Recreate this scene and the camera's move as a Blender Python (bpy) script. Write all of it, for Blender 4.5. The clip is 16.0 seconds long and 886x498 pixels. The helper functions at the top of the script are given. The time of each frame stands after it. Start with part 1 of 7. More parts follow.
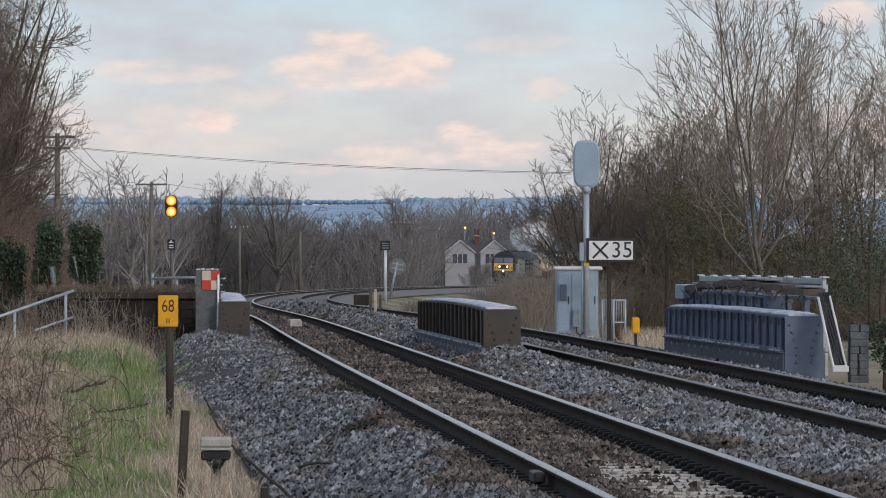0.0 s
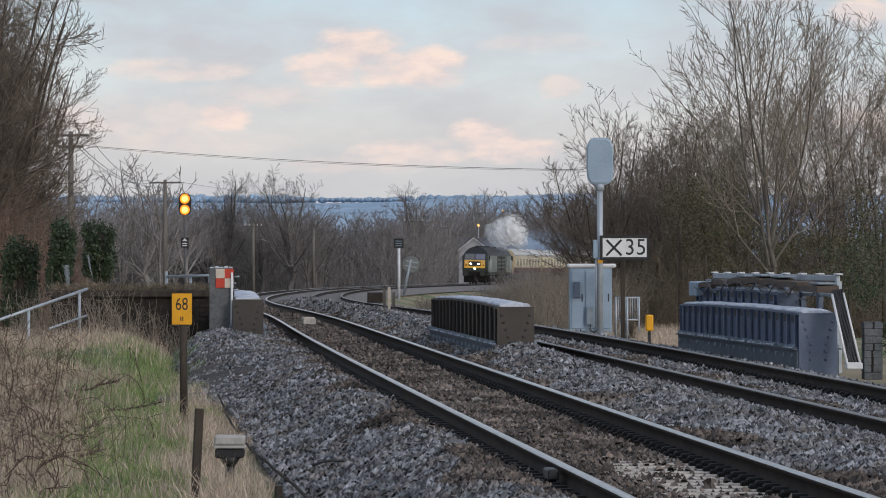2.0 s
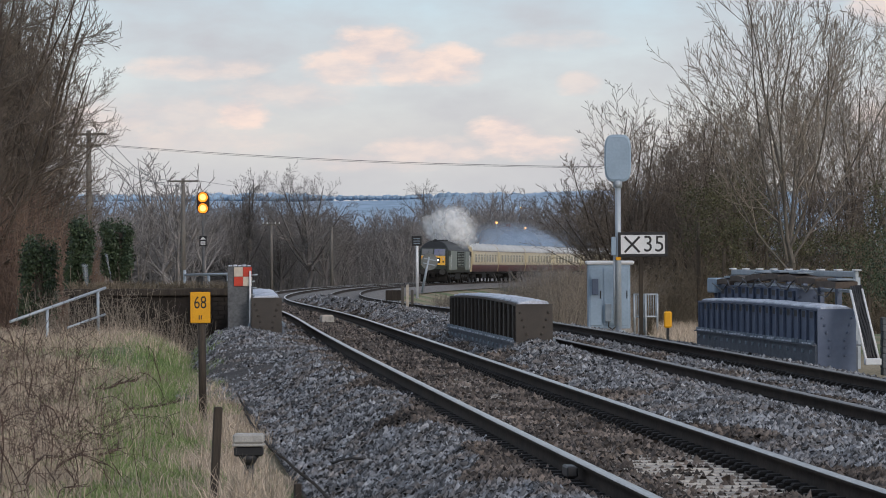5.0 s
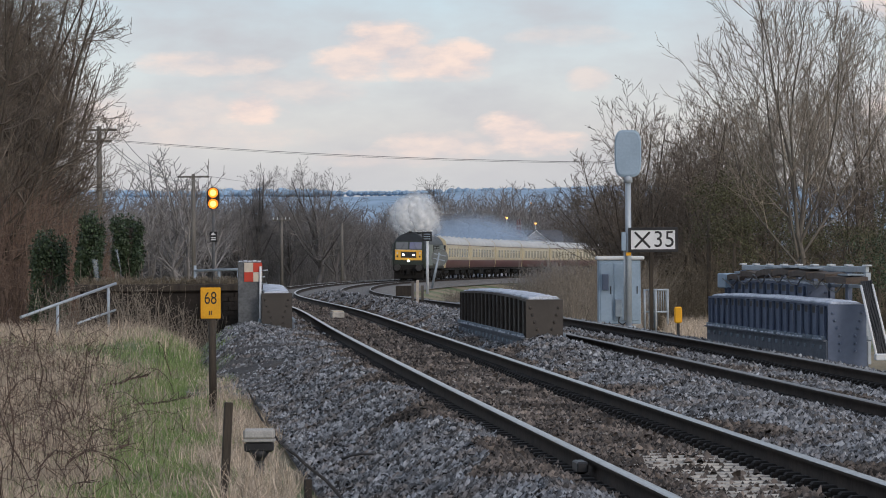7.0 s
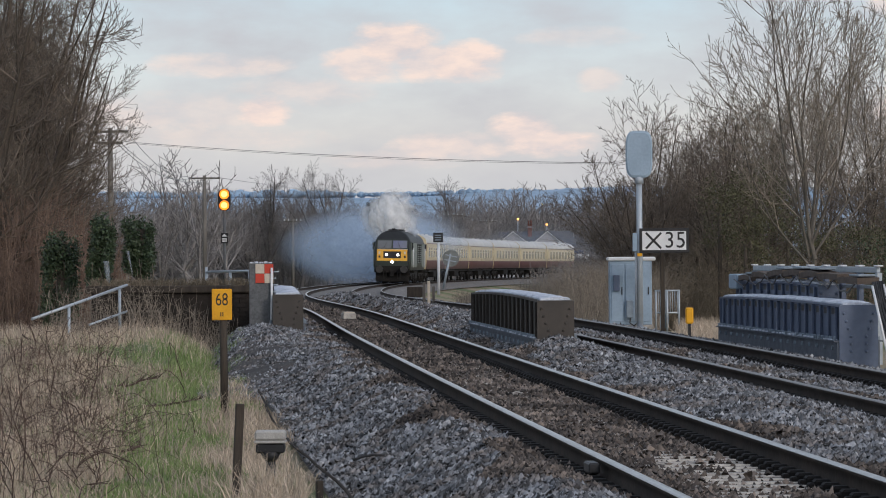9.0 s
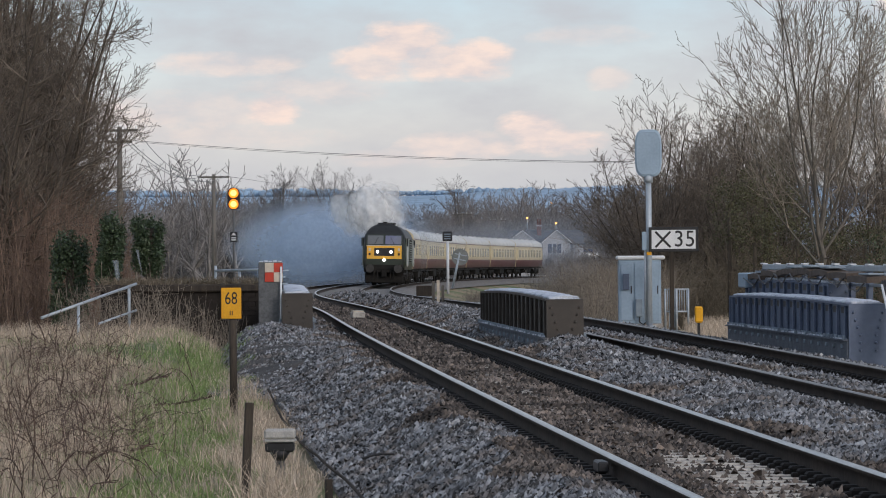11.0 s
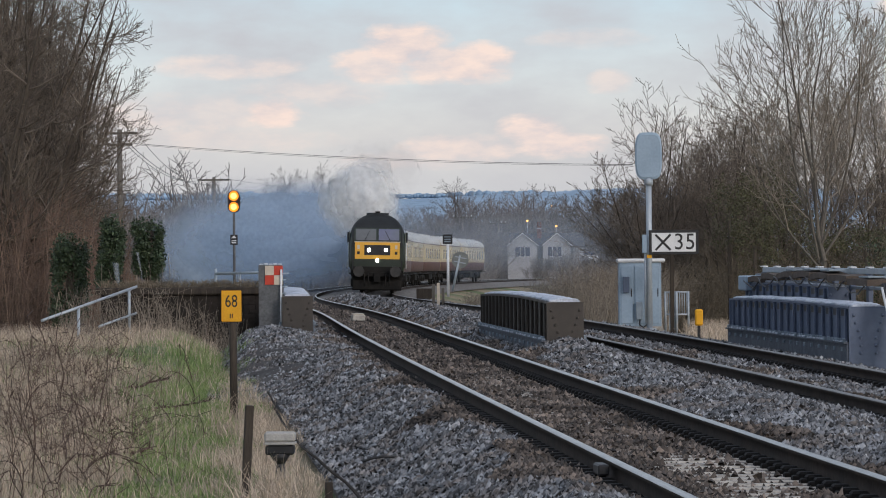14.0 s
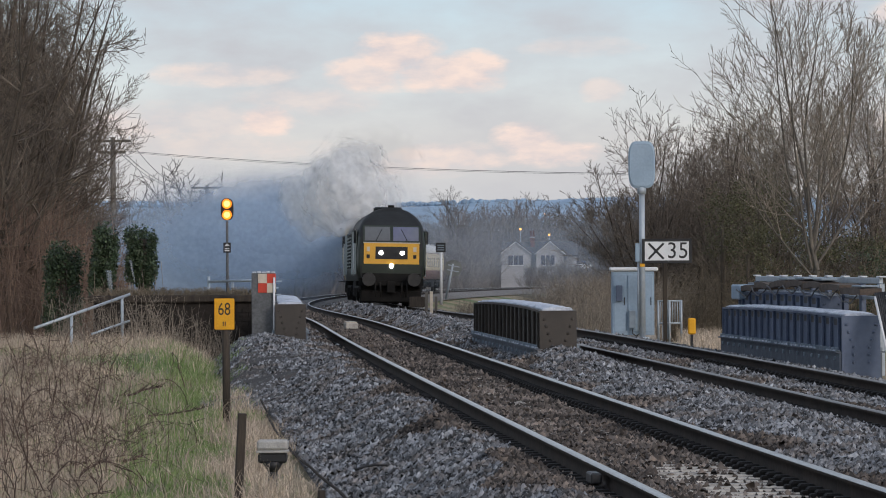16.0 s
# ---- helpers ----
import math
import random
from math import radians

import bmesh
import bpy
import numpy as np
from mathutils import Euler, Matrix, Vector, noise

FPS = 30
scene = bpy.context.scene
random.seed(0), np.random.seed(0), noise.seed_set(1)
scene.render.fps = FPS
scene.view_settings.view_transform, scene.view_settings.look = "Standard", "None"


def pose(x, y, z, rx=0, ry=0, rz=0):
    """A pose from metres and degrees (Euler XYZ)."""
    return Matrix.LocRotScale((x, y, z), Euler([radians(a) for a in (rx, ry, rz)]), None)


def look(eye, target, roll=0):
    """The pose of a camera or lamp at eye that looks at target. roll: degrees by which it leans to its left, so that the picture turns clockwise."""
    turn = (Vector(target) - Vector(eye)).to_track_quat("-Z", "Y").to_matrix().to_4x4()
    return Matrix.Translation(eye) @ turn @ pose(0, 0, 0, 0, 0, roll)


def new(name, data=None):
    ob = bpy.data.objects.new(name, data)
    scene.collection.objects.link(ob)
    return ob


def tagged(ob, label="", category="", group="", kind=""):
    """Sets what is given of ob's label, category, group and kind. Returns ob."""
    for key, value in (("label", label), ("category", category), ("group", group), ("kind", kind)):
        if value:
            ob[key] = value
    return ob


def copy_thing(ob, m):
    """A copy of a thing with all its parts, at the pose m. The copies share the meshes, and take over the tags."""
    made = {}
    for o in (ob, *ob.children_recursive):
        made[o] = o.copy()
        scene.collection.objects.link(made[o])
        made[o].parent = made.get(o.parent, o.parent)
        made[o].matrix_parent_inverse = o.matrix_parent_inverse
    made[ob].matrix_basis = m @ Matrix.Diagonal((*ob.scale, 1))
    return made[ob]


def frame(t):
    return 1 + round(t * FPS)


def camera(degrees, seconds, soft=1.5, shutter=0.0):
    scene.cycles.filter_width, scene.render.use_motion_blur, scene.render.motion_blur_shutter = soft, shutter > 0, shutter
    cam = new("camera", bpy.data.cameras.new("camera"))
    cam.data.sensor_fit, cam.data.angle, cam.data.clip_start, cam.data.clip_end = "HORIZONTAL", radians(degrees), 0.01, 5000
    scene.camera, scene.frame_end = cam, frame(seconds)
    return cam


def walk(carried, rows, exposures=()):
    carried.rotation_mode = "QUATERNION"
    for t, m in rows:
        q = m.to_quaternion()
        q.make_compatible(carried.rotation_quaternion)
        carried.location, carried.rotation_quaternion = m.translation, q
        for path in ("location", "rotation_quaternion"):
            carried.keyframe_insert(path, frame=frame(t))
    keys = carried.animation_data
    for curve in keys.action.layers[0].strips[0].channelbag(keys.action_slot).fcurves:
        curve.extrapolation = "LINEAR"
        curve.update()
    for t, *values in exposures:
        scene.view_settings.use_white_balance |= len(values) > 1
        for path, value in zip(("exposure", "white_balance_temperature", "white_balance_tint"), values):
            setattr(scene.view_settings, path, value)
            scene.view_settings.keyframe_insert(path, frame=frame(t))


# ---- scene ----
cam = camera(15.405, 16.0, soft=1.0)
EYE = (0.0, 0.0, 1.3)


def aim(yaw, pitch, lean):
    """Where the tripod head points: degrees to the left, up, and of lean."""
    a, b = radians(yaw), radians(pitch)
    ahead = Vector((-math.sin(a) * math.cos(b), math.cos(a) * math.cos(b), math.sin(b)))
    return look(EYE, Vector(EYE) + ahead * 100, lean)


walk(cam, [(t, aim(yaw, pitch, -lean)) for t, yaw, pitch, lean in (
    (0.0, 0.0, 0.2894, 0.0), (0.5, 0.0696, 0.2655, 0.0), (1.0, 0.1246, 0.2557, 0.03), (1.5, 0.1788, 0.2507, 0.09),
    (2.0, 0.2369, 0.2482, 0.105), (2.5, 0.2884, 0.2449, 0.125), (3.0, 0.3406, 0.2545, 0.215), (3.5, 0.3879, 0.2629, 0.31),
    (4.0, 0.4665, 0.2609, 0.31), (5.2, 0.565, 0.19, 0.335), (6.5, 0.6722, 0.1244, 0.345), (7.0, 0.7331, 0.1276, 0.35), (7.5, 0.8068, 0.1179, 0.436),
    (8.0, 0.85, 0.1177, 0.4449), (8.5, 0.8813, 0.1329, 0.4365), (9.0, 0.9278, 0.148, 0.4335), (10.2, 1.03, 0.14, 0.435), (11.5, 1.1083, 0.1179, 0.4367),
    (12.0, 1.1093, 0.1026, 0.4343), (12.5, 1.1245, 0.0876, 0.4338), (13.0, 1.1385, 0.1026, 0.4335), (13.5, 1.1235, 0.148, 0.4331),
    (14.0, 1.0931, 0.1784, 0.4359), (14.5, 1.0541, 0.2008, 0.3464), (15.0, 1.0323, 0.2258, 0.3995), (15.5, 1.0052, 0.2682, 0.3957),
    (16.0, 0.9716, 0.3233, 0.3194))], exposures=((0.0, 0.0, 6120, 13), (16.0, 0.0, 6120, 13)))

# ---- sky and light: a dull winter dusk, broken cloud touched with peach ----
SUN_DIR = Vector((0.55, -0.75, 0.36)).normalized()  # from the scene towards the low sun behind the cloud
world = bpy.data.worlds.new("dusk_sky")
scene.world = world
world.use_nodes = True


def sky_nodes():
    nt = world.node_tree
    N, L = nt.nodes, nt.links
    N.clear()

    def nd(kind, **kw):
        n = N.new(kind)
        for k, v in kw.items():
            n.inputs[k].default_value = v
        return n

    def math_(op, a, b=None, clamp=False):
        n = N.new("ShaderNodeMath")
        n.operation, n.use_clamp = op, clamp
        for i, v in enumerate((a, b)):
            if v is None:
                continue
            if isinstance(v, (int, float)):
                n.inputs[i].default_value = v
            else:
                L.new(v, n.inputs[i])
        return n.outputs[0]

    def mix(fac, a, b):
        n = N.new("ShaderNodeMix")
        n.data_type = "RGBA"
        for i, v in ((0, fac), (6, a), (7, b)):
            if isinstance(v, (tuple, float, int)):
                n.inputs[i].default_value = v
            else:
                L.new(v, n.inputs[i])
        return n.outputs[2]

    tc = N.new("ShaderNodeTexCoord")
    sep = N.new("ShaderNodeSeparateXYZ")
    L.new(tc.outputs["Generated"], sep.inputs[0])
    x, y, z = sep.outputs
    # angles as slopes: across (x / |y|) and up (z / |y|)
    ay = math_("MAXIMUM", math_("ABSOLUTE", y), 0.2)
    across, up = math_("DIVIDE", x, ay), math_("DIVIDE", z, ay)
    sky = N.new("ShaderNodeTexSky")
    sky.sky_type, sky.sun_disc = "NISHITA", False
    sky.sun_elevation, sky.sun_rotation = math.asin(SUN_DIR.z), math.atan2(SUN_DIR.x, SUN_DIR.y)
    sky.altitude, sky.air_density, sky.dust_density = 60, 1.2, 2.0
    # high thin veil: pale cream at the horizon to blue-grey higher up
    ramp = N.new("ShaderNodeValToRGB")
    el = ramp.color_ramp.elements
    el[0].position, el[0].color = 0.0, (0.50, 0.53, 0.58, 1)
    el[1].position, el[1].color = 1.0, (0.29, 0.345, 0.41, 1)
    for p, c in ((0.10, (0.545, 0.55, 0.575, 1)), (0.19, (0.55, 0.53, 0.545, 1)), (0.30, (0.49, 0.53, 0.58, 1)), (0.40, (0.385, 0.48, 0.57, 1)), (0.62, (0.34, 0.42, 0.50, 1))):
        e = el.new(p)
        e.color = c
    L.new(math_("MULTIPLY", up, 5.0, True), ramp.inputs[0])
    base = mix(0.12, ramp.outputs[0], mix(0.5, (0, 0, 0, 1), sky.outputs[0]))
    co = N.new("ShaderNodeCombineXYZ")
    L.new(across, co.inputs[0])
    L.new(math_("MULTIPLY", up, 2.4), co.inputs[1])
    veil = nd("ShaderNodeTexNoise", Scale=16.0, Detail=5.0, Roughness=0.55)
    L.new(co.outputs[0], veil.inputs["Vector"])
    v = math_("MULTIPLY", math_("SUBTRACT", veil.outputs["Fac"], 0.38), 3.4, True)
    base = mix(math_("MULTIPLY", v, 0.85), base, (0.570, 0.553, 0.545, 1))
    # peach cumulus heads: soft patches with a ragged edge
    rag = nd("ShaderNodeTexNoise", Scale=55.0, Detail=7.0, Roughness=0.6)
    L.new(co.outputs[0], rag.inputs["Vector"])
    rag2 = nd("ShaderNodeTexNoise", Scale=22.0, Detail=4.0, Roughness=0.5)
    L.new(co.outputs[0], rag2.inputs["Vector"])
    jag = math_("ADD", math_("MULTIPLY", math_("SUBTRACT", rag.outputs["Fac"], 0.5), 2.3), math_("MULTIPLY", math_("SUBTRACT", rag2.outputs["Fac"], 0.5), 1.3))
    total = None
    for cx, cz, rx, rz, power in CLOUDS:
        rx, rz = rx * 1.3, rz * 1.12
        dx = math_("DIVIDE", math_("SUBTRACT", across, cx), rx)
        dz = math_("DIVIDE", math_("SUBTRACT", up, cz), rz)
        d2 = math_("ADD", math_("MULTIPLY", dx, dx), math_("MULTIPLY", dz, dz))
        g = math_("MULTIPLY", math_("MULTIPLY", math_("SUBTRACT", 1.0, math_("ADD", d2, jag), True), 1.25, True), power)
        total = g if total is None else math_("MAXIMUM", total, g)
    lit = mix(math_("MULTIPLY", math_("SUBTRACT", rag.outputs["Fac"], 0.36), 3.5, True), (0.97, 0.775, 0.64, 1), (0.70, 0.63, 0.595, 1))
    front = math_("MULTIPLY", math_("GREATER_THAN", y, 0.0), total)
    colour = mix(math_("MULTIPLY", front, 1.0, True), base, lit)
    bg = N.new("ShaderNodeBackground")
    bg.inputs["Strength"].default_value = 1.0
    L.new(colour, bg.inputs["Color"])
    out = N.new("ShaderNodeOutputWorld")
    L.new(bg.outputs[0], out.inputs[0])


# slopes across and up, half sizes, brightness of each cloud head
CLOUDS = ((-0.0300, 0.0655, 0.0125, 0.0080, 1.0), (-0.0095, 0.0595, 0.0120, 0.0065, 1.0), (-0.0400, 0.0590, 0.0110, 0.0065, 0.85), (-0.0200, 0.0600, 0.0130, 0.0060, 0.9),
          (-0.0830, 0.0595, 0.0190, 0.0038, 0.6), (-0.0705, 0.0460, 0.0075, 0.0055, 1.0), (-0.0560, 0.0510, 0.0200, 0.0050, 0.5), (0.0085, 0.0385, 0.0085, 0.0060, 1.0), (0.0160, 0.0345, 0.0130, 0.0040, 0.95),
          (-0.0120, 0.0335, 0.0170, 0.0045, 0.7), (-0.0280, 0.0300, 0.0180, 0.0030, 0.4), (0.0320, 0.0535, 0.0060, 0.0035, 0.5), (0.0250, 0.0670, 0.0160, 0.0030, 0.35), (-0.0950, 0.0450, 0.0280, 0.0060, 0.45),
          (-0.0850, 0.0370, 0.0300, 0.0040, 0.4), (0.1250, 0.0760, 0.0100, 0.0050, 0.8), (0.1350, 0.0450, 0.0150, 0.0080, 0.7), (-0.26, 0.07, 0.05, 0.02, 0.7), (0.3, 0.09, 0.06, 0.02, 0.7))
sky_nodes()
sun = new("sun", bpy.data.lights.new("sun", "SUN"))
sun.data.energy, sun.data.angle, sun.data.color = 1.0, radians(14), (1.0, 0.93, 0.86)
sun.matrix_world = look(SUN_DIR * 50, (0, 0, 0))


# ---- materials ----
def mat(name, a, b=None, scale=6.0, rough=0.8, metal=0.0, bump=0.0, bscale=None, fine=None, spread=(0.35, 0.65), random_=0.0, glow=0.0, alpha=1.0, stretch=(1, 1, 1), third=None, spec=0.4, coords="Object", mottle=0.85):
    m = bpy.data.materials.new(name)
    m.use_nodes = True
    N, L = m.node_tree.nodes, m.node_tree.links
    bs = N["Principled BSDF"]
    bs.inputs["Roughness"].default_value, bs.inputs["Metallic"].default_value = rough, metal
    bs.inputs["Specular IOR Level"].default_value = spec
    bs.inputs["Alpha"].default_value = alpha
    tc = N.new("ShaderNodeTexCoord")
    mp = N.new("ShaderNodeMapping")
    mp.inputs["Scale"].default_value = stretch
    L.new(tc.outputs[coords], mp.inputs[0])
    b = b or tuple(c * 0.8 for c in a)

    def noise_fac(s, detail, lo, hi):
        n = N.new("ShaderNodeTexNoise")
        n.inputs["Scale"].default_value, n.inputs["Detail"].default_value = s, detail
        L.new(mp.outputs[0], n.inputs["Vector"])
        r = N.new("ShaderNodeMapRange")
        r.inputs["From Min"].default_value, r.inputs["From Max"].default_value = lo, hi
        L.new(n.outputs["Fac"], r.inputs["Value"])
        return n, r.outputs[0]

    def mix(fac, x, y, blend="MIX"):
        n = N.new("ShaderNodeMix")
        n.data_type, n.blend_type = "RGBA", blend
        for i, v in ((0, fac), (6, x), (7, y)):
            if isinstance(v, (tuple, float, int)):
                n.inputs[i].default_value = (*v, 1) if isinstance(v, tuple) and len(v) == 3 else v
            else:
                L.new(v, n.inputs[i])
        return n.outputs[2]

    _, big = noise_fac(scale, 4, *spread)
    col = mix(big, a, b)
    if third:
        _, f3 = noise_fac(scale * 0.37, 3, 0.5, 0.62)
        col = mix(f3, col, third)
    fn, small = noise_fac(fine or scale * 9, 5, 0.3, 0.7)
    grey = mix(small, (0.72, 0.72, 0.72), (1.2, 1.2, 1.2))
    col = mix(mottle, col, grey, "MULTIPLY")
    if random_:
        oi = N.new("ShaderNodeObjectInfo")
        ge = N.new("ShaderNodeNewGeometry")
        ad = N.new("ShaderNodeMath")
        ad.operation = "ADD"
        L.new(oi.outputs["Random"], ad.inputs[0])
        L.new(ge.outputs["Random Per Island"], ad.inputs[1])
        fr = N.new("ShaderNodeMath")
        fr.operation = "FRACT"
        L.new(ad.outputs[0], fr.inputs[0])
        lo, hi = 1 - random_, 1 + random_
        col = mix(1.0, col, mix(fr.outputs[0], (lo, lo, lo), (hi, hi * 0.985, hi * 0.96)), "MULTIPLY")
    L.new(col, bs.inputs["Base Color"])
    if bump:
        bn = N.new("ShaderNodeTexNoise")
        bn.inputs["Scale"].default_value, bn.inputs["Detail"].default_value = bscale or scale * 6, 6
        L.new(mp.outputs[0], bn.inputs["Vector"])
        bu = N.new("ShaderNodeBump")
        bu.inputs["Strength"].default_value, bu.inputs["Distance"].default_value = 0.8, bump
        L.new(bn.outputs["Fac"], bu.inputs["Height"])
        L.new(bu.outputs[0], bs.inputs["Normal"])
        rr = N.new("ShaderNodeMapRange")
        rr.inputs["To Min"].default_value, rr.inputs["To Max"].default_value = max(rough - 0.12, 0.03), min(rough + 0.12, 1)
        L.new(bn.outputs["Fac"], rr.inputs["Value"])
        L.new(rr.outputs[0], bs.inputs["Roughness"])
    if glow:
        bs.inputs["Emission Color"].default_value = (*a, 1)
        bs.inputs["Emission Strength"].default_value = glow
    return m


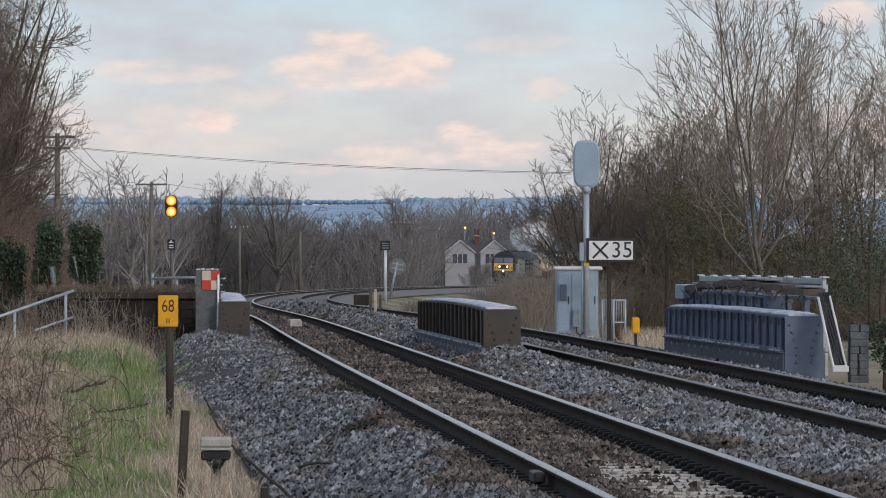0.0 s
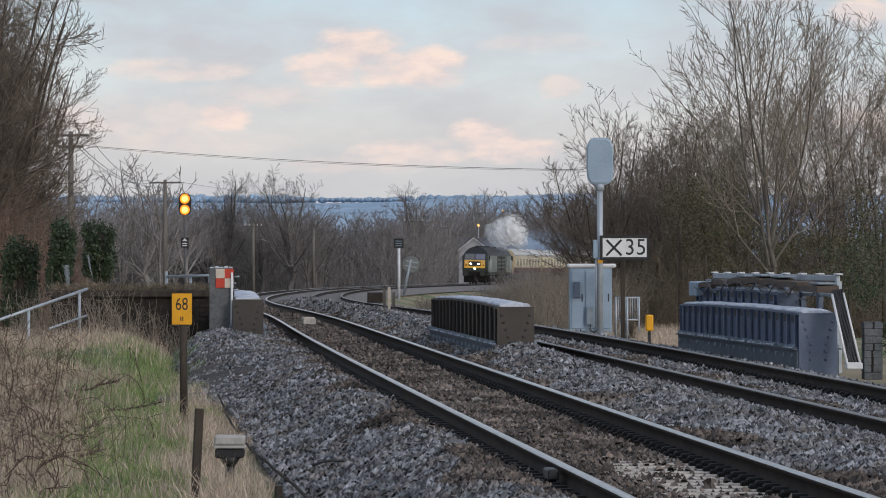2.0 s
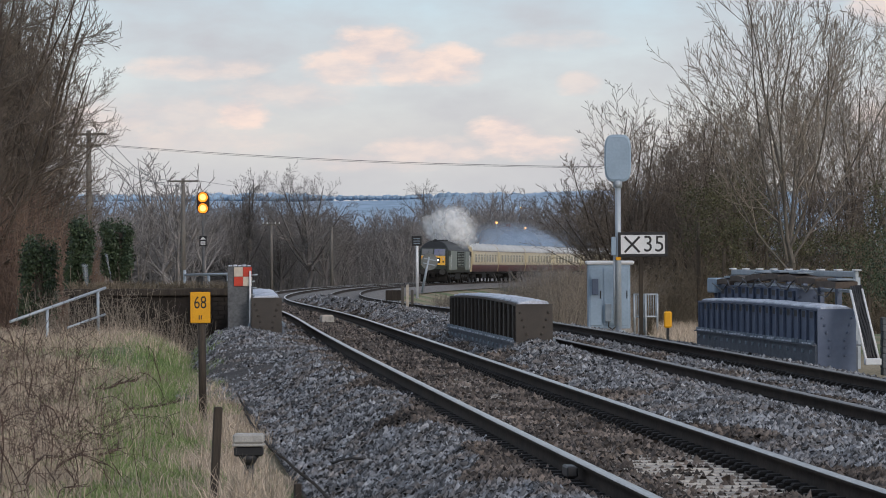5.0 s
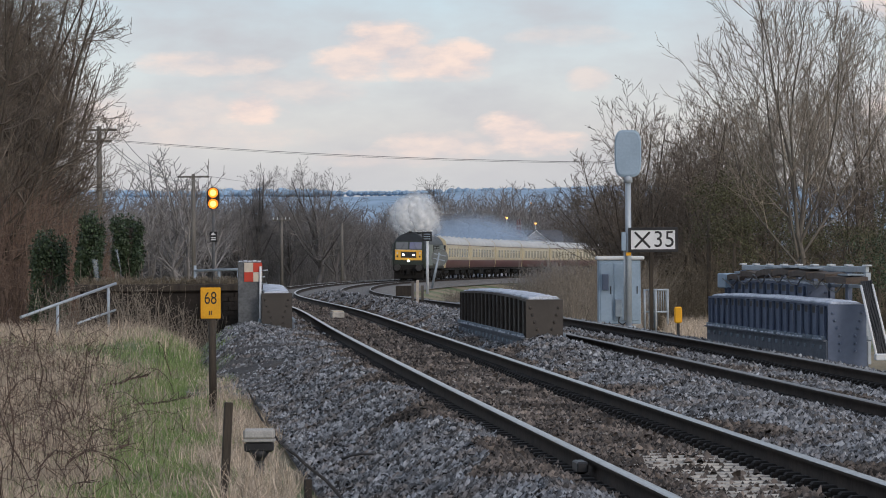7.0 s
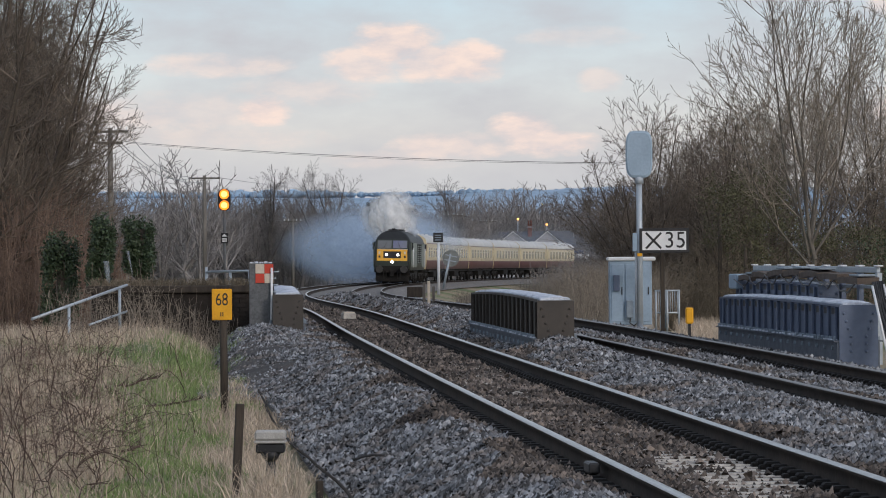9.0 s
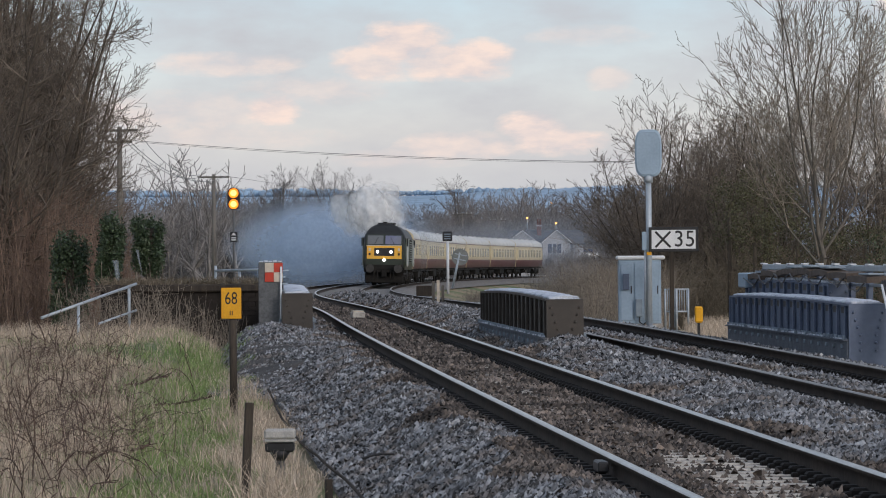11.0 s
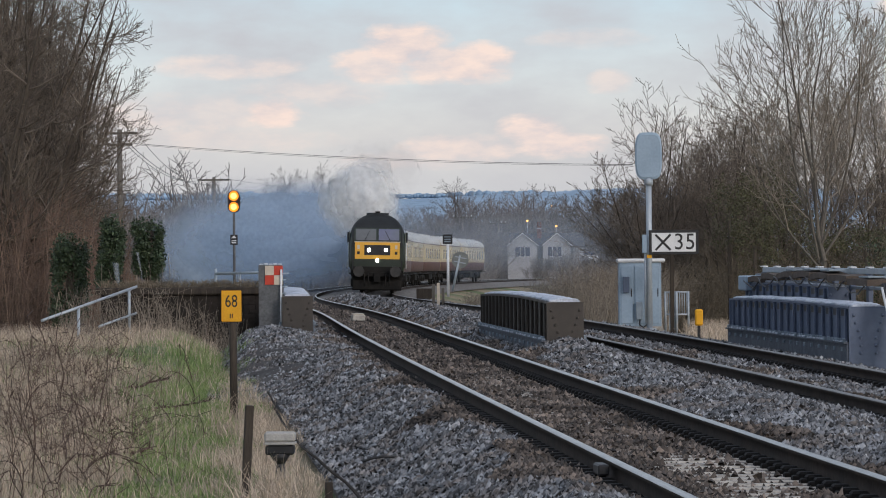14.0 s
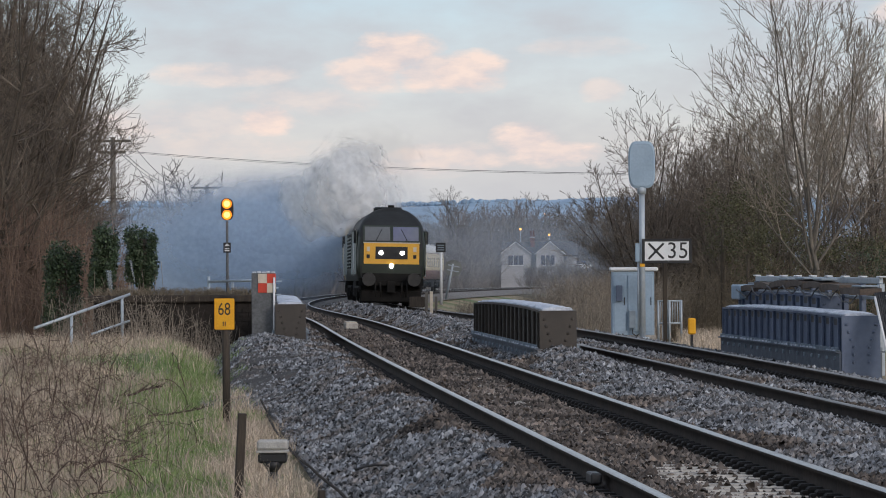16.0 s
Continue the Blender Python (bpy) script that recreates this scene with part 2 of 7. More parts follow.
M = dict(
    # bed under the loose stones: shade of their gaps put into its dark colour
    ballast=mat("gap_shaded_ballast", (0.050, 0.048, 0.047), (0.085, 0.080, 0.076), 2.5, 0.95, bump=0.03, bscale=22, fine=26, third=(0.085, 0.068, 0.058)),
    # lighter copy of the bed for the bend, without the painted gap shade
    far_ballast=mat("unshaded_far_ballast", (0.15, 0.142, 0.135), (0.23, 0.215, 0.20), 2.5, 0.95, bump=0.03, bscale=18, fine=22),
    stones=mat("ballast_pieces", (0.100, 0.105, 0.114), (0.33, 0.338, 0.357), 4.0, 0.9, bump=0.004, bscale=60, fine=30, random_=0.88, third=(0.165, 0.150, 0.142)),
    rusty_stones=mat("rust_stained_ballast", (0.045, 0.037, 0.032), (0.215, 0.178, 0.152), 1.4, 0.9, bump=0.004, bscale=60, fine=30, random_=0.85),
    ground=mat("rough_grass_soil", (0.24, 0.205, 0.13), (0.33, 0.27, 0.175), 0.35, 0.95, bump=0.05, bscale=9, fine=14, third=(0.13, 0.17, 0.07)),
    field=mat("winter_field", (0.10, 0.11, 0.07), (0.14, 0.125, 0.08), 0.01, 0.95, fine=0.2),
    rail_side=mat("rusty_rail", (0.034, 0.028, 0.024), (0.050, 0.038, 0.031), 3, 0.85, bump=0.001, spec=0.15),
    dull_top=mat("dull_rail_head", (0.16, 0.145, 0.135), (0.22, 0.20, 0.19), 4, 0.4, metal=0.6),
    rail_top=mat("worn_rail_head", (0.50, 0.49, 0.48), (0.40, 0.385, 0.375), 4, 0.28, metal=0.9),
    sleeper=mat("weathered_concrete", (0.50, 0.47, 0.43), (0.34, 0.32, 0.29), 5, 0.9, bump=0.004, random_=0.15),
    clip=mat("black_iron", (0.008, 0.008, 0.008), (0.014, 0.012, 0.011), 12, 0.8, spec=0.2),
    brown_steel=mat("brown_painted_steel", (0.050, 0.043, 0.037), (0.070, 0.060, 0.051), 2.2, 0.6, bump=0.002, bscale=30, mottle=0.3),
    grey_steel=mat("grey_blue_painted_steel", (0.092, 0.122, 0.188), (0.125, 0.157, 0.226), 2.0, 0.5, bump=0.002, bscale=30, mottle=0.25),
    white_top=mat("frosted_white_lead_top", (0.62, 0.66, 0.74), (0.36, 0.40, 0.47), 4, 0.8, bump=0.01, bscale=24, spread=(0.45, 0.75)),
    galv=mat("galvanised_steel", (0.39, 0.44, 0.49), (0.46, 0.51, 0.56), 8, 0.5, metal=0.35, bump=0.001, mottle=0.25),
    pale_paint=mat("pale_grey_painted_metal", (0.33, 0.43, 0.535), (0.28, 0.37, 0.465), 2.0, 0.5, bump=0.001, mottle=0.25),
    white=mat("white_paint", (0.76, 0.77, 0.78), (0.66, 0.67, 0.68), 4, 0.5, mottle=0.25),
    black=mat("black_paint", (0.016, 0.016, 0.018), (0.03, 0.03, 0.032), 5, 0.5, mottle=0.25),
    yellow=mat("yellow_sign_enamel", (0.80, 0.40, 0.012), (0.72, 0.35, 0.012), 6, 0.45, mottle=0.25),
    yellow_panel=mat("warning_yellow_paint", (0.86, 0.47, 0.06), (0.78, 0.42, 0.055), 2, 0.45, mottle=0.25),
    red=mat("red_enamel", (0.60, 0.06, 0.03), (0.50, 0.06, 0.035), 9, 0.5, mottle=0.25),
    cream_sq=mat("faded_cream_enamel", (0.66, 0.58, 0.47), (0.56, 0.49, 0.40), 9, 0.55, mottle=0.25),
    wood=mat("weathered_timber", (0.062, 0.050, 0.039), (0.034, 0.028, 0.023), 9, 0.9, bump=0.004, stretch=(1, 1, 0.12)),
    pole_wood=mat("pole_timber", (0.20, 0.185, 0.165), (0.12, 0.11, 0.098), 5, 0.9, stretch=(1, 1, 0.1)),
    brick=mat("sooty_brick", (0.018, 0.015, 0.013), (0.034, 0.027, 0.022), 2.5, 0.95, bump=0.008, bscale=18),
    stone=mat("mossy_stone", (0.15, 0.165, 0.18), (0.09, 0.10, 0.105), 4, 0.95, bump=0.015, bscale=14),
    bark=mat("bark", (0.105, 0.086, 0.066), (0.065, 0.054, 0.043), 4, 0.95, stretch=(1, 1, 0.3)),
    pale_bark=mat("pale_lichened_bark", (0.18, 0.16, 0.135), (0.10, 0.088, 0.075), 3, 0.95, stretch=(1, 1, 0.3)),
    # far bark: lightened and greyed in the base colour for distance haze
    far_bark=mat("hazed_far_bark", (0.14, 0.13, 0.126), (0.11, 0.102, 0.10), 1, 0.95),
    twig=mat("bare_twigs", (0.195, 0.162, 0.13), (0.138, 0.115, 0.095), 0.6, 0.95, random_=0.25),
    pale_twig=mat("pale_lichened_twigs", (0.31, 0.27, 0.222), (0.215, 0.184, 0.15), 0.5, 0.95, random_=0.25),
    # far twigs, both tones: paler and greyer than near ones, haze painted in
    far_twig=mat("hazed_far_twigs", (0.285, 0.268, 0.262), (0.22, 0.21, 0.21), 0.15, 0.95, random_=0.25),
    dist_twig=mat("hazed_grey_brown_twigs", (0.225, 0.21, 0.203), (0.18, 0.17, 0.165), 0.15, 0.95, random_=0.25),
    scrub=mat("dense_scrub", (0.17, 0.145, 0.105), (0.235, 0.195, 0.145), 0.8, 0.95, random_=0.35),
    ivy=mat("ivy_leaves", (0.034, 0.058, 0.031), (0.062, 0.090, 0.046), 3, 0.5, random_=0.5),
    olive=mat("olive_winter_foliage", (0.085, 0.090, 0.045), (0.125, 0.120, 0.065), 1.5, 0.7, random_=0.4),
    plastic=mat("torn_translucent_plastic", (0.40, 0.44, 0.48), (0.30, 0.335, 0.37), 9, 0.5, alpha=0.4),
    dry_grass=mat("dead_grass", (0.58, 0.485, 0.385), (0.42, 0.35, 0.28), 0.7, 0.9, random_=0.4),
    green_grass=mat("green_grass", (0.165, 0.25, 0.085), (0.26, 0.33, 0.135), 0.9, 0.85, random_=0.35),
    bramble=mat("dead_brambles", (0.155, 0.105, 0.082), (0.22, 0.155, 0.118), 2, 0.9, random_=0.3),
    dark_bramble=mat("purple_brown_brambles", (0.070, 0.047, 0.039), (0.115, 0.076, 0.060), 2, 0.85, random_=0.3),
    # windscreens: the reflected sky's lilac and grey are painted into the base colours
    windscreen=mat("lilac_reflection_tinted_pane", (0.15, 0.155, 0.25), (0.17, 0.18, 0.22), 0.6, 0.1, spec=0.8, mottle=0.25),
    clear_screen=mat("grey_reflection_tinted_pane", (0.13, 0.135, 0.14), (0.17, 0.175, 0.175), 0.6, 0.1, spec=0.8, mottle=0.25),
    ledge=mat("dark_blue_grey_ledge", (0.085, 0.100, 0.125), (0.13, 0.15, 0.18), 6, 0.7, bump=0.004),
    cable=mat("black_cable", (0.02, 0.02, 0.022), (0.035, 0.035, 0.037), 6, 0.45),
    loco_green=mat("dark_green_loco_paint", (0.022, 0.030, 0.022), (0.030, 0.038, 0.029), 1.0, 0.36, mottle=0.3, spec=0.4),
    loco_lime=mat("pale_green_grey_loco_side", (0.19, 0.215, 0.18), (0.16, 0.18, 0.155), 1.2, 0.4, mottle=0.25),
    loco_roof=mat("sooty_black_roof", (0.014, 0.015, 0.016), (0.024, 0.026, 0.027), 1.3, 0.5, mottle=0.4, spec=0.35),
    cream=mat("cream_coach_paint", (0.58, 0.50, 0.32), (0.52, 0.44, 0.29), 0.5, 0.35, mottle=0.25),
    maroon=mat("maroon_coach_paint", (0.165, 0.072, 0.076), (0.135, 0.060, 0.064), 0.6, 0.4, mottle=0.25),
    coach_roof=mat("pale_grey_coach_roof", (0.62, 0.62, 0.60), (0.50, 0.50, 0.49), 0.4, 0.55, mottle=0.25),
    under=mat("grimy_underframe", (0.010, 0.0095, 0.009), (0.020, 0.018, 0.016), 2, 0.85, spec=0.25),
    glass=mat("dark_cab_glass", (0.07, 0.08, 0.12), (0.055, 0.065, 0.10), 1, 0.08, spec=0.8, mottle=0.25),
    coach_glass=mat("coach_window_glass", (0.48, 0.425, 0.29), (0.42, 0.37, 0.26), 1, 0.15, spec=0.7, mottle=0.25),
    headlight=mat("headlight_lens", (1.0, 0.94, 0.80), None, 1, 0.3, glow=9.0),
    amber=mat("amber_lens", (1.0, 0.28, 0.015), None, 1, 0.3, glow=1.5),
    amber_core=mat("amber_filament", (1.0, 0.60, 0.18), None, 1, 0.3, glow=1.6),
    street_amber=mat("sodium_lamp", (1.0, 0.5, 0.12), None, 1, 0.3, glow=2.5),
    render_wall=mat("white_rendered_wall", (0.42, 0.42, 0.44), (0.36, 0.36, 0.38), 0.3, 0.9, mottle=0.3),
    slate=mat("slate_roof", (0.085, 0.085, 0.095), (0.11, 0.105, 0.11), 0.8, 0.8, mottle=0.25),
    red_brick=mat("red_brick_stack", (0.17, 0.075, 0.06), (0.13, 0.062, 0.05), 2, 0.9),
    # distance haze is painted into both hill base colours as blue
    hill=mat("haze_tinted_wooded_hill", (0.30, 0.42, 0.55), (0.345, 0.46, 0.58), 0.004, 1.0, fine=0.05),
    hill_near=mat("haze_tinted_hedged_slope", (0.24, 0.30, 0.37), (0.28, 0.325, 0.375), 0.006, 1.0, fine=0.05),
    frame_blue=mat("blue_grey_board", (0.27, 0.325, 0.375), (0.215, 0.26, 0.305), 6, 0.7, mottle=0.25),
    slab=mat("weathered_dark_concrete", (0.15, 0.155, 0.16), (0.10, 0.105, 0.11), 3, 0.9, bump=0.004, bscale=24),
    buffer_steel=mat("greasy_buffer_steel", (0.026, 0.025, 0.023), (0.042, 0.039, 0.037), 4, 0.5),
    board_back=mat("weathered_grey_board_back", (0.24, 0.25, 0.235), (0.18, 0.19, 0.18), 5, 0.7),
    lid=mat("pale_weathered_metal", (0.46, 0.445, 0.42), (0.36, 0.35, 0.33), 9, 0.6),
    bird=mat("dark_plumage", (0.05, 0.05, 0.055), (0.03, 0.03, 0.033), 20, 0.8),
    brown_board=mat("rotten_brown_board", (0.085, 0.065, 0.052), (0.12, 0.095, 0.078), 6, 0.9),
)


# ---- small builders ----
def mesh_of(name, bm, *mats, smooth=False):
    me = bpy.data.meshes.new(name)
    bm.to_mesh(me)
    bm.free()
    for m in mats:
        me.materials.append(m)
    if smooth:
        me.polygons.foreach_set("use_smooth", [True] * len(me.polygons))
    return me


def mesh_np(name, v, f, *mats, idx=None):
    """A mesh from arrays of corners and of faces that all have as many corners."""
    v, f = np.asarray(v, np.float32), np.asarray(f, np.int32)
    me = bpy.data.meshes.new(name)
    me.vertices.add(len(v))
    me.vertices.foreach_set("co", v.ravel())
    me.loops.add(f.size)
    me.loops.foreach_set("vertex_index", f.ravel())
    me.polygons.add(len(f))
    me.polygons.foreach_set("loop_start", np.arange(0, f.size, f.shape[1], dtype=np.int32))
    if idx is not None:
        me.polygons.foreach_set("material_index", np.asarray(idx, np.int32))
    for m in mats:
        me.materials.append(m)
    me.update(calc_edges=True)
    return me


def part(name, bm, material, parent=None, label="", smooth=False, at=None):
    """One mesh object under a thing or a part."""
    mats = material if isinstance(material, (tuple, list)) else (material,)
    ob = new(name, bm if isinstance(bm, bpy.types.Mesh) else mesh_of(name, bm, *mats, smooth=smooth))
    if at is not None:
        ob.matrix_basis = at
    ob.parent = parent
    return tagged(ob, label)


def thing(name, label, category, at=None, group="", kind=""):
    ob = new(name)
    ob.empty_display_size = 0.2
    if at is not None:
        ob.matrix_basis = at
    return tagged(ob, label, category, group, kind)


def box(bm, x0, x1, y0, y1, z0, z1, bevel=0.0, m=0):
    before = len(bm.faces)
    v = [bm.verts.new((x, y, z)) for z in (z0, z1) for x, y in ((x0, y0), (x1, y0), (x1, y1), (x0, y1))]
    fs = [bm.faces.new([v[i] for i in q]) for q in ((3, 2, 1, 0), (4, 5, 6, 7), (0, 1, 5, 4), (1, 2, 6, 5), (2, 3, 7, 6), (3, 0, 4, 7))]
    if bevel:
        es = {e for f in fs for e in f.edges}
        bmesh.ops.bevel(bm, geom=list(es), offset=bevel, segments=1, affect="EDGES")
    bm.faces.ensure_lookup_table()
    for f in bm.faces[before:]:
        f.material_index = m
    return bm


def B(*a, **k):
    return box(bmesh.new(), *a, **k)


def tube(bm, a, b, r0, r1=None, n=8, m=0, caps=True):
    a, b = Vector(a), Vector(b)
    r1 = r0 if r1 is None else r1
    d = (b - a).normalized()
    p = d.orthogonal().normalized()
    q = d.cross(p)
    ring = [[bm.verts.new(c + (p * math.cos(i * 2 * math.pi / n) + q * math.sin(i * 2 * math.pi / n)) * r) for i in range(n)] for c, r in ((a, r0), (b, r1))]
    for i in range(n):
        f = bm.faces.new((ring[0][i], ring[0][(i + 1) % n], ring[1][(i + 1) % n], ring[1][i]))
        f.material_index, f.smooth = m, True
    if caps:
        bm.faces.new(ring[0][::-1]).material_index = m
        bm.faces.new(ring[1]).material_index = m
    return bm


def pipe(bm, pts, r, n=6, m=0):
    """One bent tube through all the points."""
    pts = [Vector(p) for p in pts]
    rows = []
    for i, p in enumerate(pts):
        d = (pts[min(i + 1, len(pts) - 1)] - pts[max(i - 1, 0)]).normalized()
        ref = Vector((0.31, 0.2, 0.93)) if abs(d.z) < 0.9 else Vector((1, 0, 0))
        u = d.cross(ref).normalized()
        w = d.cross(u)
        rows.append([p + (u * math.cos(2 * math.pi * k / n) + w * math.sin(2 * math.pi * k / n)) * r for k in range(n)])
    return loft(bm, rows)


def T(*a, **k):
    return tube(bmesh.new(), *a, **k)


def loft(bm, sections, m=None, cap=True, smooth=True):
    """Skins a row of outlines that have the same count of points. m(i, j): the face's material."""
    rows = [[bm.verts.new(p) for p in s] for s in sections]
    n = len(rows[0])
    for i in range(len(rows) - 1):
        for j in range(n):
            f = bm.faces.new((rows[i][j], rows[i][(j + 1) % n], rows[i + 1][(j + 1) % n], rows[i + 1][j]))
            f.smooth = smooth
            if m:
                f.material_index = m(i, j)
    if cap:
        bm.faces.new(rows[0][::-1])
        bm.faces.new(rows[-1])
    return bm


def lettering(name, text, size, material, parent, at, thick=0.004, spacing=1.0, width=1.0):
    cu = bpy.data.curves.new(name, "FONT")
    cu.body, cu.size, cu.extrude, cu.align_x, cu.align_y = text, size, thick, "CENTER", "CENTER"
    cu.space_character = spacing
    tmp = bpy.data.objects.new(name, cu)
    scene.collection.objects.link(tmp)
    me = bpy.data.meshes.new_from_object(tmp.evaluated_get(bpy.context.evaluated_depsgraph_get()))
    bpy.data.objects.remove(tmp)
    me.transform(Matrix.Diagonal((width, 1, 1, 1)))
    me.materials.clear()
    me.materials.append(material)
    return part(name, me, material, parent, at=at)


# ---- the line of the railway: a long bend to the right beyond the bridge ----
KY = np.array([-15.0, 0, 22, 40, 60, 90, 130, 180, 240, 310, 380, 460, 560, 700])
KX = np.array([9.3, 7.7, 5.362, 3.473, 1.606, -0.774, -4.438, -7.049, -7.129, -1.699, 9.272, 27.5, 59.0, 117.0])
KZ = np.array([-0.33, -0.26, -0.152, -0.037, 0.014, -0.09, -0.231, -0.418, -0.591, -0.78, -0.968, -1.15, -1.3, -1.5])
SPACING = 3.667  # between the two tracks' centre lines


def spline(xs, ys):
    n, h = len(xs), np.diff(xs)
    A, Bm = np.eye(n), np.zeros((n, n))
    for i in range(1, n - 1):
        A[i, i - 1:i + 2] = h[i - 1], 2 * (h[i - 1] + h[i]), h[i]
        Bm[i, i - 1:i + 2] = 6 / h[i - 1], -6 / h[i - 1] - 6 / h[i], 6 / h[i]
    d = np.linalg.solve(A, Bm @ ys)

    def ev(y):
        y = np.asarray(y, float)
        i = np.clip(np.searchsorted(xs, y) - 1, 0, n - 2)
        a = (xs[i + 1] - y) / h[i]
        b = 1 - a
        return a * ys[i] + b * ys[i + 1] + ((a**3 - a) * d[i] + (b**3 - b) * d[i + 1]) * h[i] ** 2 / 6
    return ev


track_x, track_z = spline(KY, KX), spline(KY, KZ)


def along(y, off, z=0.0):
    """A place off metres to the right of the right-hand track's centre line, z above its rails."""
    y = np.asarray(y, float)
    d = track_x(y + 0.5) - track_x(y - 0.5)
    c = 1 / np.sqrt(1 + d * d)
    return np.stack([track_x(y) + off * c, y - off * d * c, track_z(y) + z + 0 * y], -1)


def heading(y):
    """Degrees about z by which the line's far direction is turned from +y."""
    return math.degrees(math.atan2(-(float(track_x(y + 0.5)) - float(track_x(y - 0.5))), 1))


def fade(a, b, x):
    u = np.clip((np.asarray(x, float) - a) / (b - a), 0, 1)
    return u * u * (3 - 2 * u)


def wob(x, y, s, k=0.0):
    return np.sin(x * s + 1.3 * k) * np.cos(y * s * 0.83 + 2.1 * k) + 0.5 * np.sin(x * s * 2.3 + y * s * 1.7 + k)


def off_line(x, y):
    d = track_x(y + 0.5) - track_x(y - 0.5)
    return (x - track_x(y)) / np.sqrt(1 + d * d)


def ground_z(x, y):
    """The lie of the land."""
    o, zt = off_line(x, y), track_z(y)
    left, right = -SPACING - 1.15, 1.25
    side = fade(0, 1.3, left - o) * 0.50 + fade(1.3, 8, left - o) * 0.12
    side_r = fade(0, 1.4, o - right) * 0.42
    z = zt - 0.34 - np.maximum(side - 0.18, 0) - np.maximum(side_r - 0.18, 0)
    z = z - fade(75, 140, y) * fade(3.5, 9, np.abs(o + SPACING / 2)) * 0.9
    z = z + 0.62 * fade(44, 57, y) * fade(70, 63, y) * fade(1.4, 3.0, left - o)
    z = z + 0.03 * wob(x, y, 1.7) * fade(1.3, 2.5, np.maximum(left - o, o - right))
    return z


# ---- ground, hills ----
def build_ground():
    ys = np.concatenate([np.arange(-14, 80, 0.6), 80 * np.exp(np.linspace(0, math.log(4600 / 80), 90))])
    outer = np.concatenate([np.linspace(0.3, 9, 26), 9 * np.exp(np.linspace(0.15, math.log(2600 / 9), 34))])
    offs = np.concatenate([-outer[::-1] - 4.8, np.linspace(-4.7, 1.2, 10), outer + 1.3])
    yy, oo = np.meshgrid(ys, offs, indexing="ij")
    yc = np.minimum(yy, 560)
    xx = track_x(yc) + oo * np.clip(yy / 300, 1, None)
    zz = ground_z(track_x(yc) + oo, yc)
    far = fade(600, 1300, yy)
    zz = zz * (1 - far) + far * -3
    # a slope, then a long wooded ridge
    zz = zz + fade(1200, 2300, yy) * (18 + 4 * wob(xx, 0 * yy, 0.004)) + fade(2500, 3600, yy) * (57 + 2.0 * wob(xx, 0 * yy, 0.0045, 1) + 0.8 * wob(xx, 0 * yy, 0.017, 2) + 2.2 * np.abs(wob(xx, 0 * yy, 0.23, 4)) * (0.5 + 0.5 * np.sin(xx * 0.021)))
    n, k = yy.shape
    v = np.stack([xx, yy, zz], -1).reshape(-1, 3)
    i, j = np.meshgrid(np.arange(n - 1), np.arange(k - 1), indexing="ij")
    a = (i * k + j).ravel()
    f = np.stack([a, a + 1, a + k + 1, a + k], -1)
    my = ys[i.ravel()]
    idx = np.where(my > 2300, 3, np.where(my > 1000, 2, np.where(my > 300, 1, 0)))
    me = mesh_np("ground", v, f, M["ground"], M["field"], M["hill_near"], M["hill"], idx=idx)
    me.polygons.foreach_set("use_smooth", [True] * len(me.polygons))
    tagged(new("ground", me), "rough winter grass beside a railway, rising to hazy hills", "ground", kind="structure")


build_ground()


def hill_trees():
    """Rounded woods and single trees along the far ridge and the hedged slope before it."""
    rng = np.random.default_rng(33)
    ico = bmesh.new()
    bmesh.ops.create_icosphere(ico, subdivisions=2, radius=1.0)
    bv = np.array([v.co[:] for v in ico.verts])
    bf = np.array([[v.index for v in f.verts] for f in ico.faces])
    ico.free()
    for name, n, y0, y1, z0, slope, size, m, label in (("ridge_trees", 1500, 3560, 3640, 70.5, 0.0, (2.5, 5.5), "hill", "trees along the far ridge, tinted blue-grey with haze"),
                                                       ("slope_hedges", 500, 1350, 2350, -3.0, 0.018, (3.0, 7.0), "hill_near", "haze-tinted hedgerow trees on the far slope")):
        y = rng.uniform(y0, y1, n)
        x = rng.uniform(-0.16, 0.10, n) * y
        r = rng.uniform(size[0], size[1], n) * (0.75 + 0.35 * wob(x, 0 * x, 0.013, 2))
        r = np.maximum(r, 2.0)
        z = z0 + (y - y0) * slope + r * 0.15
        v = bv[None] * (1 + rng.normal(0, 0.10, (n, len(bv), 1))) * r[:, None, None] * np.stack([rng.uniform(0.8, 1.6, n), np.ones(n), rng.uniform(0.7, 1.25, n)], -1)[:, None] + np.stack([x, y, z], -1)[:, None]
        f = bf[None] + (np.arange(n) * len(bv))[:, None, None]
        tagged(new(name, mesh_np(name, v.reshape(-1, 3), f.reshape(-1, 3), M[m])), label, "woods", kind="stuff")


hill_trees()


def strip(name, ys, offs, zs, material, label, category):
    """A sheet laid along the line: offsets and heights across it."""
    rows = np.stack([along(ys, o, z) for o, z in zip(offs, zs)], 1)
    n, k = rows.shape[:2]
    i, j = np.meshgrid(np.arange(n - 1), np.arange(k - 1), indexing="ij")
    a = (i * k + j).ravel()
    me = mesh_np(name, rows.reshape(-1, 3), np.stack([a, a + 1, a + k + 1, a + k], -1), material)
    me.polygons.foreach_set("use_smooth", [True] * len(me.polygons))
    return tagged(new(name, me), label, category, kind="structure")


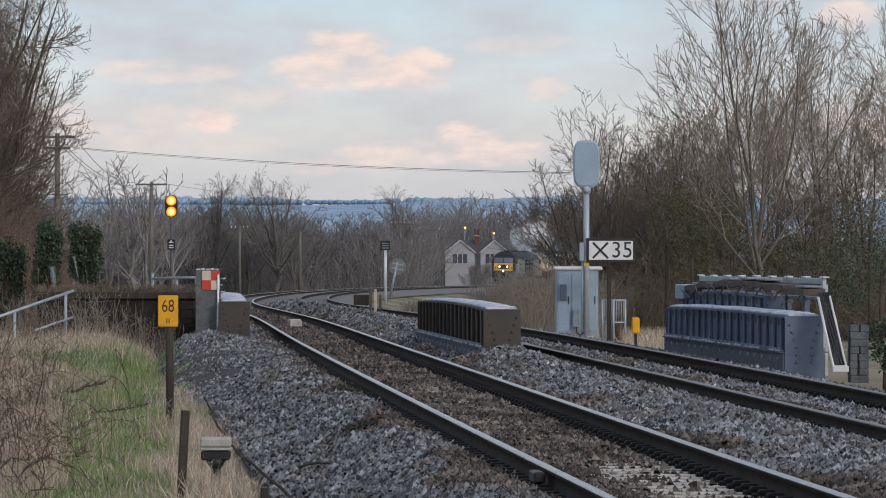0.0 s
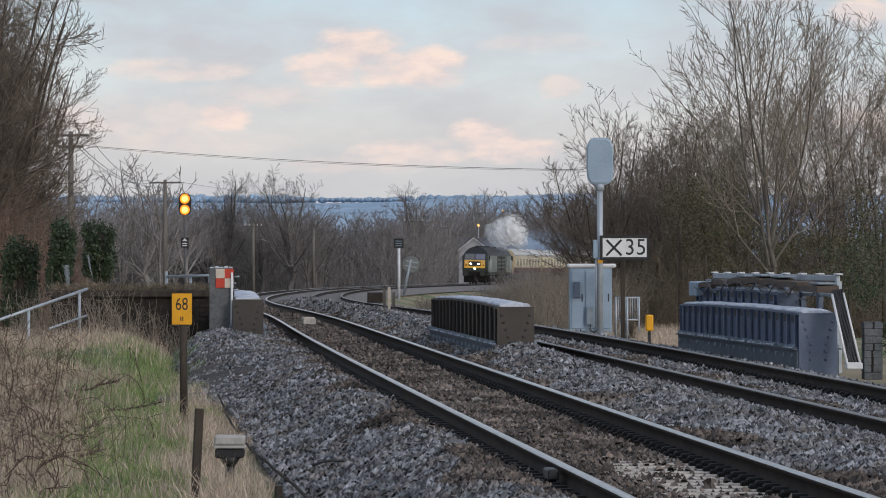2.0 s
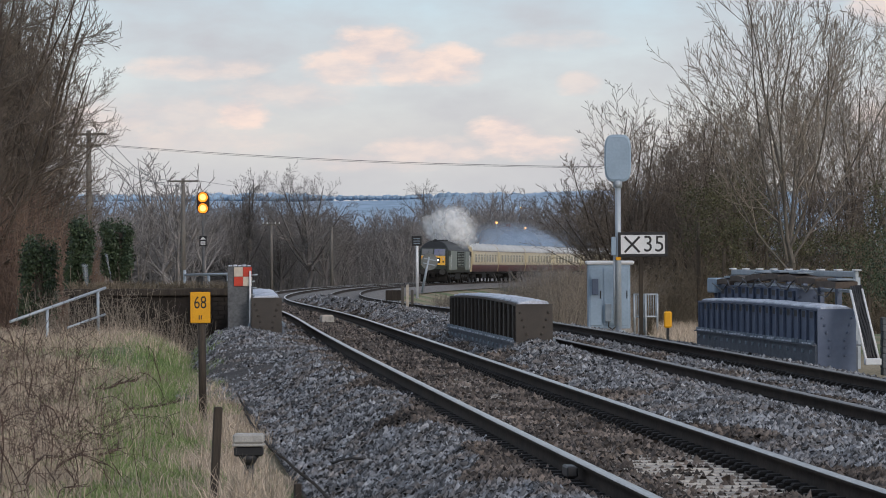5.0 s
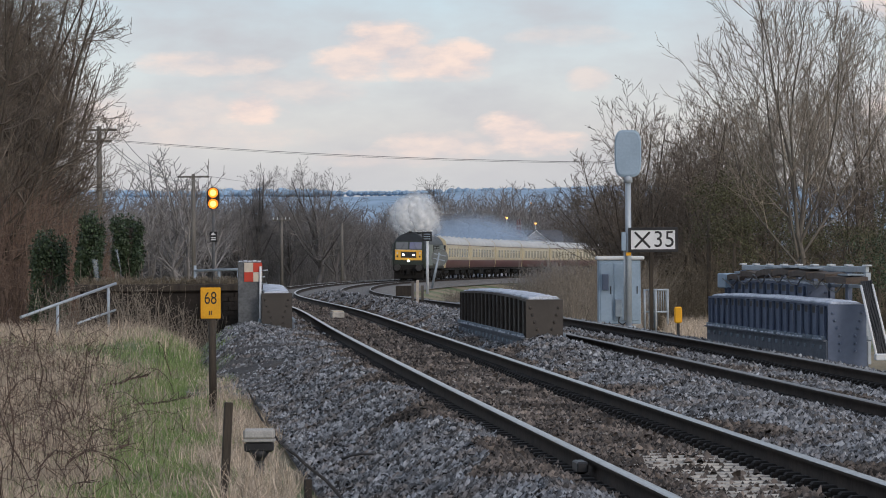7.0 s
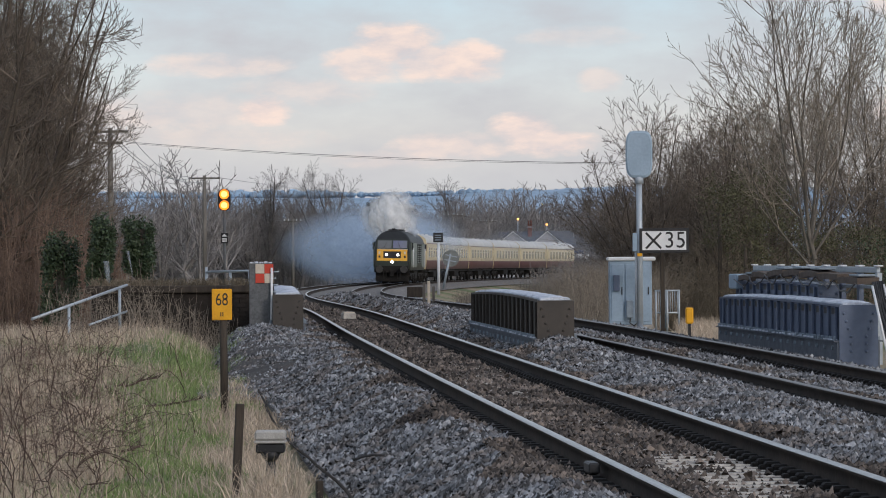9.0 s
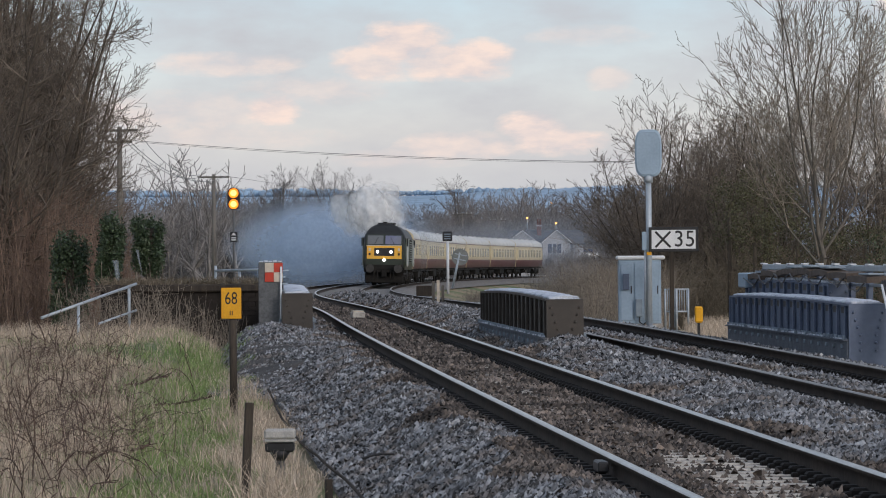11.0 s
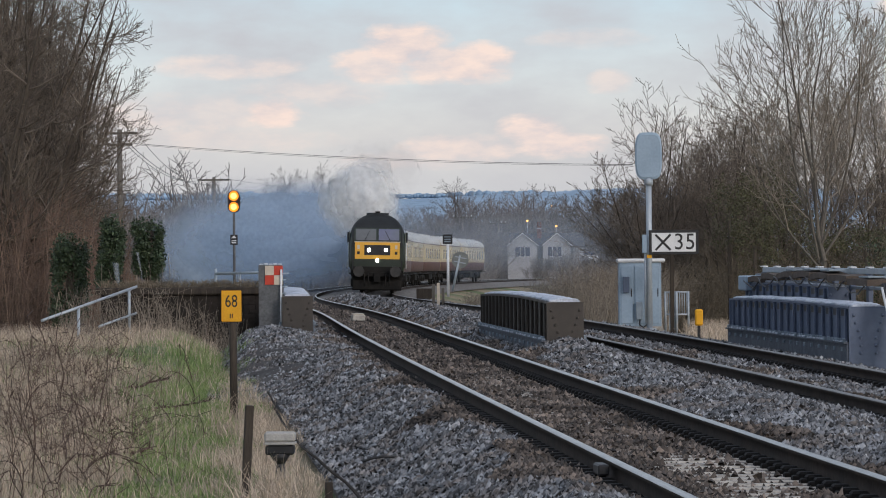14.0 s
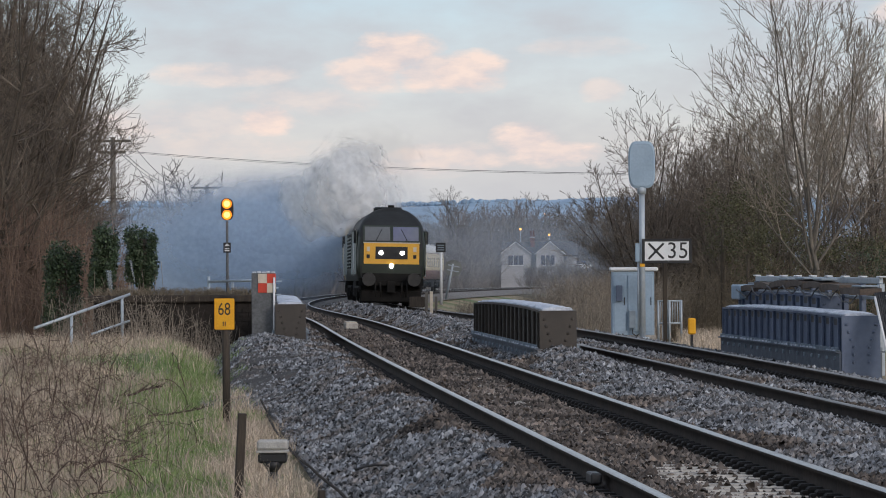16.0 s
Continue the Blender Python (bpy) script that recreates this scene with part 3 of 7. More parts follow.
LONG = np.concatenate([np.arange(-14, 70, 1.0), np.arange(70, 640, 4.0)])
BED_O = (-6.15, -5.75, -5.2, -4.9, -4.45, -3.67, -2.9, -2.4, -1.83, -1.3, -0.75, 0, 0.75, 1.25, 1.6, 2.2, 2.7)
BED_Z = (-0.62, -0.52, -0.24, -0.13, -0.17, -0.185, -0.17, -0.10, -0.05, -0.09, -0.17, -0.185, -0.17, -0.12, -0.18, -0.36, -0.56)
strip("ballast_bed", LONG[LONG < 127], BED_O, BED_Z, M["ballast"], "grey crushed stone ballast under two railway tracks", "ballast")
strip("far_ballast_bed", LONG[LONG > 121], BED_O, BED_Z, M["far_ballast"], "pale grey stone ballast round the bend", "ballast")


def bed_z(o):
    return np.interp(o, BED_O, BED_Z)


def heap(o, y):
    """Ballast heaped between the two tracks, before and beyond the middle girder."""
    return np.exp(-((o + SPACING / 2) / 0.55) ** 2) * (0.27 * fade(60.5, 67, y) * fade(150, 120, y) * (0.8 + 0.2 * np.sin(y * 0.7)) + 0.16 * fade(42, 46.5, y) * fade(48.6, 48.0, y))


def shoulder(o, y):
    """Height over the rails of the ballast banked up against the end of the left-hand girder."""
    k = fade(45, 57.5, y)
    low = np.interp(o, (-7.6, -6.15, -5.75, -5.2, -4.9), (-0.95, -0.66, -0.54, -0.26, -0.15))
    high = np.interp(o, (-7.15, -6.8, -6.35, -5.9, -5.3, -4.9), (-0.75, -0.45, -0.06, 0.05, -0.06, -0.13))
    return low * (1 - k) + high * k


def build_shoulder():
    ys, offs = np.arange(44.0, 60.6, 0.4), np.linspace(-7.15, -4.9, 18)
    rows = np.stack([along(ys, o, 0.0) + np.stack([0 * ys, 0 * ys, shoulder(o, ys) + 0.012 + 0.02 * wob(ys, o, 2.1)], -1) for o in offs], 1)
    n, k = rows.shape[:2]
    i, j = np.meshgrid(np.arange(n - 1), np.arange(k - 1), indexing="ij")
    a = (i * k + j).ravel()
    me = mesh_np("ballast_bank", rows.reshape(-1, 3), np.stack([a, a + 1, a + k + 1, a + k], -1), M["ballast"])
    me.polygons.foreach_set("use_smooth", [True] * len(me.polygons))
    tagged(new("ballast_bank", me), "grey ballast banked up against the bridge girder", "ballast", kind="structure")


build_shoulder()


def build_heap():
    for y0, y1 in ((42, 48.6), (60.5, 150)):
        ys, offs = np.arange(y0, y1, 0.7), np.linspace(-SPACING / 2 - 0.95, -SPACING / 2 + 0.95, 11)
        rows = np.stack([along(ys, o, 0.0) + np.stack([0 * ys, 0 * ys, bed_z(o) + heap(o, ys) - 0.01], -1) for o in offs], 1)
        n, k = rows.shape[:2]
        i, j = np.meshgrid(np.arange(n - 1), np.arange(k - 1), indexing="ij")
        a = (i * k + j).ravel()
        me = mesh_np("ballast_heap", rows.reshape(-1, 3), np.stack([a, a + 1, a + k + 1, a + k], -1), M["ballast"])
        me.polygons.foreach_set("use_smooth", [True] * len(me.polygons))
        tagged(new("ballast_heap", me), "ridge of grey ballast heaped between the tracks", "ballast", kind="structure")


build_heap()


# ---- tracks ----
RAIL = ((-0.07, -0.159), (0.07, -0.159), (0.07, -0.148), (0.012, -0.128), (0.010, -0.05), (0.036, -0.036), (0.036, -0.012), (0.028, -0.002),
        (-0.028, -0.002), (-0.036, -0.012), (-0.036, -0.036), (-0.010, -0.05), (-0.012, -0.128), (-0.07, -0.148))


def rail(parent, off, head, y0=-12.0, y1=630.0):
    ys = np.concatenate([np.arange(y0, 80, 0.8), np.arange(80, y1, 2.5)])
    rows = np.stack([along(ys, off + o, z) for o, z in RAIL], 1)
    n, k = rows.shape[:2]
    i, j = np.meshgrid(np.arange(n - 1), np.arange(k), indexing="ij")
    a, b = (i * k + j).ravel(), (i * k + (j + 1) % k).ravel()
    idx = np.isin(j.ravel(), (6, 7, 8)).astype(int)
    me = mesh_np("rail", rows.reshape(-1, 3), np.stack([a, b, b + k, a + k], -1), M["rail_side"], head, idx=idx)
    part("rail", me, None, parent, "rusty steel rail with a bright worn head")


def sleeper_mesh():
    bm = B(-1.25, 1.25, -0.06, 0.06, -0.36, -0.164, 0.012)
    return mesh_of("sleeper", bm, M["sleeper"])


def clip_mesh():
    bm = bmesh.new()
    for s in (-1, 1):
        box(bm, s * 0.12 - 0.06, s * 0.12 + 0.06, -0.06, 0.06, -0.18, -0.105, 0.016)
        box(bm, s * 0.19 - 0.03, s * 0.19 + 0.03, -0.045, 0.045, -0.18, -0.13, 0.01)
    return mesh_of("rail_clip", bm, M["clip"])


def build_tracks():
    sm, cm = sleeper_mesh(), clip_mesh()
    for c, label in ((-SPACING, "double-railed track with shiny worn rail heads"), (0.0, "railway track on which the train comes")):
        tr = thing("railway_track", label, "railway track", kind="structure")
        for s in (-1, 1):
            rail(tr, c + s * 0.7525, M["rail_top"] if c else M["dull_top"])
        y = 20.0 if c else 26.0
        while y < 66:
            p, h = along(y, c), heading(y)
            part("sleeper", sm, None, tr, at=pose(*p, 0, 0, h))
            for s in (-1, 1):
                part("rail_clip", cm, None, tr, at=pose(*along(y, c + s * 0.7525), 0, 0, h))
            y += 0.30


build_tracks()


# ---- the bridge: riveted plate girders with closely set stiffeners ----
def girder(name, y0, y1, off, width, z_top, hump, paint, label, bays, z_low=-0.75, ledge=True, flat=0.075):
    """A girder along the line from y0 to y1; its middle is off metres from the right track."""
    a, b = Vector(along(y0, off)), Vector(along(y1, off))
    length = (Vector((b.x, b.y)) - Vector((a.x, a.y))).length
    turn = math.degrees(math.atan2(-(b.x - a.x), b.y - a.y))
    g = thing(name, label, "bridge girder", pose(a.x, a.y, a.z, 0, 0, turn))
    w = width / 2

    def top(u):
        return z_top + hump * math.sin(math.pi * u) ** 0.7
    n = 14
    for s in (-1, 1):  # webs
        bm = bmesh.new()
        loft(bm, [[(s * (w - 0.045) - 0.01, u * length, z_low), (s * (w - 0.045) + 0.01, u * length, z_low), (s * (w - 0.045) + 0.01, u * length, top(u)), (s * (w - 0.045) - 0.01, u * length, top(u))] for u in np.linspace(0, 1, n)], smooth=False)
        part("web_plate", bm, paint, g)
    bm = bmesh.new()
    loft(bm, [[(-w, u * length, top(u)), (w, u * length, top(u)), (w, u * length, top(u) + 0.03), (-w, u * length, top(u) + 0.03)] for u in np.linspace(0, 1, n)], smooth=False)
    part("top_flange", bm, paint, g)
    bm = bmesh.new()
    random.seed(int(y0 * 7))
    rows = []
    for u in np.linspace(0.004, 0.996, 44):  # worn pale capping
        k = w - 0.03 - 0.02 * random.random()
        rows.append([(-k, u * length, top(u) + 0.032), (k, u * length, top(u) + 0.032), (k * 0.9, u * length, top(u) + 0.048 + 0.022 * random.random()), (0, u * length, top(u) + 0.055 + 0.03 * random.random()), (-k * 0.9, u * length, top(u) + 0.048 + 0.022 * random.random())])
    part("capping", loft(bm, rows), M["white_top"], g, "frosty white weathered capping")
    # stiffeners: T-bars that stand out from the web
    for i in range(bays):
        u = (i + 0.5) / bays
        for s in (-1, 1):
            bm = B(s * (w - 0.02) - 0.02, s * (w - 0.02) + 0.02, u * length - 0.008, u * length + 0.008, z_low + 0.25, top(u) - 0.004)
            box(bm, s * w - 0.012, s * w + 0.012, u * length - flat, u * length + flat, z_low + 0.25, top(u) - 0.085)
            box(bm, s * w - 0.012, s * w + 0.012, u * length - flat * 0.55, u * length + flat * 0.55, top(u) - 0.085, top(u) - 0.004)
            part("stiffener", bm, paint, g)
    # black strips on the web imitate the shadow at each bay's top
    slot = mesh_of("slot", B(-0.006, 0.006, -0.3 * length / bays, 0.3 * length / bays, -0.045, 0.045, 0.002), M["cable"])
    for i in range(bays - 1):
        u = (i + 1.0) / bays
        for s in (-1, 1):
            part("slot", slot, None, g, at=pose(s * (w - 0.034), u * length, top(u) - 0.07))
    for y in (0.0, length):  # end plates with rows of rivets
        e = -0.02 if y == 0 else 0.0
        pl = part("end_plate", B(-w - 0.012, w + 0.012, y + e, y + e + 0.02, z_low, top(0) + 0.03), paint, g)
        if y == 0:
            rm = mesh_of("rivet", T((0, -0.02, 0), (0, -0.042, 0), 0.022, 0.011, n=8), paint)
            for k in range(6):
                for s in (-1, 1):
                    d = 0.42 + 0.38 * abs(k - 3.2) / 3.2 if k < 3 else 0.42
                    part("rivet", rm, None, pl, at=pose(s * w * d, 0, top(0) - 0.09 - k * 0.105))
    if ledge:  # angle irons and bolts along the foot of the side
        for s in (-1, 1):
            bm = B(s * (w + 0.035) - 0.05, s * (w + 0.035) + 0.05, 0, length, 0.09, 0.11)
            box(bm, s * (w + 0.02) - 0.02, s * (w + 0.02) + 0.02, 0, length, -0.5, 0.085)
            an = part("angle_iron", bm, M["ledge"], g)
            for i in range(bays * 2):
                part("bolt", BOLT, None, an, at=pose(s * (w + 0.05), (i + 0.5) / bays / 2 * length, 0.11))
            for i in range(bays):
                part("bolt", BOLT, None, an, at=pose(s * (w + 0.045), (i + 0.5) / bays * length, -0.02))
            bm = bmesh.new()
            for i in range(bays * 3):
                yy, ln = random.uniform(0.1, length - 0.3), random.uniform(0.05, 0.28)
                box(bm, s * (w + 0.04) - 0.03, s * (w + 0.04) + random.uniform(0.01, 0.045), yy, yy + ln, 0.111, 0.122 + random.uniform(0.0, 0.018), 0.003)
            tagged(part("frost_crust", bm, M["white_top"], an, "broken white frosty crust"), kind="stuff")
    return g


BOLT = mesh_of("bolt", B(-0.022, 0.022, -0.022, 0.022, 0, 0.055, 0.006), M["frame_blue"])
girder("bridge_girder", 48.0, 59.6, -SPACING / 2, 0.52, 0.63, 0.05, M["brown_steel"], "brown riveted plate girder between the tracks with a frosty white top", 17, flat=0.032)
girder("bridge_girder", 60.0, 72.0, -SPACING - 1.75, 0.53, 0.60, 0.06, M["brown_steel"], "brown riveted plate girder beside the wall, white-topped", 16, flat=0.032)
girder("bridge_girder", 45.5, 55.8, 2.12, 0.52, 0.575, 0.03, M["grey_steel"], "blue-grey riveted plate girder with close-set upright stiffeners", 18, flat=0.032)


# ---- the train ----
def arc_table():
    ys = np.arange(60, 640, 0.5)
    xs = track_x(ys)
    s = np.concatenate([[0], np.cumsum(np.hypot(np.diff(xs), np.diff(ys)))])
    return ys, s


ARC_Y, ARC_S = arc_table()


def y_at(s):
    return float(np.interp(s, ARC_S, ARC_Y))


S_END = float(np.interp(125.9, ARC_Y, ARC_S))  # the nose at the clip's end
SPEED = 15.05


def vehicle_pose(t, back, bogies, length):
    """back: metres from the train's nose to the vehicle's front end."""
    s0 = S_END + SPEED * (16.0 - t) + back
    mid = s0 + length / 2
    a, b = Vector(along(y_at(mid - bogies / 2), 0.0)), Vector(along(y_at(mid + bogies / 2), 0.0))
    d = (b - a).normalized()  # towards the rear
    side = d.cross(Vector((0, 0, 1))).normalized()
    up = side.cross(d)
    m = Matrix.Identity(4)
    for i, ax in enumerate((side, d, up)):
        for k in range(3):
            m[k][i] = ax[k]
    m.translation = (a + b) / 2
    return m @ pose(0, 0, 0, 0, 1.2, 0)


def outline(w, z0, zs, zr, n=7, p=2.4):
    """Half-round roofed outline: half width w, floor z0, cantrail zs, roof zr; from the left foot over the roof."""
    pts = [(-w * 0.955, z0), (-w, z0 + (zs - z0) * 0.35), (-w, z0 + (zs - z0) * 0.72), (-w * 0.975, zs)]
    for i in range(1, 2 * n):
        a = math.pi * i / (2 * n)
        c, s = math.cos(a), math.sin(a)
        pts.append((-w * 0.975 * math.copysign(abs(c) ** (2 / p), c), zs + (zr - zs) * abs(s) ** (2 / p)))
    pts += [(w * 0.975, zs), (w, z0 + (zs - z0) * 0.72), (w, z0 + (zs - z0) * 0.35), (w * 0.955, z0)]
    return pts


def wheelset(name, parent, y, r=0.55):
    bm = bmesh.new()
    tube(bm, (-0.78, y, r), (0.78, y, r), 0.08, n=8)
    for s in (-1, 1):
        tube(bm, (s * 0.70, y, r), (s * 0.83, y, r), r, r * 0.97, n=20)
    part(name, bm, M["under"], parent)


def bogie(parent, y, wheels, r, wide=1.12):
    bo = part("bogie", B(-0.5, 0.5, y - 0.4, y + 0.4, 0.6, 0.95, 0.03), M["under"], parent)
    for s in (-1, 1):
        bm = B(s * wide - 0.09, s * wide + 0.09, y - wheels[-1] - 0.7, y + wheels[-1] + 0.7, 0.55, 0.80, 0.04)
        for w in wheels:
            box(bm, s * (wide + 0.05) - 0.1, s * (wide + 0.05) + 0.1, y + w - 0.17, y + w + 0.17, 0.35, 0.72, 0.03)
        for k in (-0.5, 0.5):
            tube(bm, (s * wide, y + k, 0.33), (s * wide, y + k, 0.6), 0.09, n=8)
        part("side_frame", bm, M["under"], bo)
    for w in wheels:
        wheelset("wheelset", bo, y + w, r)


def buffers(parent, y, s_):
    for s in (-1, 1):
        bm = T((s * 0.87, y, 1.06), (s * 0.87, y - s_ * 0.35, 1.06), 0.13, n=12)
        tube(bm, (s * 0.87, y - s_ * 0.35, 1.06), (s * 0.87, y - s_ * 0.43, 1.06), 0.26, 0.255, n=20)
        part("buffer", bm, M["buffer_steel"], parent)


def locomotive():
    lo = thing("diesel_locomotive", "dark green diesel locomotive with yellow warning panel and lit headlights", "locomotive")
    L_, w = 18.6, 1.34
    h = L_ / 2

    # body: outlines from nose to nose; the cab fronts lean back above the waist
    def section(y, ww, z0, zs, zr, lean_n):
        out = []
        for x, z in outline(ww, z0, zs, zr, 9, 2.12):
            k = max(0.0, z - 2.5)
            out.append((x, y + lean_n * (0.30 * k + 0.42 * k * k), z))
        return out
    zs, zr = 2.72, 3.86
    secs = [section(-h + 0.06, w - 0.13, 1.0, zs - 0.04, zr - 0.14, 1), section(-h + 0.22, w - 0.04, 1.0, zs, zr - 0.04, 0.8), section(-h + 0.9, w, 1.0, zs, zr, 0.2), section(-h + 3.0, w, 1.0, zs, zr, 0),
            section(0, w, 1.0, zs, zr, 0), section(h - 3.0, w, 1.0, zs, zr, 0), section(h - 0.9, w, 1.0, zs, zr, -0.2), section(h - 0.22, w - 0.04, 1.0, zs, zr - 0.04, -0.8), section(h - 0.06, w - 0.13, 1.0, zs - 0.04, zr - 0.14, -1)]
    n = len(secs[0])

    def which(i, j):
        if 3 <= j <= n - 6:
            return 1
        return 0
    bm = loft(bmesh.new(), secs, which, cap=False)
    bm.verts.ensure_lookup_table()
    for first in (0, (len(secs) - 1) * n):  # cab fronts, strip by strip
        for j in range(n // 2 - 1):
            f = bm.faces.new([bm.verts[first + i] for i in (j, j + 1, n - 2 - j, n - 1 - j)] if n - 2 - j != j + 1 else [bm.verts[first + i] for i in (j, j + 1, n - 1 - j)])
            f.material_index = 1 if j >= 2 or j == 0 else 0
        if n % 2:
            bm.faces.new([bm.verts[first + i] for i in (n // 2 - 1, n // 2, n // 2 + 1)]).material_index = 1
    bmesh.ops.recalc_face_normals(bm, faces=bm.faces)
    body = part("body", bm, (M["loco_green"], M["loco_roof"]), lo)
    # pale lower band and cab sides
    for s in (-1, 1):
        for y0, y1 in ((-h + 0.5, -h + 6.9), (h - 5.0, h - 0.5)):
            part("side_panel", B(s * (w + 0.004) - 0.012, s * (w + 0.004) + 0.012, y0, y1, 1.25, 2.95), M["loco_lime"], body, "pale grey-green side panel")
        for y0, y1 in ((-h + 7.1, -h + 9.6), (-h + 10.0, -h + 12.4)):
            gr = part("grille", B(s * (w + 0.006) - 0.02, s * (w + 0.006) + 0.02, y0, y1, 1.5, 2.9), M["under"], body, "dark radiator grille")
            for k in range(9):
                part("slat", B(s * (w + 0.03) - 0.012, s * (w + 0.03) + 0.012, y0 + 0.05, y1 - 0.05, 1.56 + k * 0.145, 1.62 + k * 0.145), M["loco_lime"], gr)
        for y in (-h + 1.15, h - 1.15):
            part("cab_window", B(s * (w + 0.01) - 0.014, s * (w + 0.01) + 0.014, y - 0.36, y + 0.36, 2.5, 3.0), M["glass"], body, "dark cab side window")
            bm = bmesh.new()
            for d in (0.52, 1.02):
                tube(bm, (s * (w + 0.06), y + (d if y < 0 else -d), 1.2), (s * (w + 0.06), y + (d if y < 0 else -d), 2.6), 0.018, n=6)
            part("handrail", bm, M["white"], body, "white handrail")
    for e in (-1, 1):
        ey = e * (h - 0.06)

        def face_y(z):
            k = max(0.0, z - 2.5)
            return ey - e * (0.30 * k + 0.42 * k * k) + e * 0.012

        def panel(name, x0, x1, z0, z1, material, proud, label=""):
            bm = bmesh.new()
            zz = np.linspace(z0, z1, 6 if z1 > 2.5 else 2)
            rows = [[(x0, face_y(z), z), (x1, face_y(z), z), (x1, face_y(z) + e * proud, z), (x0, face_y(z) + e * proud, z)] for z in zz]
            loft(bm, rows, smooth=False)
            bmesh.ops.recalc_face_normals(bm, faces=bm.faces)
            return part(name, bm, material, body, label)
        panel("warning_panel", -1.07, 1.07, 1.66, 2.46, M["yellow_panel"], 0.02, "yellow warning panel")
        panel("panel_edge", -1.10, 1.10, 2.46, 2.50, M["cream_sq"], 0.03, "pale waist strip")
        panel("apron", -1.13, 1.13, 1.30, 1.695, M["loco_green"], 0.012, "dark green lower front")
        panel("skirt", -1.13, 1.13, 1.02, 1.295, M["under"], 0.015, "grimy black skirt")
        panel("window_band", -1.12, 1.12, 2.505, 3.16, M["loco_green"], 0.006, "dark green band round the windscreens")
        hc = panel("headcode_box", -0.62, 0.62, 1.85, 2.33, M["black"], 0.035, "black headcode box")
        for s in (-1, 1):
            panel("windscreen", 0.06 if s > 0 else -1.04, 1.04 if s > 0 else -0.06, 2.56, 3.10, M["windscreen"] if s * e < 0 else M["clear_screen"], 0.016, "windscreen pane with a reflection tint painted in")
            bm = T((s * 0.6, face_y(2.56) + e * 0.03, 2.56), (s * 0.38, face_y(3.0) + e * 0.035, 3.0), 0.014, n=5)
            part("wiper", bm, M["black"], body)
            panel("tail_lamp", s * 0.90 - 0.06, s * 0.90 + 0.06, 1.88, 2.02, M["black"], 0.05)
            panel("lamp_bracket", s * 0.90 - 0.06, s * 0.90 + 0.06, 2.14, 2.32, M["cream_sq"], 0.04)
            if e < 0:
                part("headlight", T((s * 0.41, ey - 0.03, 2.09), (s * 0.41, ey - 0.075, 2.09), 0.085, n=16), M["headlight"], body, "bright round headlight")
        part("centre_light", T((0, ey, 1.59), (0, ey + e * 0.075, 1.59), 0.09, n=16), M["headlight"] if e < 0 else M["black"], body, "bright lower headlight")
        part("roof_visor", B(-0.66, 0.66, ey - e * 1.15 - 0.25, ey - e * 1.15 + 0.25, 3.50, 3.68, 0.05), M["loco_roof"], body)
        part("horn", T((-0.12, ey - e * 1.2, 3.92), (0.12, ey - e * 1.2, 3.92), 0.045, 0.045, n=8), M["under"], body)
        beam = part("buffer_beam", B(-1.25, 1.25, ey - e * 0.1 - 0.1, ey - e * 0.1 + 0.1, 0.82, 1.12, 0.02), M["under"], lo)
        buffers(beam, ey + e * 0.02, -e)
        bm = B(-1.15, 1.15, ey - e * 0.25 - 0.06, ey - e * 0.25 + 0.06, 0.20, 0.62, 0.02)
        box(bm, -0.16, 0.16, ey - 0.1, ey + 0.1, 0.55, 1.0, 0.02)
        box(bm, -1.18, 1.18, ey - e * 0.5 - 0.1, ey - e * 0.5 + 0.1, 0.16, 1.0, 0.02)
        for k in (-0.62, -0.42, 0.42, 0.62):
            tube(bm, (k, ey + e * 0.06, 0.95), (k * 0.95, ey + e * 0.12, 0.38), 0.035, n=6)
        part("snow_plough", bm, M["under"], lo, "grimy pipes and plough")
        bogie(lo, e * 5.1, (-1.95, 0.0, 1.95), 0.57)
        for s in (-1, 1):
            part("mirror", B(s * 1.40 - 0.05, s * 1.40 + 0.05, ey - e * 0.75 - 0.03, ey - e * 0.75 + 0.03, 2.45, 2.95, 0.01), M["loco_roof"], body)
    part("fuel_tank", B(-1.15, 1.15, -2.0, 2.0, 0.35, 1.02, 0.06), M["under"], lo)
    part("exhaust", T((0, -0.8, 3.8), (0, -0.8, 3.98), 0.28, n=12), M["under"], lo)
    bm = bmesh.new()
    for y in (-5.5, -4.2, 2.0, 3.4):
        tube(bm, (0, y, 3.82), (0, y, 3.93), 0.55, n=18)
    part("roof_fans", bm, M["loco_roof"], lo)
    return lo


